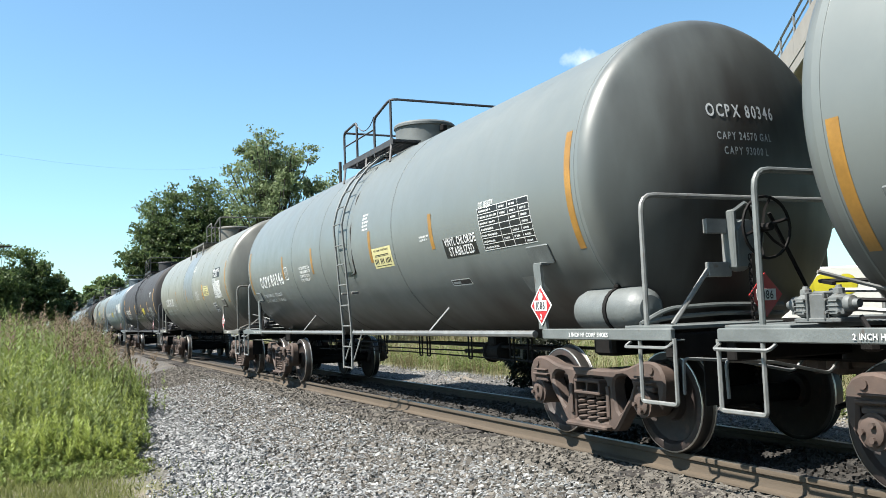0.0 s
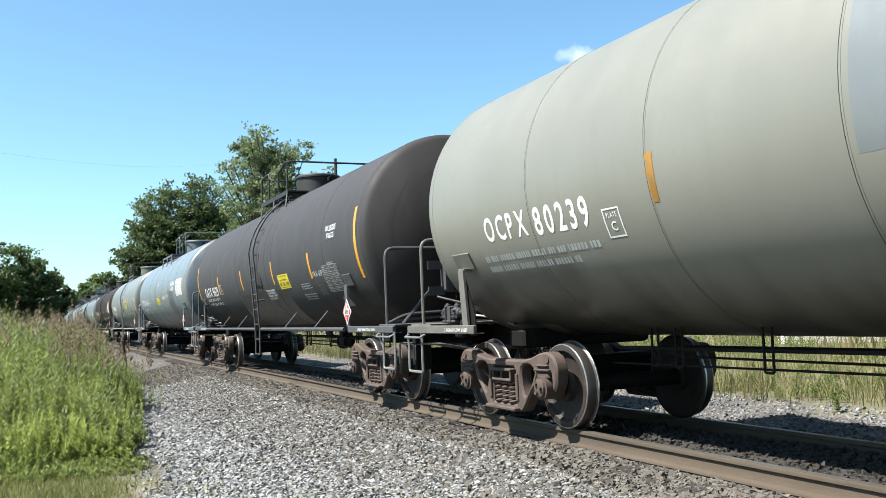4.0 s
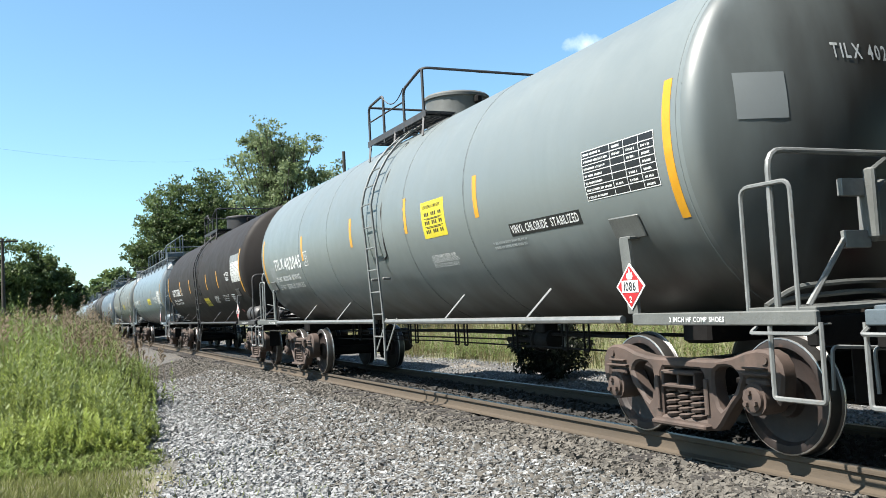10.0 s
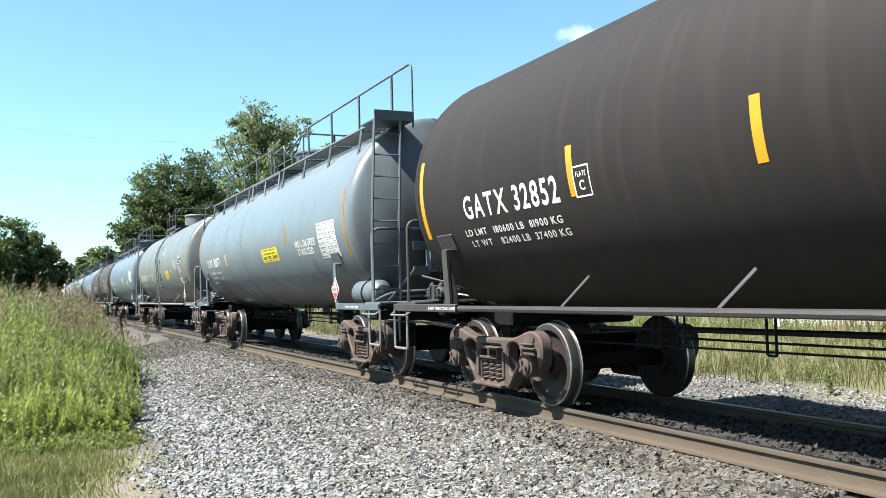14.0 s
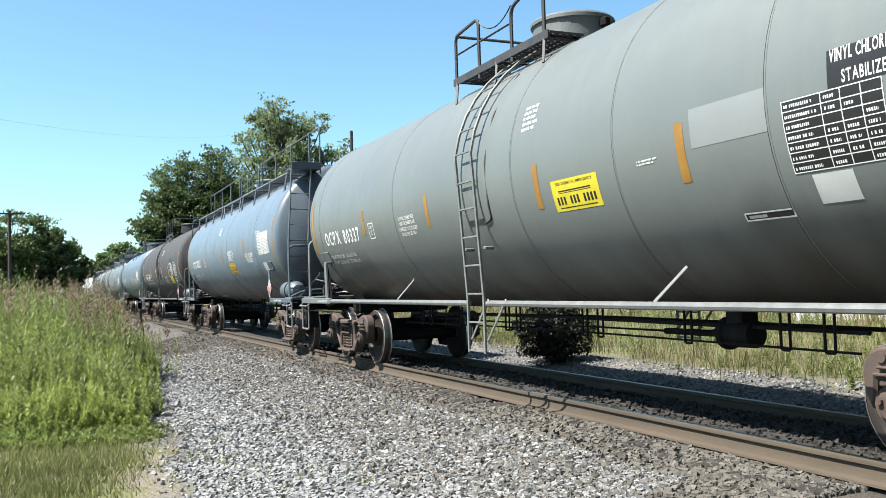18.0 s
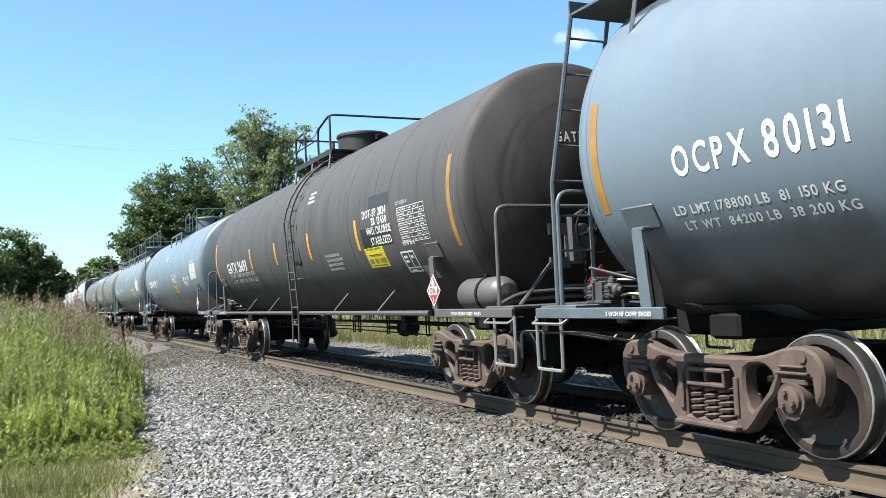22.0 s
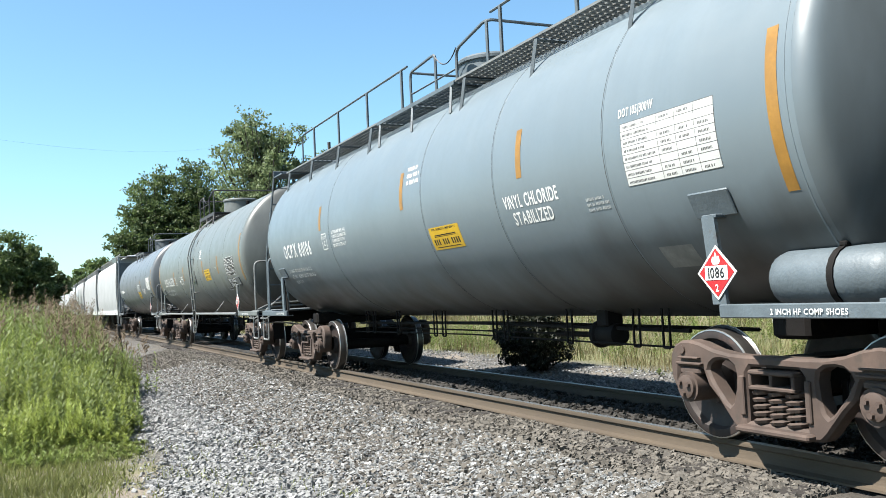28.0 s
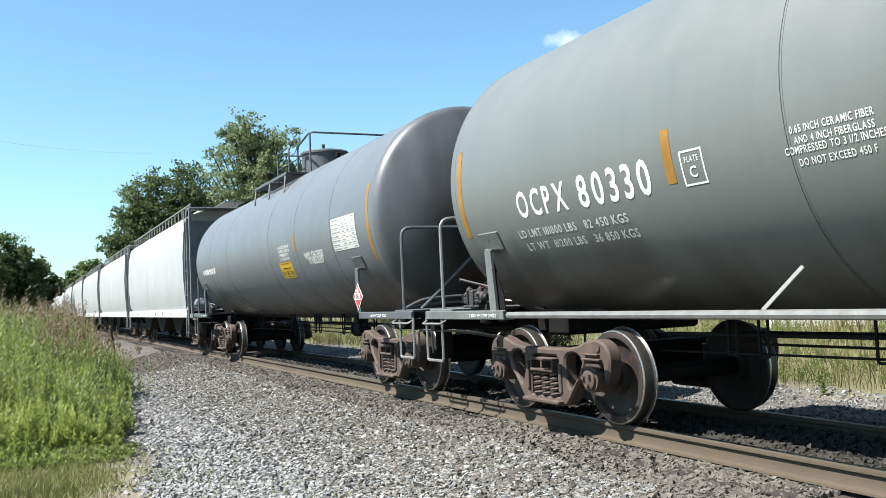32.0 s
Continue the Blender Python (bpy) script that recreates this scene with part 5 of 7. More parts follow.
c = tank_car(30.17, spring=6.06, seams=(-6.8, -4.84, -2.95, -1.17, 0.76, 2.65, 4.54, 6.8), kind="S", paint="beige", head="OCPX 80239", label="beige-grey tank car with white record panel, smooth sides", half=6.86, deck=-0.15)
text(c, "OCPX", 5.53, 2.05, 0.256, 0.89, "w")
text(c, "80239", 4.49, 2.03, 0.269, 0.94, "w")
plate_mark(c, 3.36, 1.89, 0.41, 0.27)
small_print(c, 2, 5.72, 1.68, 0.249, 2.25, "d")
text(c, "0.65 CERAMIC FIBER AND", -1.69, 2.291, 0.049, 0.54, "w")
text(c, "4 FIBERGLASS INSULATION", -1.69, 2.219, 0.049, 0.56, "w")
text(c, "COMPRESSED TO 3 1/2", -1.69, 2.147, 0.049, 0.49, "w")
text(c, "DO NOT EXCEED 450 F", -1.69, 2.074, 0.049, 0.49, "w")
strip(c, 2.62, 2.11, 0.41, "o")
strip(c, 0.28, 2.08, 0.44, "o")
strip(c, -3.00, 2.04, 0.48, "y")
panel(c, 0.70, 2.15, 1.78, 1.75, "q")
emergency_panel(c, -3.24, 2.16, 0.80, 0.29, "c")
panel(c, -4.94, 2.60, 0.98, 0.27, "k")
text(c, "VINYL CHLORIDE", -4.92, 2.74, 0.107, 0.91, "w")
text(c, "STABILIZED", -5.05, 2.63, 0.080, 0.52, "w")
record_panel(c, -4.89, 2.03, 1.04, 0.49, 8, 4, "p", "i")
text(c, "DOT 105 J 300 W", -4.90, 2.52, 0.066, 0.40, "w")
stencil_frame(c, -4.24, 1.67, 0.45, 0.29)
panel(c, -4.83, 1.60, 0.37, 0.24, "g")
small_print(c, 3, -3.28, 1.69, 0.109, 0.41, "d")
small_print(c, 3, -1.21, 2.96, 0.216, 0.42, "w")
strip(c, -6.69, 1.88, 1.12, "o")

c = tank_car(47.02, spring=6.5, back=6.37, ladder=-0.21, seams=(-7.24, -5.41, -1.85, -1.26, 1.74, 7.24), kind="P", paint="dark", label="dark grey sooty tank car with bright yellow strips", half=7.3)
text(c, "GATX 96129", 6.20, 1.99, 0.25, 1.90, "w")
plate_mark(c, 3.95, 2.01, 0.38, 0.26)
load_lines(c, 6.12, 1.71, 0.240, 1.78, ("LD LMT  179400 LB  81350 KG", "LT WT   83600 LB  37900 KG"))
strip(c, 4.08, 2.00, 0.49, "y")
strip(c, 1.22, 2.01, 0.47, "y")
strip(c, -1.80, 2.01, 0.48, "y")
strip(c, -4.52, 2.00, 0.47, "y")
strip(c, 7.13, 1.95, 0.98, "y")
repaint(c, 1.88, 1.16, 4.4, 1.02, "n", 3)
emergency_panel(c, -2.15, 1.90, 0.80, 0.30, "y")
text(c, "0.65 INCH CERAMIC FIBER", -0.90, 1.89, 0.041, 0.70, "w")
text(c, "AND 4 INCH FIBERGLASS", -0.90, 1.84, 0.042, 0.66, "w")
text(c, "COMPRESSED TO 4 INCHES", -0.89, 1.78, 0.043, 0.75, "w")
text(c, "DO NOT EXCEED 450 F", -0.88, 1.72, 0.044, 0.62, "w")
text(c, "FRA-AIP", -4.62, 2.02, 0.100, 0.56, "d")
panel(c, -5.62, 2.59, 0.57, 0.24, "t")
text(c, "VINYL CHLORIDE", -5.63, 2.73, 0.091, 0.55, "w")
text(c, "STABILIZED", -5.72, 2.61, 0.081, 0.38, "w")
record_panel(c, -5.21, 1.73, 0.84, 0.49, 8, 4, "t", "d")
panel(c, -5.58, 1.47, 0.31, 0.21, "g")
panel(c, -4.66, 1.69, 0.36, 0.23, "t")
small_print(c, 3, -3.65, 1.82, 0.131, 0.68, "d")
small_print(c, 3, -3.57, 1.62, 0.152, 0.90, "d")
text(c, "DOT 105J300W", -5.55, 2.18, 0.040, 0.34, "d")
strip(c, -7.13, 1.88, 1.12, "y")

c = tank_car(63.63, spring=5.97, back=5.77, seams=(-6.71, -4.63, -2.82, -0.96, 0.89, 2.86, 6.71), kind="S", paint="blue", head="OCPX 80164", label="blue-grey tank car with repainted patch, smooth sides", half=6.77, deck=-0.15)
text(c, "OCPX", 5.78, 2.10, 0.251, 0.99, "w")
text(c, "80164", 4.64, 2.09, 0.244, 0.95, "w")
plate_mark(c, 3.32, 2.08, 0.32, 0.26)
text(c, "LD LMT 179300 LBS    81350 KGS", 5.97, 1.88, 0.072, 1.62, "l")
text(c, "LT WT  83700 LBS    37950 KGS", 5.86, 1.74, 0.072, 1.56, "l")
text(c, "NEW 10-90", 4.10, 1.74, 0.072, 0.55, "l")
strip(c, 3.53, 2.11, 0.45, "o")
strip(c, 1.26, 2.09, 0.46, "o")
strip(c, -0.65, 2.10, 0.47, "o")
strip(c, -2.88, 2.11, 0.48, "o")
strip(c, 6.60, 1.95, 0.98, "o")
emergency_panel(c, 0.68, 2.03, 0.80, 0.31, "y")
text(c, "4 FIBERGLASS INSULATION", -1.00, 2.26, 0.063, 0.84, "w")
text(c, "DO NOT EXCEED 450 F", -1.01, 2.20, 0.057, 0.67, "w")
text(c, "OWNERSHIP SUBJECT TO A SECURITY", 2.30, 2.322, 0.029, 0.56, "w")
text(c, "AGREEMENT FILED WITH THE", 2.30, 2.280, 0.029, 0.47, "w")
text(c, "SURFACE TRANSPORTATION BOARD", 2.30, 2.238, 0.029, 0.52, "w")
text(c, "VINYL CHLORIDE", -3.37, 2.64, 0.129, 0.96, "w")
text(c, "STABILIZED", -3.51, 2.46, 0.115, 0.66, "w")
record_panel(c, -4.67, 2.23, 1.46, 0.58, 8, 4, "p", "i")
black_tag(c, -4.12, 1.72, 0.46, 0.07)
small_print(c, 3, 0.20, 2.78, 0.157, 0.24, "w")
small_print(c, 3, -2.22, 2.25, 0.100, 0.50, "w")
panel(c, -5.05, 1.47, 0.34, 0.22, "g")
panel(c, -2.65, 1.57, 1.28, 0.98, "b")
strip(c, -6.60, 1.88, 1.12, "o")

c = tank_car(80.14, spring=6.42, back=6.17, ladder=-0.06, seams=(-7.16, -3.37, -1.46, 2.16, 4.03, 7.16), kind="P", paint="pale", light_rails=True, head="TILX 402045", label="pale green-grey tank car with side ladder", half=7.22, hoops=True)
text(c, "TILX", 6.11, 2.20, 0.214, 0.76, "w")
text(c, "402045", 5.27, 2.16, 0.239, 1.25, "w")
plate_mark(c, 3.76, 2.16, 0.32, 0.27)
load_lines(c, 6.26, 1.74, 0.328, 1.90, ("LD LMT  180100 LB  81700 KG", "LT WT   82900 LB  37600 KG"), "w")
strip(c, 3.82, 2.26, 0.47, "y")
strip(c, 0.85, 2.28, 0.46, "y")
strip(c, -1.50, 2.28, 0.48, "y")
strip(c, -3.65, 2.26, 0.48, "y")
strip(c, 7.05, 1.95, 0.98, "y")
emergency_panel(c, -2.08, 2.15, 0.71, 0.47, "y")
panel(c, 6.56, 1.90, 0.40, 0.39, "f")
text(c, "0.5 CERAMIC FIBER AND", -2.08, 1.89, 0.047, 0.72, "w")
text(c, "2 FIBERGLASS INSULATION", -2.05, 1.84, 0.048, 0.79, "w")
text(c, "DO NOT EXCEED 450 F", -2.05, 1.78, 0.049, 0.72, "w")
small_print(c, 2, -3.83, 1.86, 0.106, 0.77, "d")
panel(c, -4.30, 1.98, 1.36, 0.14, "k")
text(c, "VINYL CHLORIDE  STABILIZED", -4.33, 2.01, 0.085, 1.29, "w")
record_panel(c, -5.85, 2.16, 1.04, 0.45, 7, 4, "k", "w")
strip(c, -7.05, 1.88, 1.12, "y")
vs, fs, _ = patch(0.38, 0.36, 6, 6)
part("panel", Build().add([(x - 1.26, -7.22 - head_depth(math.hypot(x - 1.26, z + 0.02)) - 0.004, z + Z_TANK + 0.02) for x, z in vs], fs), M_FRESH, c, "paler repainted square on the tank end")

c = tank_car(97.2, spring=6.53, back=6.36, ladder=-0.08, seams=(-7.27, -0.24, 7.27), kind="P", paint="brown", head="GATX 32852", label="black-brown weathered tank car with bright yellow strips", half=7.33, reservoir=True)
text(c, "GATX 32852", 6.05, 2.11, 0.250, 1.98, "w")
plate_mark(c, 3.80, 2.11, 0.33, 0.29)
load_lines(c, 6.17, 1.76, 0.244, 2.03, ("LD LMT   180600 LB  81900 KG", "LT WT    82400 LB  37400 KG"), "w")
strip(c, 3.83, 2.13, 0.47, "y")
strip(c, 1.55, 2.11, 0.47, "y")
strip(c, -1.96, 2.10, 0.49, "y")
strip(c, -3.86, 2.11, 0.48, "y")
strip(c, 7.16, 1.95, 0.98, "y")
emergency_panel(c, -0.67, 1.62, 0.84, 0.30, "y")
text(c, ".5 CERAMIC FIBER AND", -2.55, 1.84, 0.045, 0.70, "w")
text(c, "4 FIBERGLASS INSULATION", -2.55, 1.79, 0.046, 0.78, "w")
text(c, "COMPRESSED TO 4", -2.54, 1.74, 0.047, 0.57, "w")
text(c, "DO NOT EXCEED 450 F", -2.52, 1.69, 0.049, 0.66, "w")
text(c, "OWNERSHIP SUBJECT TO A SECURITY AGREEMENT", -3.97, 1.854, 0.025, 0.95, "w")
text(c, "FILED WITH SURFACE TRANSPORTATION BOARD", -3.97, 1.817, 0.025, 0.92, "w")
small_print(c, 2, -3.97, 1.69, 0.109, 0.73, "w")
text(c, "VINYL CHLORIDE", -5.10, 2.37, 0.096, 0.58, "w")
text(c, "STABILIZED", -5.19, 2.25, 0.089, 0.40, "w")
stencil_frame(c, -5.23, 1.61, 0.44, 0.30)
record_panel(c, -6.00, 2.16, 1.13, 0.53, 8, 4, "p", "i")
panel(c, -5.14, 1.38, 0.16, 0.09, "r")
panel(c, -5.93, 2.69, 1.14, 0.18, "g")
strip(c, -7.16, 1.88, 1.12, "y")

c = tank_car(113.92, spring=5.84, back=5.77, seams=(-6.58, 1.03, 2.78, 4.7, 6.58), kind="W", paint="blue", label="blue-grey tank car with a long roof walkway", half=6.64, reservoir=True, deck=-0.15)
text(c, "OCPX", 5.49, 2.11, 0.208, 0.73, "w")
text(c, "80077", 4.58, 2.10, 0.226, 0.85, "w")
plate_mark(c, 3.11, 2.09, 0.28, 0.26)
text(c, "LD LMT 179300 LB", 5.47, 1.91, 0.072, 0.84, "w")
text(c, "81 350 KG", 4.46, 1.91, 0.058, 0.49, "w")
text(c, "LT WT 83700 LB", 5.48, 1.78, 0.068, 0.84, "w")
text(c, "37 950 KG", 4.49, 1.76, 0.067, 0.50, "w")
text(c, "NEW 11-90", 5.48, 1.66, 0.071, 0.46, "w")
strip(c, 3.20, 1.99, 0.47, "o")
strip(c, 6.47, 1.95, 0.98, "o")
record_panel(c, -5.01, 1.91, 1.00, 0.63, 8, 4, "p", "i")
emergency_panel(c, -0.87, 2.00, 1.32, 0.29, "y")
text(c, "VINYL CHLORIDE", -3.53, 2.17, 0.122, 1.29, "w")
text(c, "STABILIZED", -3.64, 2.03, 0.114, 0.98, "w")
strip(c, -2.92, 2.27, 0.38, "o")
strip(c, -6.47, 1.88, 1.12, "o")

c = tank_car(129.98, spring=6.08, back=6.33, ladder=0.09, seams=(-6.82, -4.69, -2.9, -1.05, 2.5, 6.28, 6.82), kind="P", paint="grey", light_rails=True, head="OCPX 80337", label="light grey tank car with yellow panel and side ladder", half=6.88)
text(c, "OCPX", 6.03, 2.08, 0.223, 0.86, "w")
text(c, "80337", 4.98, 2.07, 0.221, 0.83, "w")
plate_mark(c, 3.66, 2.06, 0.30, 0.25)
load_lines(c, 6.07, 1.72, 0.192, 1.42, ("LD LMT 182100 LBS   82 600 KGS", "LT WT  80900 LBS   36 700 KGS"))
text(c, "0.65 INCH CERAMIC FIBER", 2.36, 2.24, 0.049, 0.57, "w")
text(c, "AND 4 INCH FIBERGLASS", 2.34, 2.17, 0.049, 0.56, "w")
text(c, "COMPRESSED TO 3 1/2 INCHES", 2.41, 2.09, 0.050, 0.68, "w")
text(c, "DO NOT EXCEED 450 F", 2.33, 2.02, 0.050, 0.52, "w")
strip(c, 3.87, 2.13, 0.39, "o")
strip(c, 1.32, 2.08, 0.44, "o")
strip(c, -1.54, 2.05, 0.46, "o")
strip(c, -3.77, 2.05, 0.47, "o")
strip(c, 6.71, 1.95, 0.98, "o")
emergency_panel(c, -1.81, 1.99, 0.79, 0.31, "y")
small_print(c, 2, -3.20, 2.24, 0.053, 0.29, "w")
small_print(c, 5, -1.25, 2.85, 0.297, 0.33, "w")
panel(c, -3.90, 2.29, 0.79, 0.30, "f")
panel(c, -5.21, 2.46, 0.52, 0.24, "k")
text(c, "VINYL CHLORIDE", -5.23, 2.62, 0.081, 0.49, "w")
text(c, "STABILIZED", -5.32, 2.48, 0.077, 0.37, "w")
record_panel(c, -4.82, 1.98, 0.78, 0.49, 7, 4, "k", "w")
panel(c, -4.95, 1.77, 0.32, 0.21, "p")
black_tag(c, -4.22, 1.71, 0.47, 0.07)
strip(c, -6.71, 1.88, 1.12, "o")

c = tank_car(146.7, spring=5.99, back=5.90, seams=(-6.73, -4.7, -1.01, 2.75, 6.73), kind="W", paint="slate", head="OCPX 80131/CAPY 24851 GAL/CAPY 94071 L", label="slate-blue tank car with roof walkway and end ladder", half=6.79, reservoir=True, deck=-0.15)
text(c, "OCPX", 5.64, 2.14, 0.225, 0.79, "w")
text(c, "80131", 4.71, 2.14, 0.248, 0.67, "w")
plate_mark(c, 3.18, 2.14, 0.34, 0.27)
load_lines(c, 5.78, 1.70, 0.237, 1.60, ("LD LMT 178800 LB  81  150 KG", "LT WT  84200 LB  38 200 KG"))
strip(c, 3.45, 2.16, 0.45, "o")
strip(c, -0.22, 2.14, 0.50, "o")
strip(c, -3.32, 2.16, 0.49, "o")
strip(c, 6.62, 1.95, 0.98, "o")
text(c, "0.65 CERAMIC FIBER AND", -1.08, 2.37, 0.058, 0.79, "w")
text(c, "4 FIBERGLASS INSULATION", -1.08, 2.30, 0.057, 0.85, "w")
text(c, "COMPRESSED TO 3 1/2", -1.09, 2.23, 0.052, 0.72, "w")
text(c, "DO NOT EXCEED 450 F", -1.08, 2.16, 0.052, 0.69, "w")
emergency_panel(c, -1.02, 1.82, 0.83, 0.30, "o")
text(c, "VINYL CHLORIDE", -3.44, 2.16, 0.106, 0.92, "w")
text(c, "STABILIZED", -3.56, 2.04, 0.099, 0.66, "w")
small_print(c, 4, -4.38, 1.94, 0.170, 0.30, "d")
text(c, "DOT 105J300W", -4.91, 2.68, 0.061, 0.39, "w")
record_panel(c, -5.03, 2.16, 1.15, 0.53, 8, 4, "p", "i")
panel(c, -5.19, 1.77, 0.38, 0.23, "p")
small_print(c, 3, 0.47, 2.94, 0.255, 0.35, "w")
strip(c, -6.62, 1.88, 1.12, "o")

c = tank_car(163.55, spring=6.63, back=6.50, ladder=-0.16, seams=(-7.37, -5.38, -3.58, -1.85, 1.72, 3.06, 5.25, 7.37), kind="P", paint="taupe", head="GATX 26693", label="dull dark grey tank car with run-down stains", half=7.43, reservoir=True)
text(c, "GATX 26693", 5.93, 2.08, 0.245, 2.12, "w")
strip(c, 3.28, 2.08, 0.46, "y")
strip(c, 1.04, 2.06, 0.46, "y")
strip(c, -1.35, 2.04, 0.48, "y")
strip(c, -3.92, 2.04, 0.47, "y")
strip(c, 7.26, 1.95, 0.98, "y")
load_lines(c, 5.83, 1.78, 0.281, 2.60, ("LD LMT  180100  LBS  81700  KGS", "LT WT   82900  LBS  37600  KGS"), "d")
panel(c, 3.13, 1.72, 0.45, 0.28, "t")
small_print(c, 4, -2.17, 1.77, 0.328, 0.91, "d")
panel(c, -4.54, 2.58, 0.79, 0.20, "t")
panel(c, -4.12, 2.06, 1.18, 0.28, "k")
text(c, "DOT-SP 21134", -4.28, 2.48, 0.111, 0.96, "w")
text(c, "SR 13450", -4.63, 2.36, 0.100, 0.61, "w")
text(c, "VINYL CHLORIDE", -4.38, 2.23, 0.103, 0.95, "w")
text(c, "STABILIZED", -4.49, 2.08, 0.107, 0.79, "w")
emergency_panel(c, -4.09, 1.76, 0.76, 0.32, "y")
record_panel(c, -5.63, 2.03, 0.90, 0.48, 8, 4, "t", "w")
text(c, "FRA AIP 201901", -5.60, 2.00, 0.047, 0.40, "w")
text(c, "DOT 105J300 W", -5.60, 2.54, 0.047, 0.41, "d")
stencil_frame(c, -5.40, 1.64, 0.44, 0.33)
panel(c, -5.88, 1.54, 0.35, 0.21, "g")
small_print(c, 3, -1.22, 3.01, 0.255, 0.42, "w")
strip(c, -7.26, 1.88, 1.12, "o")

c = tank_car(180.44, spring=6.05, seams=(-6.79, -4.81, -1.04, 2.75, 6.79), kind="S", paint="slate", head="OCPX 80089", label="slate-blue tank car with smooth sides and white panel", half=6.85, deck=-0.15)
text(c, "OCPX 80089", 5.61, 2.13, 0.249, 2.15, "w")
plate_mark(c, 3.11, 2.13, 0.31, 0.27)
small_print(c, 2, 5.88, 1.65, 0.326, 1.96, "d")
strip(c, 3.21, 2.18, 0.38, "o")
strip(c, -0.14, 2.16, 0.44, "o")
strip(c, -3.31, 2.14, 0.47, "o")
text(c, "0.65 CERAMIC FIBER AND", -1.07, 2.38, 0.062, 1.01, "w")
text(c, "4 FIBERGLASS INSULATION", -1.09, 2.30, 0.055, 1.03, "w")
text(c, "COMPRESSED TO 3 1/2", -1.09, 2.23, 0.055, 0.86, "w")
text(c, "DO NOT EXCEED 450 F", -1.09, 2.15, 0.055, 0.85, "w")
emergency_panel(c, -1.00, 1.79, 0.84, 0.32, "o")
text(c, "VINYL CHLORIDE", -3.46, 2.15, 0.115, 1.22, "w")
text(c, "STABILIZED", -3.59, 2.00, 0.120, 0.84, "w")
small_print(c, 3, -4.34, 1.77, 0.137, 0.45, "d")
text(c, "DOT 105 J 300 W", -5.01, 2.67, 0.058, 0.62, "w")
record_panel(c, -5.04, 2.13, 1.04, 0.50, 8, 4, "p", "i")
panel(c, -5.28, 1.54, 0.34, 0.21, "g")
small_print(c, 3, 0.67, 2.98, 0.215, 0.45, "w")
strip(c, -6.68, 1.88, 1.12, "o")

c = tank_car(196.84, valve=False, spring=6.02, seams=(-6.76, -4.77, -2.8, -0.92, 2.83, 6.76), kind="W", paint="blue", label="blue-grey tank car with roof walkway and white panel", half=6.82, reservoir=True, deck=-0.15)
text(c, "OCPX", 5.72, 2.14, 0.242, 0.87, "w")
text(c, "80106", 4.70, 2.13, 0.239, 0.73, "w")
plate_mark(c, 3.26, 2.15, 0.36, 0.27)
text(c, "0.65 CERAMIC FIBER AND", 2.71, 2.378, 0.048, 0.67, "w")
text(c, "4 FIBERGLASS INSULATION", 2.71, 2.307, 0.048, 0.69, "w")
text(c, "COMPRESSED TO 3 1/2", 2.71, 2.236, 0.048, 0.61, "w")
text(c, "DO NOT EXCEED 450 F", 2.71, 2.164, 0.048, 0.61, "w")
load_lines(c, 5.82, 1.73, 0.208, 1.47, ("LD LMT 180700 LB 81 950 KG", "LT WT  82300 LB 37 350 KG", "NEW 01-91"))
strip(c, 3.31, 2.48, 0.41, "o")
strip(c, -0.28, 2.44, 0.49, "o")
strip(c, -3.34, 2.43, 0.49, "o")
small_print(c, 3, -0.46, 2.70, 0.270, 0.41, "w")
emergency_panel(c, -0.98, 1.86, 0.82, 0.29, "o")
text(c, "VINYL CHLORIDE", -2.95, 2.15, 0.129, 1.02, "w")
text(c, "STABILIZED", -3.08, 1.98, 0.129, 0.73, "w")
text(c, "DOT 105J300W", -5.00, 2.69, 0.069, 0.44, "w")
record_panel(c, -5.02, 2.12, 1.09, 0.52, 8, 4, "p", "i")
small_print(c, 3, -4.38, 1.96, 0.146, 0.35, "d")
panel(c, -5.04, 1.44, 0.40, 0.23, "g")
strip(c, -6.65, 1.88, 1.12, "o")

c = tank_car(213.43, hand_brake=False, spring=6.24, back=6.14, ladder=-0.16, seams=(-7.05, -5.09, -3.22, -1.38, 2.31, 7.05), kind="P", paint="grey", light_rails=True, head="OCPX 80330", label="light grey tank car with white lettering and side ladder", half=7.11)
text(c, "OCPX", 5.77, 2.06, 0.254, 0.87, "w")
text(c, "80330", 4.71, 2.05, 0.278, 1.00, "w")
plate_mark(c, 3.34, 2.05, 0.28, 0.27)
load_lines(c, 5.91, 1.70, 0.256, 1.77, ("LD LMT 181800 LBS   82 450 KGS", "LT WT  81200 LBS   36 850 KGS"))
text(c, "0.65 INCH CERAMIC FIBER", 2.29, 2.25, 0.047, 0.62, "w")
text(c, "AND 4 INCH FIBERGLASS", 2.27, 2.18, 0.047, 0.59, "w")
text(c, "COMPRESSED TO 3 1/2 INCHES", 2.36, 2.12, 0.047, 0.75, "w")
text(c, "DO NOT EXCEED 450 F", 2.27, 2.04, 0.047, 0.57, "w")
strip(c, 3.47, 2.09, 0.42, "o")
strip(c, 1.43, 2.13, 0.45, "o")
strip(c, -2.03, 2.13, 0.47, "o")
strip(c, -4.20, 2.13, 0.48, "o")
strip(c, 6.94, 1.95, 0.98, "o")
emergency_panel(c, -2.23, 2.02, 0.79, 0.31, "o")
small_print(c, 5, -1.60, 2.64, 0.277, 0.38, "w")
small_print(c, 2, -3.79, 2.26, 0.058, 0.30, "w")
record_panel(c, -5.16, 2.04, 1.04, 0.46, 7, 4, "k", "w")
panel(c, -5.07, 1.75, 0.78, 0.25, "k")
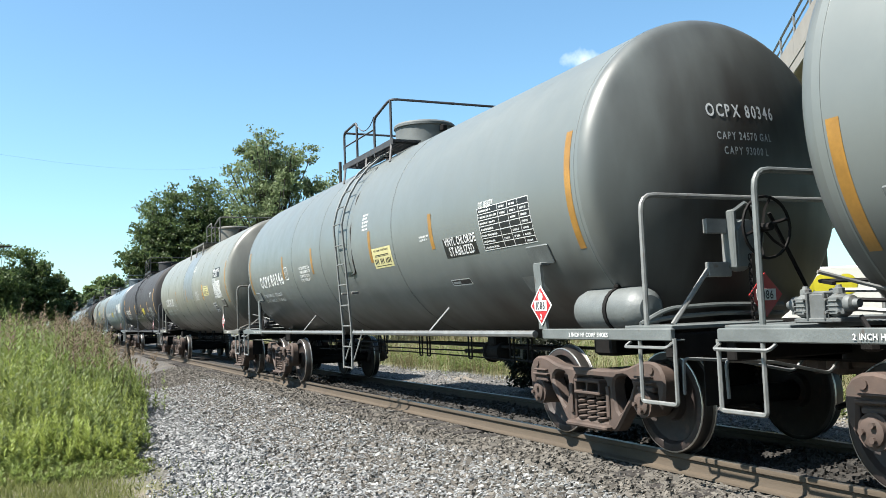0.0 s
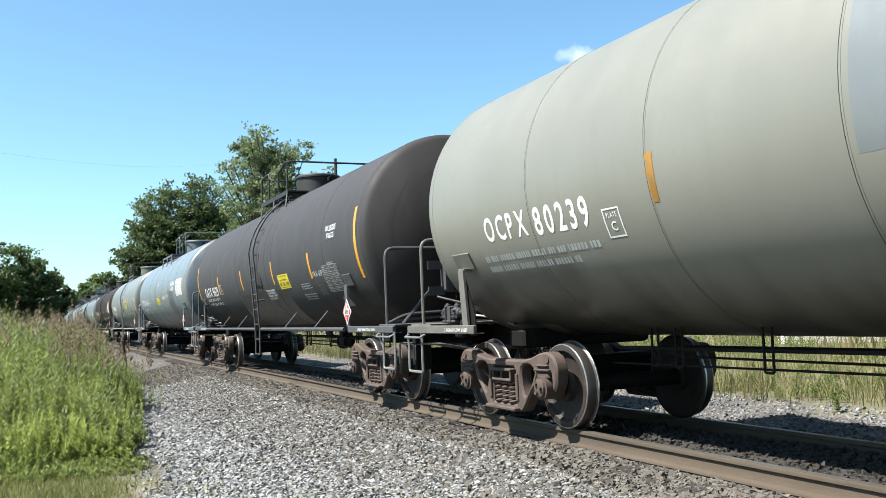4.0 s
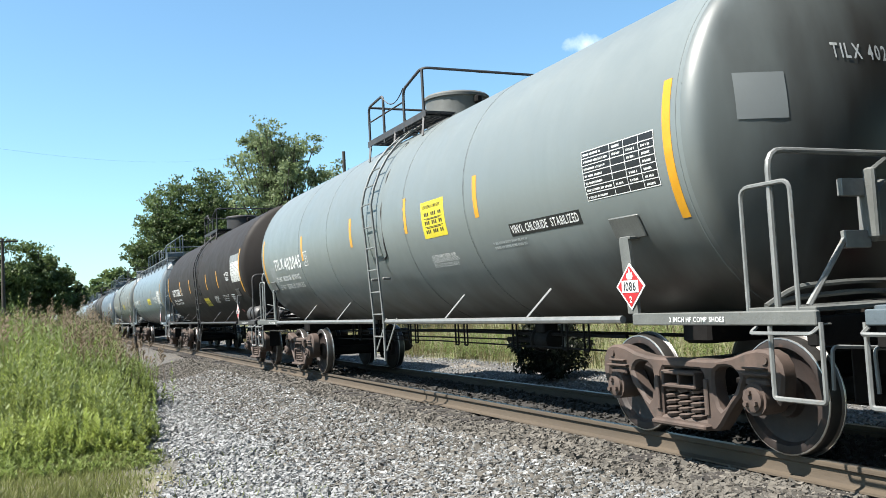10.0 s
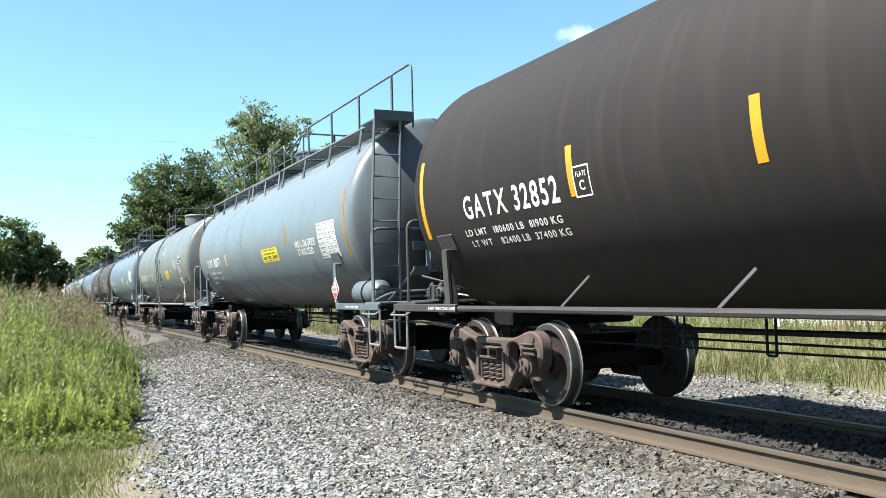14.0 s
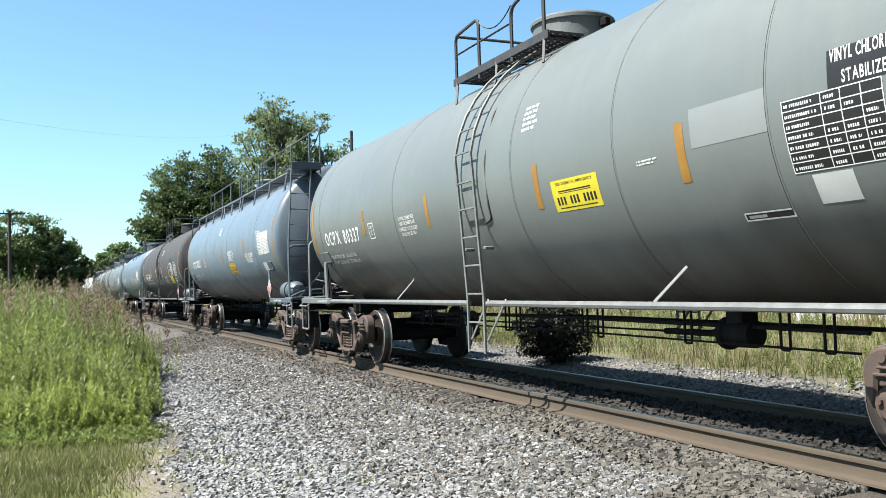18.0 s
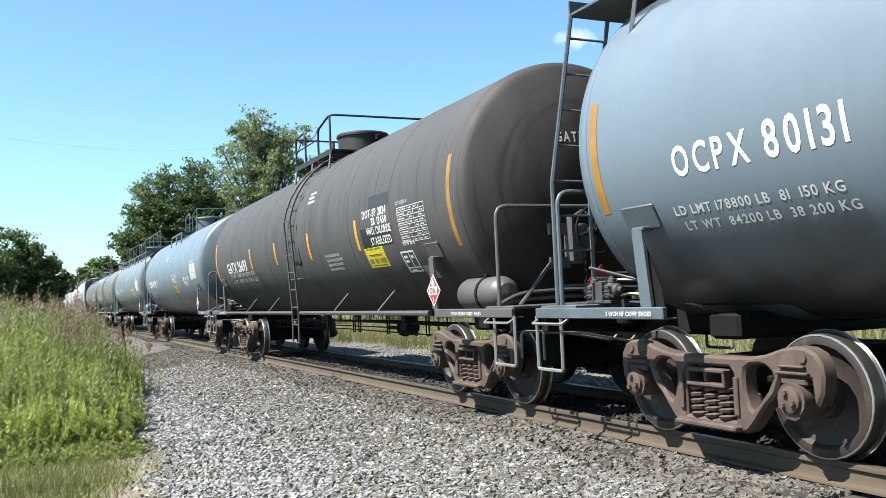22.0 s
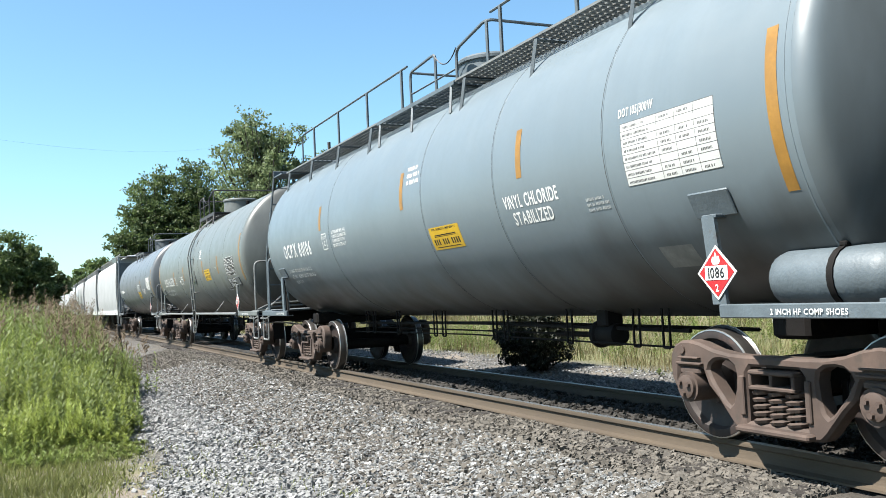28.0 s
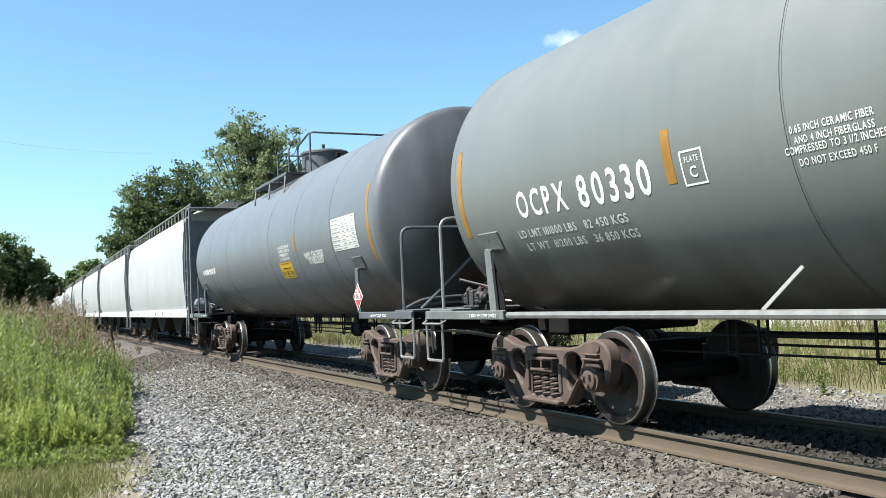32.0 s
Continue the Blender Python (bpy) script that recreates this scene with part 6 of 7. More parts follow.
text(c, "VINYL CHLORIDE", -5.11, 1.87, 0.099, 0.78, "w")
text(c, "STABILIZED", -5.21, 1.76, 0.098, 0.56, "w")
black_tag(c, -4.62, 1.69, 0.47, 0.07)
panel(c, -5.53, 1.44, 0.32, 0.23, "g")
strip(c, -6.94, 1.88, 1.12, "o")

c = tank_car(229.99, spring=6.05, kind="S", paint="steel", label="dull blue-grey tank car coupled ahead of white hoppers", half=6.85, deck=-0.15)
record_panel(c, -5.06, 2.10, 1.12, 0.52, 8, 4, "p", "i")
emergency_panel(c, -1.66, 1.80, 0.82, 0.32, "o")
text(c, "0.65 CERAMIC FIBER AND", -1.82, 2.357, 0.050, 0.73, "w")
text(c, "4 FIBERGLASS INSULATION", -1.82, 2.283, 0.050, 0.75, "w")
text(c, "COMPRESSED TO 3 1/2", -1.82, 2.209, 0.050, 0.66, "w")
text(c, "DO NOT EXCEED 450 F", -1.82, 2.135, 0.050, 0.66, "w")
text(c, "VINYL CHLORIDE", -3.41, 2.08, 0.111, 1.04, "w")
text(c, "STABILIZED", -3.57, 1.98, 0.102, 0.81, "w")
strip(c, -2.91, 2.26, 0.29, "o")
small_print(c, 1, 5.99, 2.07, 0.250, 2.08, "w")
strip(c, -6.68, 1.88, 1.12, "o")



# ---- covered hoppers at the tail ----
M_HOPWHITE = mat("white_hopper_paint", (0.268, 0.278, 0.284), 0.5, 0, 0.10, 0.5, streak=(0.19, 0.20, 0.205), fine=12)
M_HOPSILL = mat("clean_white_sill", (0.335, 0.338, 0.335), 0.5, 0, 0.08, 1.5, second=(0.16, 0.14, 0.12), second_at=0.68)
M_HOPGREY = mat("grey_hopper_end", (0.112, 0.123, 0.13), 0.6, 0, 0.15, 3, second=(0.0744, 0.0671, 0.0598), second_at=0.66)


def hopper_skin(h):
    """Side sheets that bulge outwards, and the roof."""
    prof = [(1.42, 1.22), (1.53, 1.55), (1.575, 2.2), (1.58, 2.9), (1.54, 3.6), (1.46, 4.02), (1.30, 4.18), (0.8, 4.32), (0.0, 4.38)]
    full = prof + [(-x, z) for x, z in reversed(prof[:-1])]
    k = len(full)
    return Build().add([(x, -h, z) for x, z in full] + [(x, h, z) for x, z in full],
                       [(i, i + 1, k + i + 1, k + i) for i in range(k - 1)] + [tuple(range(k)), tuple(range(2 * k - 1, k - 1, -1))])


def hopper_car(y, n):
    car = thing("hopper_car", "white covered hopper car with grey ends and roof walk", "hopper car", "white hoppers at the tail of the train")
    h = 7.55
    part("body", lambda: hopper_skin(h), M_HOPWHITE, car, key="hopskin")
    for s in (-1, 1):
        part("side_sill", lambda: Build().bevel_box((s * 1.50, 0, 1.16), (0.10, 2 * h + 0.5, 0.26), 0.015), M_HOPSILL, car, key=f"hs{s}")
        for i in range(8):
            part("sill_hole", lambda: Build().lathe([(-0.004, 0.001), (-0.004, 0.045), (0.004, 0.045), (0.004, 0.001)], "x", 10, (s * 1.552, 0, 1.15), caps=False), M_DARK, car, key=f"hsh{s}", at=pose(0, -6.6 + 13.2 * i / 7, 0))
        part("roof_rail", lambda: Build().tube([(s * 1.28, -h, 4.52), (s * 1.28, h, 4.52)], 0.024, 5), M_GALV, car, key=f"hrr{s}")
        for i in range(21):
            part("rail_stanchion", lambda: Build().tube([(s * 1.28, 0, 4.16), (s * 1.28, 0, 4.52)], 0.02, 4), M_GALV, car, key=f"hst{s}", at=pose(0, -h + 0.2 + (2 * h - 0.4) * i / 20, 0))
        for e in (-1, 1):
            lad = part("corner_ladder", lambda: Build().tube([(s * 1.52, e * (h + 0.12), 0.55), (s * 1.52, e * (h + 0.12), 4.3)], 0.02, 5).tube([(s * 1.52, e * (h + 0.5), 0.55), (s * 1.52, e * (h + 0.5), 4.3)], 0.02, 5), M_GALV, car, key=f"hl{s}{e}")
            for i in range(10):
                part("rung", lambda: Build().tube([(0, 0.12, 0), (0, 0.5, 0)], 0.012, 4), M_GALV, lad, key="hrung", at=pose(s * 1.52, 0 if e > 0 else -(2 * h + 1.24) + 2 * h + 0.62 - h, 0.6 + 0.37 * i) if e < 0 else pose(s * 1.52, h, 0.6 + 0.37 * i))
    part("roof_walk", lambda: grating(-0.3, 0.3, -h - 0.3, h + 0.3, 4.56, 0.2), M_GALV, car, "open roof walkway", key="hrw")
    for i in range(6):
        part("roof_hatch", lambda: Build().bevel_box((-0.62, 0, 4.40), (0.5, 1.8, 0.10), 0.03), M_HOPWHITE, car, key="hhatch", at=pose(0, -h + 1.3 + 2.55 * i - 0.1, 0))
    for e in (-1, 1):
        part("end_sheet", lambda: Build().add([(-1.4, e * h, 4.0), (1.4, e * h, 4.0), (1.4, e * (h - 1.9), 1.5), (-1.4, e * (h - 1.9), 1.5), (-1.4, e * (h + 0.03), 4.0), (1.4, e * (h + 0.03), 4.0), (1.4, e * (h + 0.03), 1.25), (-1.4, e * (h + 0.03), 1.25)],
                                             [(0, 1, 2, 3), (4, 5, 6, 7)]), M_HOPGREY, car, key=f"hes{e}")
        for x in (-1.42, 1.42):
            part("end_post", lambda: Build().bevel_box((x, e * (h + 0.55), 2.7), (0.08, 0.08, 3.3), 0.01), M_HOPGREY, car, key=f"hep{e}{x}")
        part("end_roof", lambda: Build().bevel_box((0, e * (h + 0.3), 4.33), (2.9, 0.62, 0.05), 0.01), M_HOPGREY, car, key=f"her{e}")
        part("end_platform", lambda: Build().bevel_box((0, e * (h + 0.35), 1.08), (2.9, 0.75, 0.14), 0.015), M_HOPGREY, car, key=f"hpf{e}")
        part("coupler", lambda: Build().bevel_box((0, e * (h + 0.9), 0.84), (0.2, 0.7, 0.2), 0.03), M_RUST, car, key=f"hc{e}")
    part("air_reservoir", lambda: Build().lathe([(-0.35, 0.01), (-0.3, 0.2), (0.3, 0.2), (0.35, 0.01)], "y", 14, (-1.1, -h - 0.32, 1.42), caps=False), M_HOPGREY, car, key="hres")
    for i in (-1, 0, 1):
        part("outlet", lambda: Build().prism([(-1.9, 1.3), (-0.35, 0.5), (0.35, 0.5), (1.9, 1.3)], -1.2, 1.2), M_DARK, car, key="hout", at=pose(0, i * 3.9, 0))
    own = []
    for e in (-1, 1):
        add_truck(car, e * 6.5, own)
    CARS.append((car, y))
    SPINS.extend(own)


TAIL = 229.99 + 8.18
for n in range(9):
    hopper_car(TAIL + 8.55 + 17.02 * n, n)


# ---- growth ----
def blades(name, n, place, height, width, material, label, lean=0.35, seed=1, bend=0.5, segs=3, category="plants"):
    """Many narrow bent leaves as one mesh: place(rng) gives x, y."""
    rng = np.random.default_rng(seed)
    xy = place(rng, n)
    n = len(xy)
    hh = rng.uniform(*height, n)
    ww = rng.uniform(*width, n)
    az, dr = rng.uniform(0, 2 * np.pi, n), rng.uniform(0, 2 * np.pi, n)
    ln_ = rng.uniform(0.1, 1.0, n) * lean
    z0 = np.array([ground_z(x, y) for x, y in xy])
    vs = np.zeros((n, 2 * segs + 1, 3))
    for k in range(segs + 1):
        t = k / segs
        off = ln_ * hh * (t ** 1.6) * (1 + bend * t)
        cx, cy = xy[:, 0] + np.cos(dr) * off, xy[:, 1] + np.sin(dr) * off
        cz = z0 + hh * (t - 0.25 * bend * ln_ * t * t) - 0.03
        w = ww * (1 - t) ** 0.7 * (0.6 + 0.4 * min(1, 3 * t))
        if k < segs:
            for j, s in enumerate((-1, 1)):
                vs[:, 2 * k + j] = np.stack([cx + s * w * np.cos(az), cy + s * w * np.sin(az), cz], -1)
        else:
            vs[:, 2 * segs] = np.stack([cx, cy, cz], -1)
    m = 2 * segs + 1
    fs = []
    for i in range(n):
        o = i * m
        for k in range(segs - 1):
            fs.append((o + 2 * k, o + 2 * k + 1, o + 2 * k + 3, o + 2 * k + 2))
        fs.append((o + 2 * segs - 2, o + 2 * segs - 1, o + 2 * segs))
    b = Build()
    b.v, b.f = vs.reshape(-1, 3).tolist(), fs
    return solid(name, b, material, label, category, kind="stuff", sharp=180)


M_GREEN = leaf_mat("fresh_green_blades", (0.128, 0.168, 0.041), 0.5, 0.45)
M_OLIVE = leaf_mat("olive_blades", (0.105, 0.135, 0.039), 0.5, 0.4)
M_STRAW = leaf_mat("dry_straw", (0.118, 0.1, 0.0494), 0.4)
M_PLUME = leaf_mat("brown_seed_heads", (0.11, 0.0798, 0.0502), 0.4, 0.25)
M_TURF = leaf_mat("mown_grass", (0.165, 0.182, 0.058), 0.5, 0.4)


def edge_x(y):
    return np.interp(y, [9, 11.5, 14, 20, 28, 60], [0.15, 0.75, 1.02, 1.55, 2.1, 3.1])


def bank(y0, y1, near=0.0, far=7.0, power=1.0, spot=0):
    """Places on the weed bank, thinning out irregularly at its edge; spot: kinds that grow in patches of their own."""
    def f(rng, n):
        if spot:
            p = plain(rng, 5 * n)
            k = np.array([noise.noise(Vector((x * 0.8, y * 0.5, 9.0 * spot))) + 0.4 * noise.noise(Vector((x * 2.5, y * 2.0, 3.0 * spot))) for x, y in p])
            return p[np.argsort(-(k + rng.normal(0, 0.25, len(k))))[:2 * n]][rng.permutation(2 * n)[:n]]
        return plain(rng, n)

    def plain(rng, n):
        y = y0 + (y1 - y0) * rng.random(n) ** power
        rag = np.array([0.35 * noise.noise(Vector((0.3, v * 1.3, 0.0))) + 0.15 * noise.noise(Vector((0.7, v * 5.0, 0.0))) for v in y])
        x = edge_x(y) + rag - near - rng.random(n) ** 1.3 * np.minimum(far, 1.2 + 0.12 * y)
        return np.stack([x, y], -1)
    return f


def clumped(fn, radius, each):
    def f(rng, n):
        c = fn(rng, max(1, n // each))
        p = np.repeat(c, each, 0)
        return p + rng.normal(0, radius, p.shape)
    return f


def leafy(name, n, place, height, leaves, size, material, label, seed, droop=0.35):
    """Bushy upright weeds: each stem carries many short narrow leaves all the way up."""
    rng = np.random.default_rng(seed)
    xy = place(rng, n)
    n = len(xy)
    z0 = np.array([ground_z(x, y) for x, y in xy])
    h = rng.uniform(*height, n) * (0.82 + np.array([0.45 * noise.noise(Vector((x * 0.8, y * 0.6, 5.0))) + 0.25 * noise.noise(Vector((x * 2.2, y * 1.7, 8.0))) for x, y in xy]))
    inward = np.where(xy[:, 0] > 8, 1.0, np.clip((edge_x(xy[:, 1]) - xy[:, 0] + 0.25) / 1.3, 0, 1))
    h *= (0.42 + 0.58 * inward) * np.clip((xy[:, 1] - 9.6) / 6.5, 0.4, 1.0)
    lean = rng.normal(0, 0.13, (n, 2))
    t = (np.arange(leaves)[None] + rng.random((n, leaves))) / leaves * 0.9 + 0.1
    a = rng.uniform(0, 6.28, (n, leaves))
    up = 0.35 + 0.9 * t - droop * rng.random((n, leaves))
    l = rng.uniform(*size, (n, leaves)) * (1.15 - 0.65 * t)
    base = np.stack([xy[:, 0, None] + lean[:, 0, None] * h[:, None] * t ** 1.5, xy[:, 1, None] + lean[:, 1, None] * h[:, None] * t ** 1.5, z0[:, None] + h[:, None] * t], -1)
    d = np.stack([np.cos(a), np.sin(a), up], -1)
    d /= np.linalg.norm(d, axis=-1)[..., None]
    s = np.stack([-np.sin(a), np.cos(a), 0 * a], -1)
    w = l[..., None] * 0.14
    q = np.stack([base, base + d * l[..., None] * 0.45 + s * w, base + d * l[..., None], base + d * l[..., None] * 0.45 - s * w], 2).reshape(-1, 3)
    b = Build()
    b.v = q.tolist()
    b.f = (4 * np.arange(n * leaves)[:, None] + np.arange(4)[None]).tolist()
    o = len(b.v)
    for i in range(n):
        x, y = xy[i]
        b.v += [(x - 0.004, y, z0[i] - 0.02), (x + 0.004, y, z0[i] - 0.02), (x + lean[i, 0] * h[i], y + lean[i, 1] * h[i], z0[i] + h[i])]
    b.f += [(o + 3 * i, o + 3 * i + 1, o + 3 * i + 2) for i in range(n)]
    return solid(name, b, material, label, "plants", kind="stuff", sharp=180)


M_YOUNG = leaf_mat("yellow_green_leaves", (0.175, 0.215, 0.048), 0.55, 0.45)
leafy("green_weeds", 2300, clumped(bank(12.2, 22, 0.0, spot=1), 0.16, 6), (0.8, 1.6), 62, (0.06, 0.13), M_YOUNG, "bushy fresh yellow-green weeds on the bank", 1)
leafy("low_green_weeds", 1300, clumped(bank(11.4, 16, -0.1), 0.2, 6), (0.2, 0.7), 40, (0.05, 0.10), M_GREEN, "low leafy weeds at the edge of the gravel", 21)
leafy("tall_green_weeds", 1700, clumped(bank(15.5, 34, 0.2, spot=2), 0.25, 6), (1.25, 2.1), 56, (0.10, 0.20), M_GREEN, "tall green reeds behind the nearer weeds", 2)
leafy("olive_weeds", 1500, clumped(bank(13, 48, 0.0, spot=3), 0.3, 5), (1.05, 2.15), 48, (0.09, 0.18), M_OLIVE, "olive weeds going to seed", 3)
leafy("brown_reeds", 500, clumped(lambda rng, n: np.stack([edge_x(y := rng.uniform(19, 28, n)) - 0.05 - rng.random(n) ** 1.5 * 1.3, y], -1), 0.15, 5), (1.2, 2.1), 44, (0.07, 0.15), M_PLUME, "dense brown reeds round the stake at the ballast edge", 31)
leafy("brown_weeds", 330, clumped(bank(15, 40, -0.1, 3.0, spot=4), 0.25, 5), (0.6, 1.4), 44, (0.06, 0.13), M_PLUME, "brown dry weeds among the green and along the ballast", 8)
blades("dry_stalks", 500, clumped(bank(14.5, 45, 0.0), 0.2, 8), (0.7, 1.6), (0.004, 0.009), M_PLUME, "brown dry stalks among the weeds", 0.25, 4)
blades("far_weeds", 9000, clumped(bank(45, 110, 0.0, 12), 0.4, 12), (0.9, 2.0), (0.02, 0.05), M_OLIVE, "weeds farther along the line", 0.3, 5)
blades("mown_grass", 26000, clumped(bank(6.5, 13.0, -0.1, 5.0), 0.25, 16), (0.04, 0.16), (0.004, 0.009), M_TURF, "short mown grass at the foot of the bank", 0.6, 6)
blades("stray_grass", 900, clumped(lambda rng, n: np.stack([rng.uniform(0.3, 2.6, n), rng.uniform(6.5, 12, n)], -1), 0.10, 14), (0.03, 0.13), (0.004, 0.008), M_TURF, "stray grass tufts in the gravel", 0.7, 7)


def seed_heads():
    """Feathery brown plumes over the reeds."""
    rng = np.random.default_rng(9)
    xy = clumped(bank(17, 46, 0.0), 0.5, 3)(rng, 400)
    b = Build()
    for x, y in xy:
        h = rng.uniform(1.4, 2.3) * min(1.0, 0.55 + 0.5 * max(0.0, edge_x(y) - x))
        z = ground_z(x, y)
        dx, dy = rng.normal(0, 0.12, 2)
        b.tube([(x, y, z), (x + dx * 0.6, y + dy * 0.6, z + h * 0.7), (x + dx, y + dy, z + h)], 0.004, 3)
        for k in range(20):
            t = k / 20
            px, py, pz = x + dx * (0.85 + 0.3 * t), y + dy * (0.85 + 0.3 * t), z + h * (0.84 + 0.22 * t)
            l = 0.11 * (1 - 0.6 * t)
            a = rng.uniform(0, 6.28)
            ex, ey = math.cos(a) * l, math.sin(a) * l
            b.add([(px, py, pz), (px + ex + 0.011, py + ey, pz + l * 0.7), (px + ex - 0.011, py + ey + 0.01, pz + l * 0.7 + 0.01)], [(0, 1, 2)])
    return solid("seed_heads", b, M_PLUME, "feathery brown seed heads of the reeds", "plants", kind="stuff", sharp=180)


seed_heads()


def field(rng, n):
    y = rng.uniform(4, 70, n)
    x = 11.0 + 0.3 * np.sin(y * 0.9) + rng.random(n) ** 1.8 * 22
    return np.stack([x, y], -1)


blades("dry_field_grass", 30000, clumped(field, 0.22, 20), (0.2, 0.6), (0.003, 0.008), M_STRAW, "dry straw-coloured grass in the field", 0.4, 11)
blades("green_field_grass", 16000, clumped(field, 0.3, 14), (0.2, 0.6), (0.004, 0.010), leaf_mat("field_green", (0.0722, 0.0851, 0.0274), 0.45), "green grass in the field", 0.4, 12)
leafy("field_weeds", 1100, clumped(lambda rng, n: np.stack([11.0 + rng.random(n) ** 1.2 * 12, rng.uniform(6, 34, n)], -1), 0.35, 6), (0.35, 0.95), 40, (0.06, 0.14), M_OLIVE, "brownish-green weeds scattered in the field", 14)
blades("far_field", 9000, clumped(lambda rng, n: np.stack([rng.uniform(20, 70, n), rng.uniform(10, 150, n)], -1), 0.8, 14), (0.4, 0.9), (0.03, 0.07), M_STRAW, "pale grass across the far field", 0.4, 13)


# ---- trees ----
M_BARK = mat("bark", (0.0372, 0.0316, 0.0259), 0.9, 0, 0.3, 6, 0.6, 20)
M_LEAF = {"oak": leaf_mat("oak_leaves", (0.078, 0.112, 0.040), 0.5, 0.45), "light": leaf_mat("poplar_leaves", (0.122, 0.158, 0.074), 0.45, 0.5), "deep": leaf_mat("dark_leaves", (0.068, 0.100, 0.032), 0.5, 0.45), "bush": leaf_mat("bush_leaves", (0.0158, 0.0203, 0.0102), 0.45)}


def tree(x, y, h, spread, leaf, label, seed, leaves=6000, size=0.32, low=0.2, clumps=40, fill=0.24, group="trees along the line"):
    """Tapered trunk, limbs out to the clumps, and small leaves round them, with gaps between."""
    rng = random.Random(seed)
    t = thing("tree", label, "tree", group, at=(x, y, ground_z(x, y) - 0.1))
    zc, hz = h * (1 + low) / 2, h * (1 - low) / 2
    centres = []
    for i in range(clumps):
        d = Vector((rng.gauss(0, 1), rng.gauss(0, 1), rng.gauss(0.15, 1))).normalized()
        k = rng.uniform(0.35, 0.92) if rng.random() < 0.75 else rng.uniform(0.0, 0.5)
        wide = 1.0 - 0.15 * max(0.0, d.z) - 0.2 * max(0.0, -d.z)
        centres.append(Vector((d.x * k * spread * wide, d.y * k * spread * wide, zc + d.z * k * hz)))
    wood = Build()
    top = Vector((rng.gauss(0, 0.2), rng.gauss(0, 0.2), h * 0.78))
    r0 = h * 0.022
    spine = [Vector((0, 0, -0.2)), Vector((rng.gauss(0, 0.1), rng.gauss(0, 0.1), h * 0.25)), Vector((rng.gauss(0, 0.25), rng.gauss(0, 0.25), h * 0.5)), top]
    for a, c, r1 in zip(spine, spine[1:], (1.0, 0.75, 0.45)):
        wood.tube([a, (a + c) / 2, c], r0 * r1, 7)
    for c in centres:
        f = max(0.12, min(0.9, (c.z / h) * 0.75 - 0.1))
        k = f * 3
        i = min(2, int(k))
        p = spine[i].lerp(spine[i + 1], k - i)
        q = p.lerp(c, 0.5) + Vector((rng.gauss(0, 0.2), rng.gauss(0, 0.2), -0.25))
        wood.tube([p, q], r0 * 0.20, 4).tube([q, c], r0 * 0.10, 4)
    part("trunk", wood, M_BARK, t)
    nr = np.random.default_rng(seed)
    sprays = clumps * 9
    g = nr.normal(0, 1, (sprays, 3))
    g *= (nr.random(sprays) ** 0.4 / np.linalg.norm(g, axis=1))[:, None]
    tuft = np.repeat(np.array(centres), 9, 0) + g * spread * fill * np.array([1.25, 1.25, 0.9])
    c = tuft[np.minimum(nr.integers(0, sprays, leaves), nr.integers(0, sprays, leaves) + sprays // 3)]
    g = nr.normal(0, 1, c.shape)
    g *= (nr.random(leaves) ** 0.45 / np.linalg.norm(g, axis=1))[:, None]
    p = c + g * spread * fill * 0.5 * np.array([1, 1, 0.6]) * nr.uniform(0.7, 1.5, (leaves, 1))
    a = nr.normal(0, 1, (leaves, 3))
    a /= np.linalg.norm(a, axis=1)[:, None]
    s = np.cross(a, nr.normal(0, 1, (leaves, 3)))
    s /= np.linalg.norm(s, axis=1)[:, None] + 1e-9
    l = (size * nr.uniform(0.6, 1.3, leaves))[:, None]
    quad = np.stack([p - a * l * 0.5, p + s * l * 0.34, p + a * l * 0.6, p - s * l * 0.34], 1).reshape(-1, 3)
    b = Build()
    b.v = quad.tolist()
    b.f = [(4 * i, 4 * i + 1, 4 * i + 2, 4 * i + 3) for i in range(leaves)]
    part("crown", b, M_LEAF[leaf], t)
    return t


tree(14.9, 60.5, 16.0, 4.3, "light", "tall open-crowned tree with gaps in its leaves", 21, 24000, 0.18, 0.36, 120, 0.17)
tree(19.4, 61.5, 13.4, 3.6, "light", "smaller light green tree beside the tall one", 22, 16000, 0.20, 0.12, 60, 0.25)
tree(22.5, 64.0, 11.2, 3.6, "oak", "rounded green tree in the row", 23, 6000, 0.28, 0.12)
tree(10.9, 104, 13.8, 3.1, "oak", "dense dark green tree beyond the line", 24, 15000, 0.29, 0.05, 100, 0.29)
tree(13.4, 106, 18.4, 4.8, "oak", "dense tall oak beyond the line", 25, 30000, 0.29, 0.05, 130, 0.28)
tree(17.9, 105, 20.0, 4.8, "oak", "broad dark green oak in the row", 26, 30000, 0.29, 0.06, 130, 0.28)
tree(21.8, 104, 16.2, 4.2, "oak", "green tree at the end of the row", 27, 9000, 0.30, 0.06)
tree(-3.7, 88, 9.8, 3.4, "deep", "dark rounded tree behind the weeds", 28, 15000, 0.26, 0.0, 90, 0.27)
tree(-0.9, 91, 10.4, 3.1, "deep", "dense dark tree behind the weeds", 29, 16000, 0.26, 0.0, 90, 0.27)
tree(1.4, 96, 7.9, 2.1, "oak", "lower bushy tree near the line", 30, 6000, 0.34, 0.0, 34, 0.3)
tree(-7.5, 92, 9.6, 3.6, "deep", "dark tree farther from the line", 31, 6000, 0.36, 0.0)
for i in range(7):
    tree(11.5 + 4.3 * i, 235 + 9 * (i % 3), 15.5 + 2.2 * (i % 2), 5.0, "oak", "distant dark tree in the wood", 40 + i, 3600, 0.9, 0.0, 36, 0.3, "distant wood beyond the line")
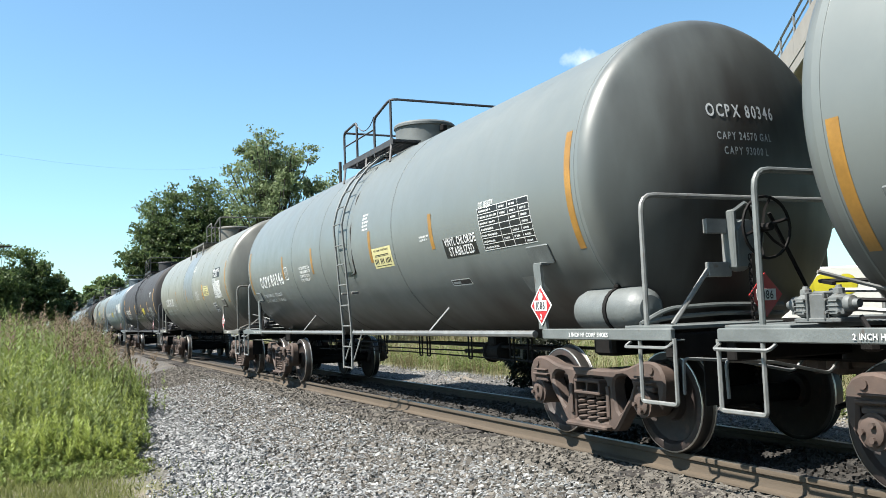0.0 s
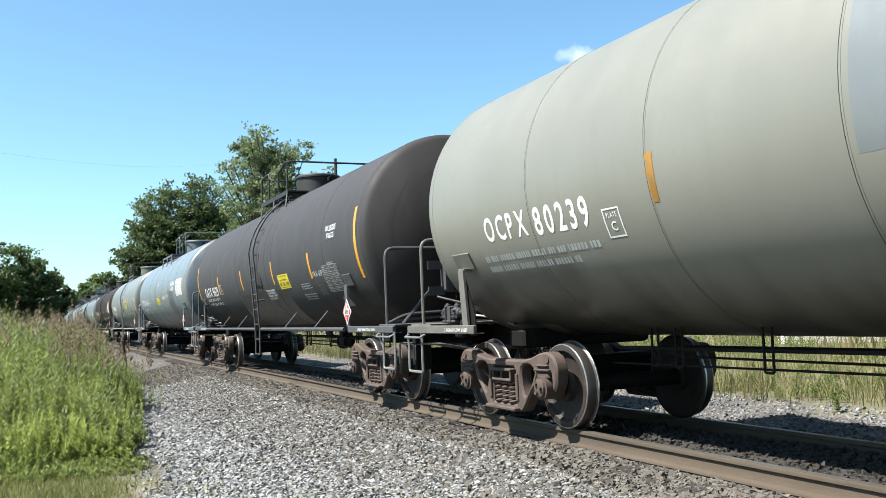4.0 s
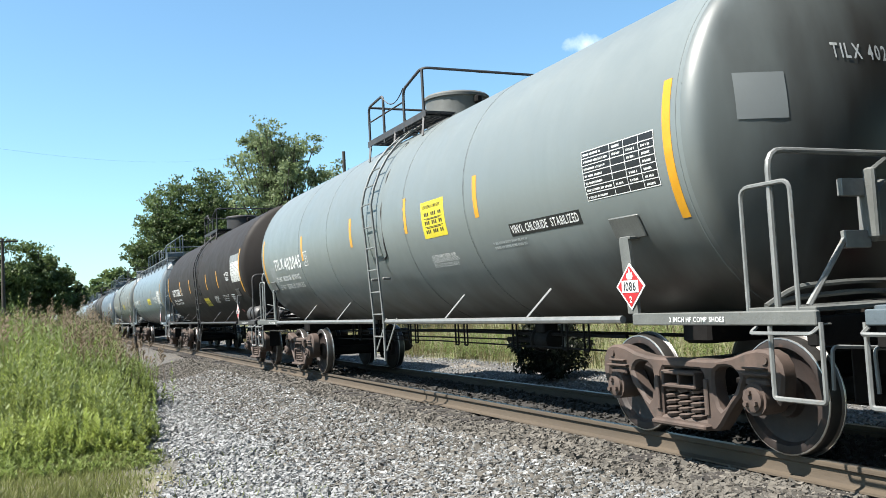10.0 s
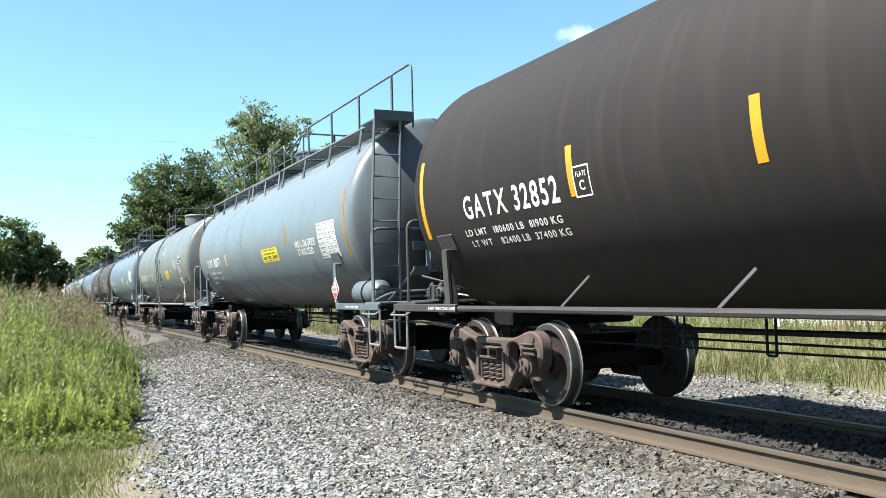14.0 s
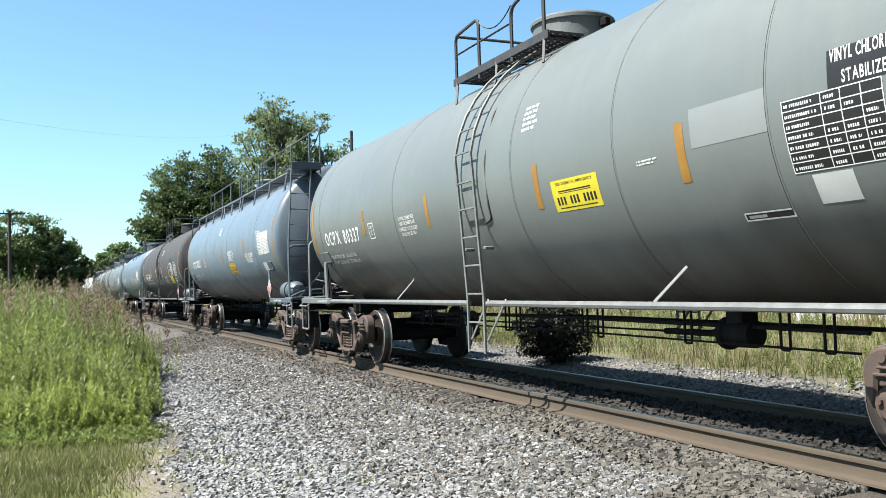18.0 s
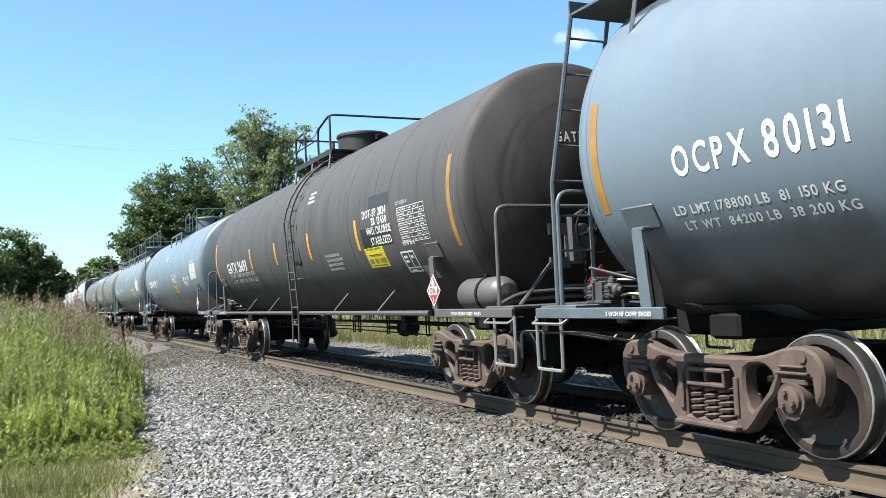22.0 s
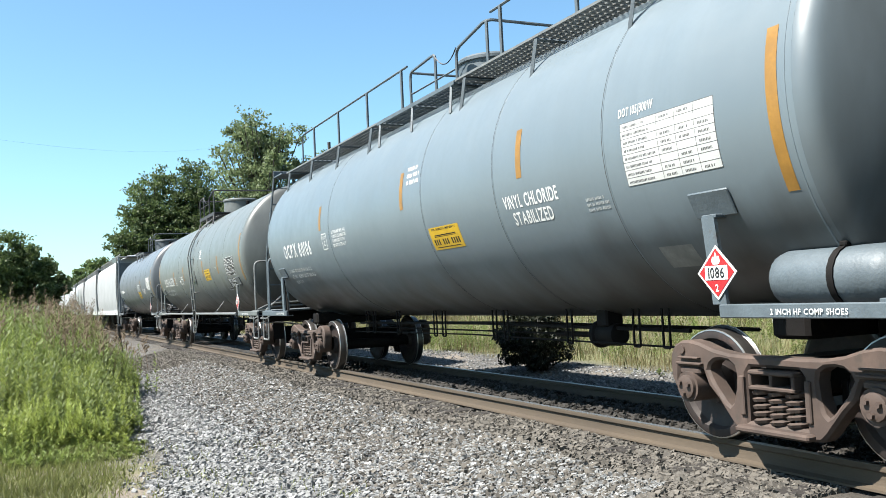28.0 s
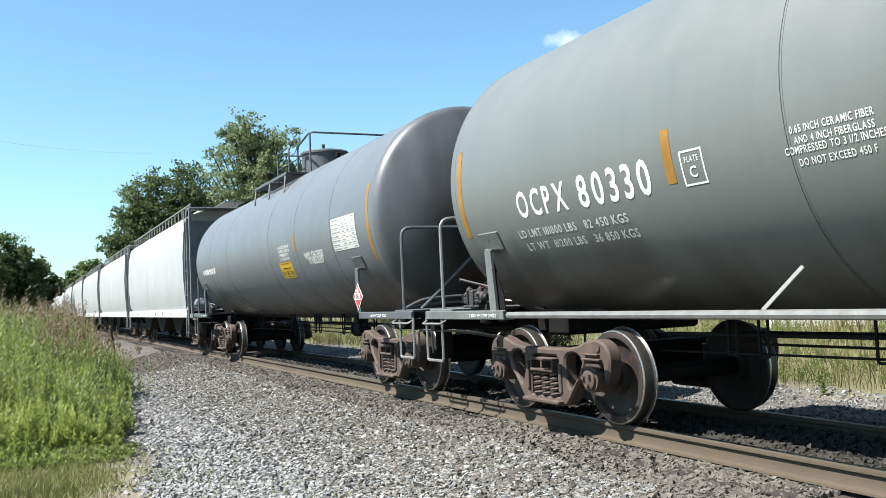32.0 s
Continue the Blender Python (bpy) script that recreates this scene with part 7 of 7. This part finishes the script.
for i in range(8):
    tree(34 + 9 * i, 150 + 14 * (i % 3), 12.0 + 2 * (i % 2), 5.5, "oak", "distant tree across the field", 60 + i, 2600, 0.9, 0.0, 30, 0.3, "trees across the field")


def far_hedge():
    """A low line of bushes across the field, closing the view under the train."""
    rng = np.random.default_rng(77)
    n = 16000
    t = rng.random(n)
    a = np.radians(22 + 46 * t)
    d = 95 + 6 * np.sin(t * 21) + rng.normal(0, 2.0, n)
    top = 3.2 + 1.2 * np.sin(t * 37) + 0.8 * np.sin(t * 90 + 1)
    p = np.stack([d * np.sin(a), d * np.cos(a), -0.4 + top * rng.random(n) ** 0.8], -1)
    u, v = rng.normal(0, 1, (n, 3)), rng.normal(0, 1, (n, 3))
    s = np.cross(u, v)
    u /= np.linalg.norm(u, axis=1)[:, None]
    s /= np.linalg.norm(s, axis=1)[:, None]
    l = rng.uniform(0.3, 0.7, n)[:, None]
    b = Build()
    b.v = np.stack([p - u * l * 0.5, p + s * l * 0.35, p + u * l * 0.6, p - s * l * 0.35], 1).reshape(-1, 3).tolist()
    b.f = (4 * np.arange(n)[:, None] + np.arange(4)[None]).tolist()
    return solid("far_hedge", b, M_LEAF["oak"], "low green bushes along the far side of the field", "bushes", kind="stuff", sharp=180)


far_hedge()


def bush(x, y, r, h, seed):
    b0 = thing("bush", "dark leafy bush beside the far rail", "bush", at=(x, y, ground_z(x, y)))
    rng = np.random.default_rng(seed)
    n = 6500
    d = rng.normal(0, 1, (n, 3))
    d /= np.linalg.norm(d, axis=1)[:, None]
    k = rng.random(n) ** 0.4
    lump = 1 + 0.18 * np.sin(d[:, 0] * 5 + 1) * np.cos(d[:, 1] * 4) + 0.12 * np.sin(d[:, 2] * 9)
    p = d * (k * lump)[:, None] * np.array([r, r, h * 0.55]) + np.array([0, 0, h * 0.5])
    p[:, 2] = np.maximum(p[:, 2], 0.03)
    a = rng.normal(0, 1, (n, 3)) + np.array([0, 0, 0.9])
    a /= np.linalg.norm(a, axis=1)[:, None]
    s = np.cross(a, rng.normal(0, 1, (n, 3)))
    s /= np.linalg.norm(s, axis=1)[:, None]
    l = rng.uniform(0.05, 0.13, n)[:, None]
    b = Build()
    b.v = np.stack([p - a * l * 0.5, p + s * l * 0.25, p + a * l * 0.7, p - s * l * 0.25], 1).reshape(-1, 3).tolist()
    b.f = [(4 * i, 4 * i + 1, 4 * i + 2, 4 * i + 3) for i in range(n)]
    part("foliage", b, M_LEAF["bush"], b0)
    st = Build()
    for i in range(9):
        q = 2 * math.pi * i / 9
        st.tube([(0, 0, 0), (math.cos(q) * r * 0.4, math.sin(q) * r * 0.4, h * 0.4), (math.cos(q) * r * 0.75, math.sin(q) * r * 0.75, h * 0.75)], 0.015, 4)
    part("stems", st, M_BARK, b0)


bush(9.8, 16.3, 0.80, 1.28, 3)


# ---- stones ----
M_STONE_L = mat("pale_gravel", (0.206, 0.208, 0.206), 0.9, 0, 0.25, 12, rand=0.6)
M_STONE_D = mat("brown_grey_ballast", (0.069, 0.062, 0.0525), 0.9, 0, 0.3, 12, rand=0.6)
M_STONE_K = mat("dark_bed_ballast", (0.019, 0.0167, 0.0137), 0.9, 0, 0.3, 12, rand=0.5)


def soil_edge(y):
    """Where the gravel gives way to bare soil and grass."""
    return 1.0 + 0.35 * math.exp(-((y - 11.3) / 1.3) ** 2) + 0.35 * noise.noise(Vector((y * 0.9, 2.0, 0.0)))


def stones(name, n, xs, ys, size, material, label, seed, power=1.8, fade=0.0):
    """Loose crushed stones: skewed blocks with uneven corners; fade: how far their edge towards -x thins out."""
    rng = np.random.default_rng(seed)
    y = ys[0] + (ys[1] - ys[0]) * rng.random(n) ** power
    x = rng.uniform(*xs, n)
    if fade:
        x = xs[0] + (xs[1] - xs[0]) * rng.random(n) ** fade
    else:
        k = x > np.array([soil_edge(v) for v in y]) + rng.exponential(0.12, n) - 0.3 * (rng.random(n) < 0.12)
        x, y, n = x[k], y[k], int(k.sum())
    z = np.array([ground_z(a, b) for a, b in zip(x, y)])
    base = np.array([(a, b, c) for c in (-1, 1) for a, b in ((-1, -1), (1, -1), (1, 1), (-1, 1))], float) * 0.70
    s = rng.uniform(*size, n) * rng.uniform(0.75, 1.15, n)
    shape = base[None] * rng.uniform(0.68, 1.08, (n, 8, 1)) + rng.normal(0, 0.09, (n, 8, 3))
    shape *= rng.uniform(0.7, 1.2, (n, 1, 3)) * np.array([1.1, 1.0, 0.8])
    tilt = rng.normal(0, 0.30, (n, 2))
    sx, sy, sz = shape[..., 0], shape[..., 1], shape[..., 2]
    sz = sz + sx * tilt[:, :1] + sy * tilt[:, 1:]
    a = rng.uniform(0, 6.28, n)
    ca, sa = np.cos(a)[:, None], np.sin(a)[:, None]
    v = np.stack([sx * ca - sy * sa, sx * sa + sy * ca, sz], -1) * s[:, None, None] + np.stack([x, y, z + s * 0.3], -1)[:, None]
    quad = [(3, 2, 1, 0), (4, 5, 6, 7), (0, 1, 5, 4), (1, 2, 6, 5), (2, 3, 7, 6), (3, 0, 4, 7)]
    f = (np.array(quad)[None] + 8 * np.arange(n)[:, None, None]).reshape(-1, 4)
    b = Build()
    b.v, b.f = v.reshape(-1, 3).tolist(), f.tolist()
    return solid(name, b, material, label, "gravel", kind="stuff", sharp=12)


stones("gravel", 56000, (0.8, 4.4), (5.5, 26), (0.014, 0.030), M_STONE_L, "pale loose gravel beside the track", 1)
stones("ballast", 48000, (2.4, 5.20), (4.5, 34), (0.015, 0.034), M_STONE_D, "brown-grey ballast against the near rail", 2, fade=0.55)
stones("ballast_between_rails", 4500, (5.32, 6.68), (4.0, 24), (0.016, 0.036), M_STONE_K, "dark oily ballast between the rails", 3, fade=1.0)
# darker stone than the gravel beyond, so the train's shadow is in its colour
stones("far_ballast", 7000, (6.85, 9.2), (6.0, 34), (0.016, 0.036), M_STONE_D, "brown-grey ballast beyond the far rail", 4, fade=1.0)
stones("far_gravel", 5500, (8.8, 11.0), (6.0, 30), (0.014, 0.034), M_STONE_L, "pale gravel at the edge of the field", 5, fade=1.0)
white_stone = solid("white_stone", Build().bevel_box((0, 0, 0.05), (0.07, 0.06, 0.12), 0.02, Euler((0.3, 0.2, 0.5)).to_matrix()), M_WHITE, "bright white stone on the ballast by the rail", "stone", at=(5.36, 8.97, ground_z(5.36, 8.97)))

# ---- poles, wire, post ----
M_POLE = mat("weathered_pole", (0.0333, 0.0282, 0.0226), 0.9, 0, 0.3, 4, 0.4, 20, stretch=(4, 4, 0.4))


def utility_pole(x, y, h, arm=True):
    p = thing("utility_pole", "dark wooden utility pole with a crossarm" if arm else "plain weathered wooden pole behind the trees", "utility pole", at=(x, y, ground_z(x, y)))
    part("pole", Build().lathe([(-0.3, 0.16), (h, 0.11)], "z", 12), M_POLE, p)
    if not arm:
        return
    part("crossarm", Build().bevel_box((0, -0.14, h - 0.25), (2.2, 0.11, 0.13), 0.01), M_POLE, p)
    for k in (-0.95, -0.4, 0.4, 0.95):
        part("insulator", Build().lathe([(h - 0.18, 0.03), (h - 0.10, 0.05), (h - 0.03, 0.03)], "z", 8, (k, -0.14, 0)), M_GREYPLATE, p)


utility_pole(-3.1, 75, 8.3)
utility_pole(18.9, 57.5, 12.55, False)


def overhead_wire():
    a, c = Vector((-6.2, 40, 8.75)), Vector((19.5, 92, 17.6))
    pts = [a.lerp(c, i / 24) - Vector((0, 0, 1.1 * 4 * (i / 24) * (1 - i / 24) - 1.0 * (i in (0, 24)) * 0)) for i in range(25)]
    return solid("overhead_wire", Build().tube([p + Vector((0, 0, 0.6)) for p in pts], 0.0026, 4), M_DARK, "thin black overhead wire across the sky", "wire")


overhead_wire()
stake = thing("wooden_stake", "weathered dark wooden stake leaning at the weeds", "stake", at=(2.42, 27.3, ground_z(2.42, 27.3)))
part("shaft", Build().tube([(0, 0, -0.1), (-0.05, 0, 0.7), (-0.12, 0, 1.3)], 0.045, 7), M_POLE, stake)


# ---- road bridge over the line ----
M_CONC = mat("pale_concrete", (0.172, 0.163, 0.145), 0.85, 0, 0.15, 0.8, 0.2, 25, second=(0.104, 0.0973, 0.0859), second_at=0.62)
M_WHITEWALL = mat("whitewashed_concrete", (0.485, 0.485, 0.466), 0.8, 0, 0.08, 0.7, 0.1, 20)
M_GIRDER = mat("blue_grey_girder_paint", (0.1, 0.135, 0.157), 0.6, 0, 0.12, 1.5, second=(0.0744, 0.0559, 0.0445), second_at=0.68)
M_SPRAY = mat("yellow_spray_paint", (0.374, 0.329, 0.00996), 0.6, 0, 0.08, 6)


def road_bridge():
    br = thing("road_bridge", "concrete road bridge with blue-grey steel girders and railing", "bridge", at=(18.9, 16.8, 0))
    br.rotation_euler = (0, 0, radians(-37))
    L0, L1 = -44.0, 46.0
    mid, ln_ = (L0 + L1) / 2, L1 - L0
    # outer half of the width is added, unseen, to keep sky off tank ends
    part("deck", Build().bevel_box((10.5, mid, 8.05), (21.4, ln_, 0.35), 0.03), M_CONC, br)
    for x in (0.0, 21.0):
        part("parapet", Build().bevel_box((x, mid, 8.62), (0.28, ln_, 0.85), 0.03).bevel_box((x - 0.02, mid, 8.28), (0.40, ln_, 0.18), 0.02), M_CONC, br)
        part("railing", Build().tube([(x, L0, 9.75), (x, L1, 9.75)], 0.04, 6).tube([(x, L0, 9.42), (x, L1, 9.42)], 0.03, 6), M_GALV, br)
        for i in range(38):
            part("railing_post", lambda: Build().bevel_box((0, 0, 9.38), (0.07, 0.07, 0.75), 0.01), M_GALV, br, key="bpost", at=pose(x, L0 + 0.5 + 2.4 * i, 0))
    for x in (0.9, 3.6, 6.3, 9.0, 11.7, 14.4, 17.1, 19.8):
        part("girder", Build().bevel_box((x, mid, 7.2), (0.05, ln_, 1.30), 0.01).bevel_box((x, mid, 6.56), (0.42, ln_, 0.05), 0.01), M_GIRDER, br)
    for y in (-9.0, 9.5, 27.0):
        part("pier_cap", Build().bevel_box((10.4, y, 6.15), (20.4, 1.1, 0.75), 0.05), M_CONC, br)
        for x in (1.2, 5.0, 8.8, 12.6, 16.4, 19.8):
            part("pier_column", lambda: Build().lathe([(-1.0, 0.5), (5.8, 0.5)], "z", 20), M_CONC, br, key="column", at=pose(x, y, 0))
    part("crash_wall", Build().bevel_box((10.4, 9.5, 1.0), (20.2, 1.25, 3.1), 0.05), M_WHITEWALL, br, "whitewashed wall with yellow graffiti")
    for i, (a, r) in enumerate(((-1.6, 0.42), (-0.9, 0.36), (-0.2, 0.42), (0.5, 0.38))):
        part("graffiti", Build().lathe([(8.862, r * 0.9), (8.866, r)], "y", 14, (1.9 + a, 0, 1.9)), M_SPRAY, br)
    return br


road_bridge()


# ---- motion ----
def run(t):
    """How far the train has gone."""
    return SPEED * t - BRAKE * t * t / 2


def motions():
    for car, y in CARS:
        walk(car, [(t, pose(TRACK_X, y - run(t), 0)) for t in range(0, 33)])
    for ws in SPINS:
        p = ws.location.copy()
        walk(ws, [(k / 15, pose(*p, math.degrees(run(k / 15) / WHEEL_R) % 360, 0, 0)) for k in range(0, 481)])


motions()
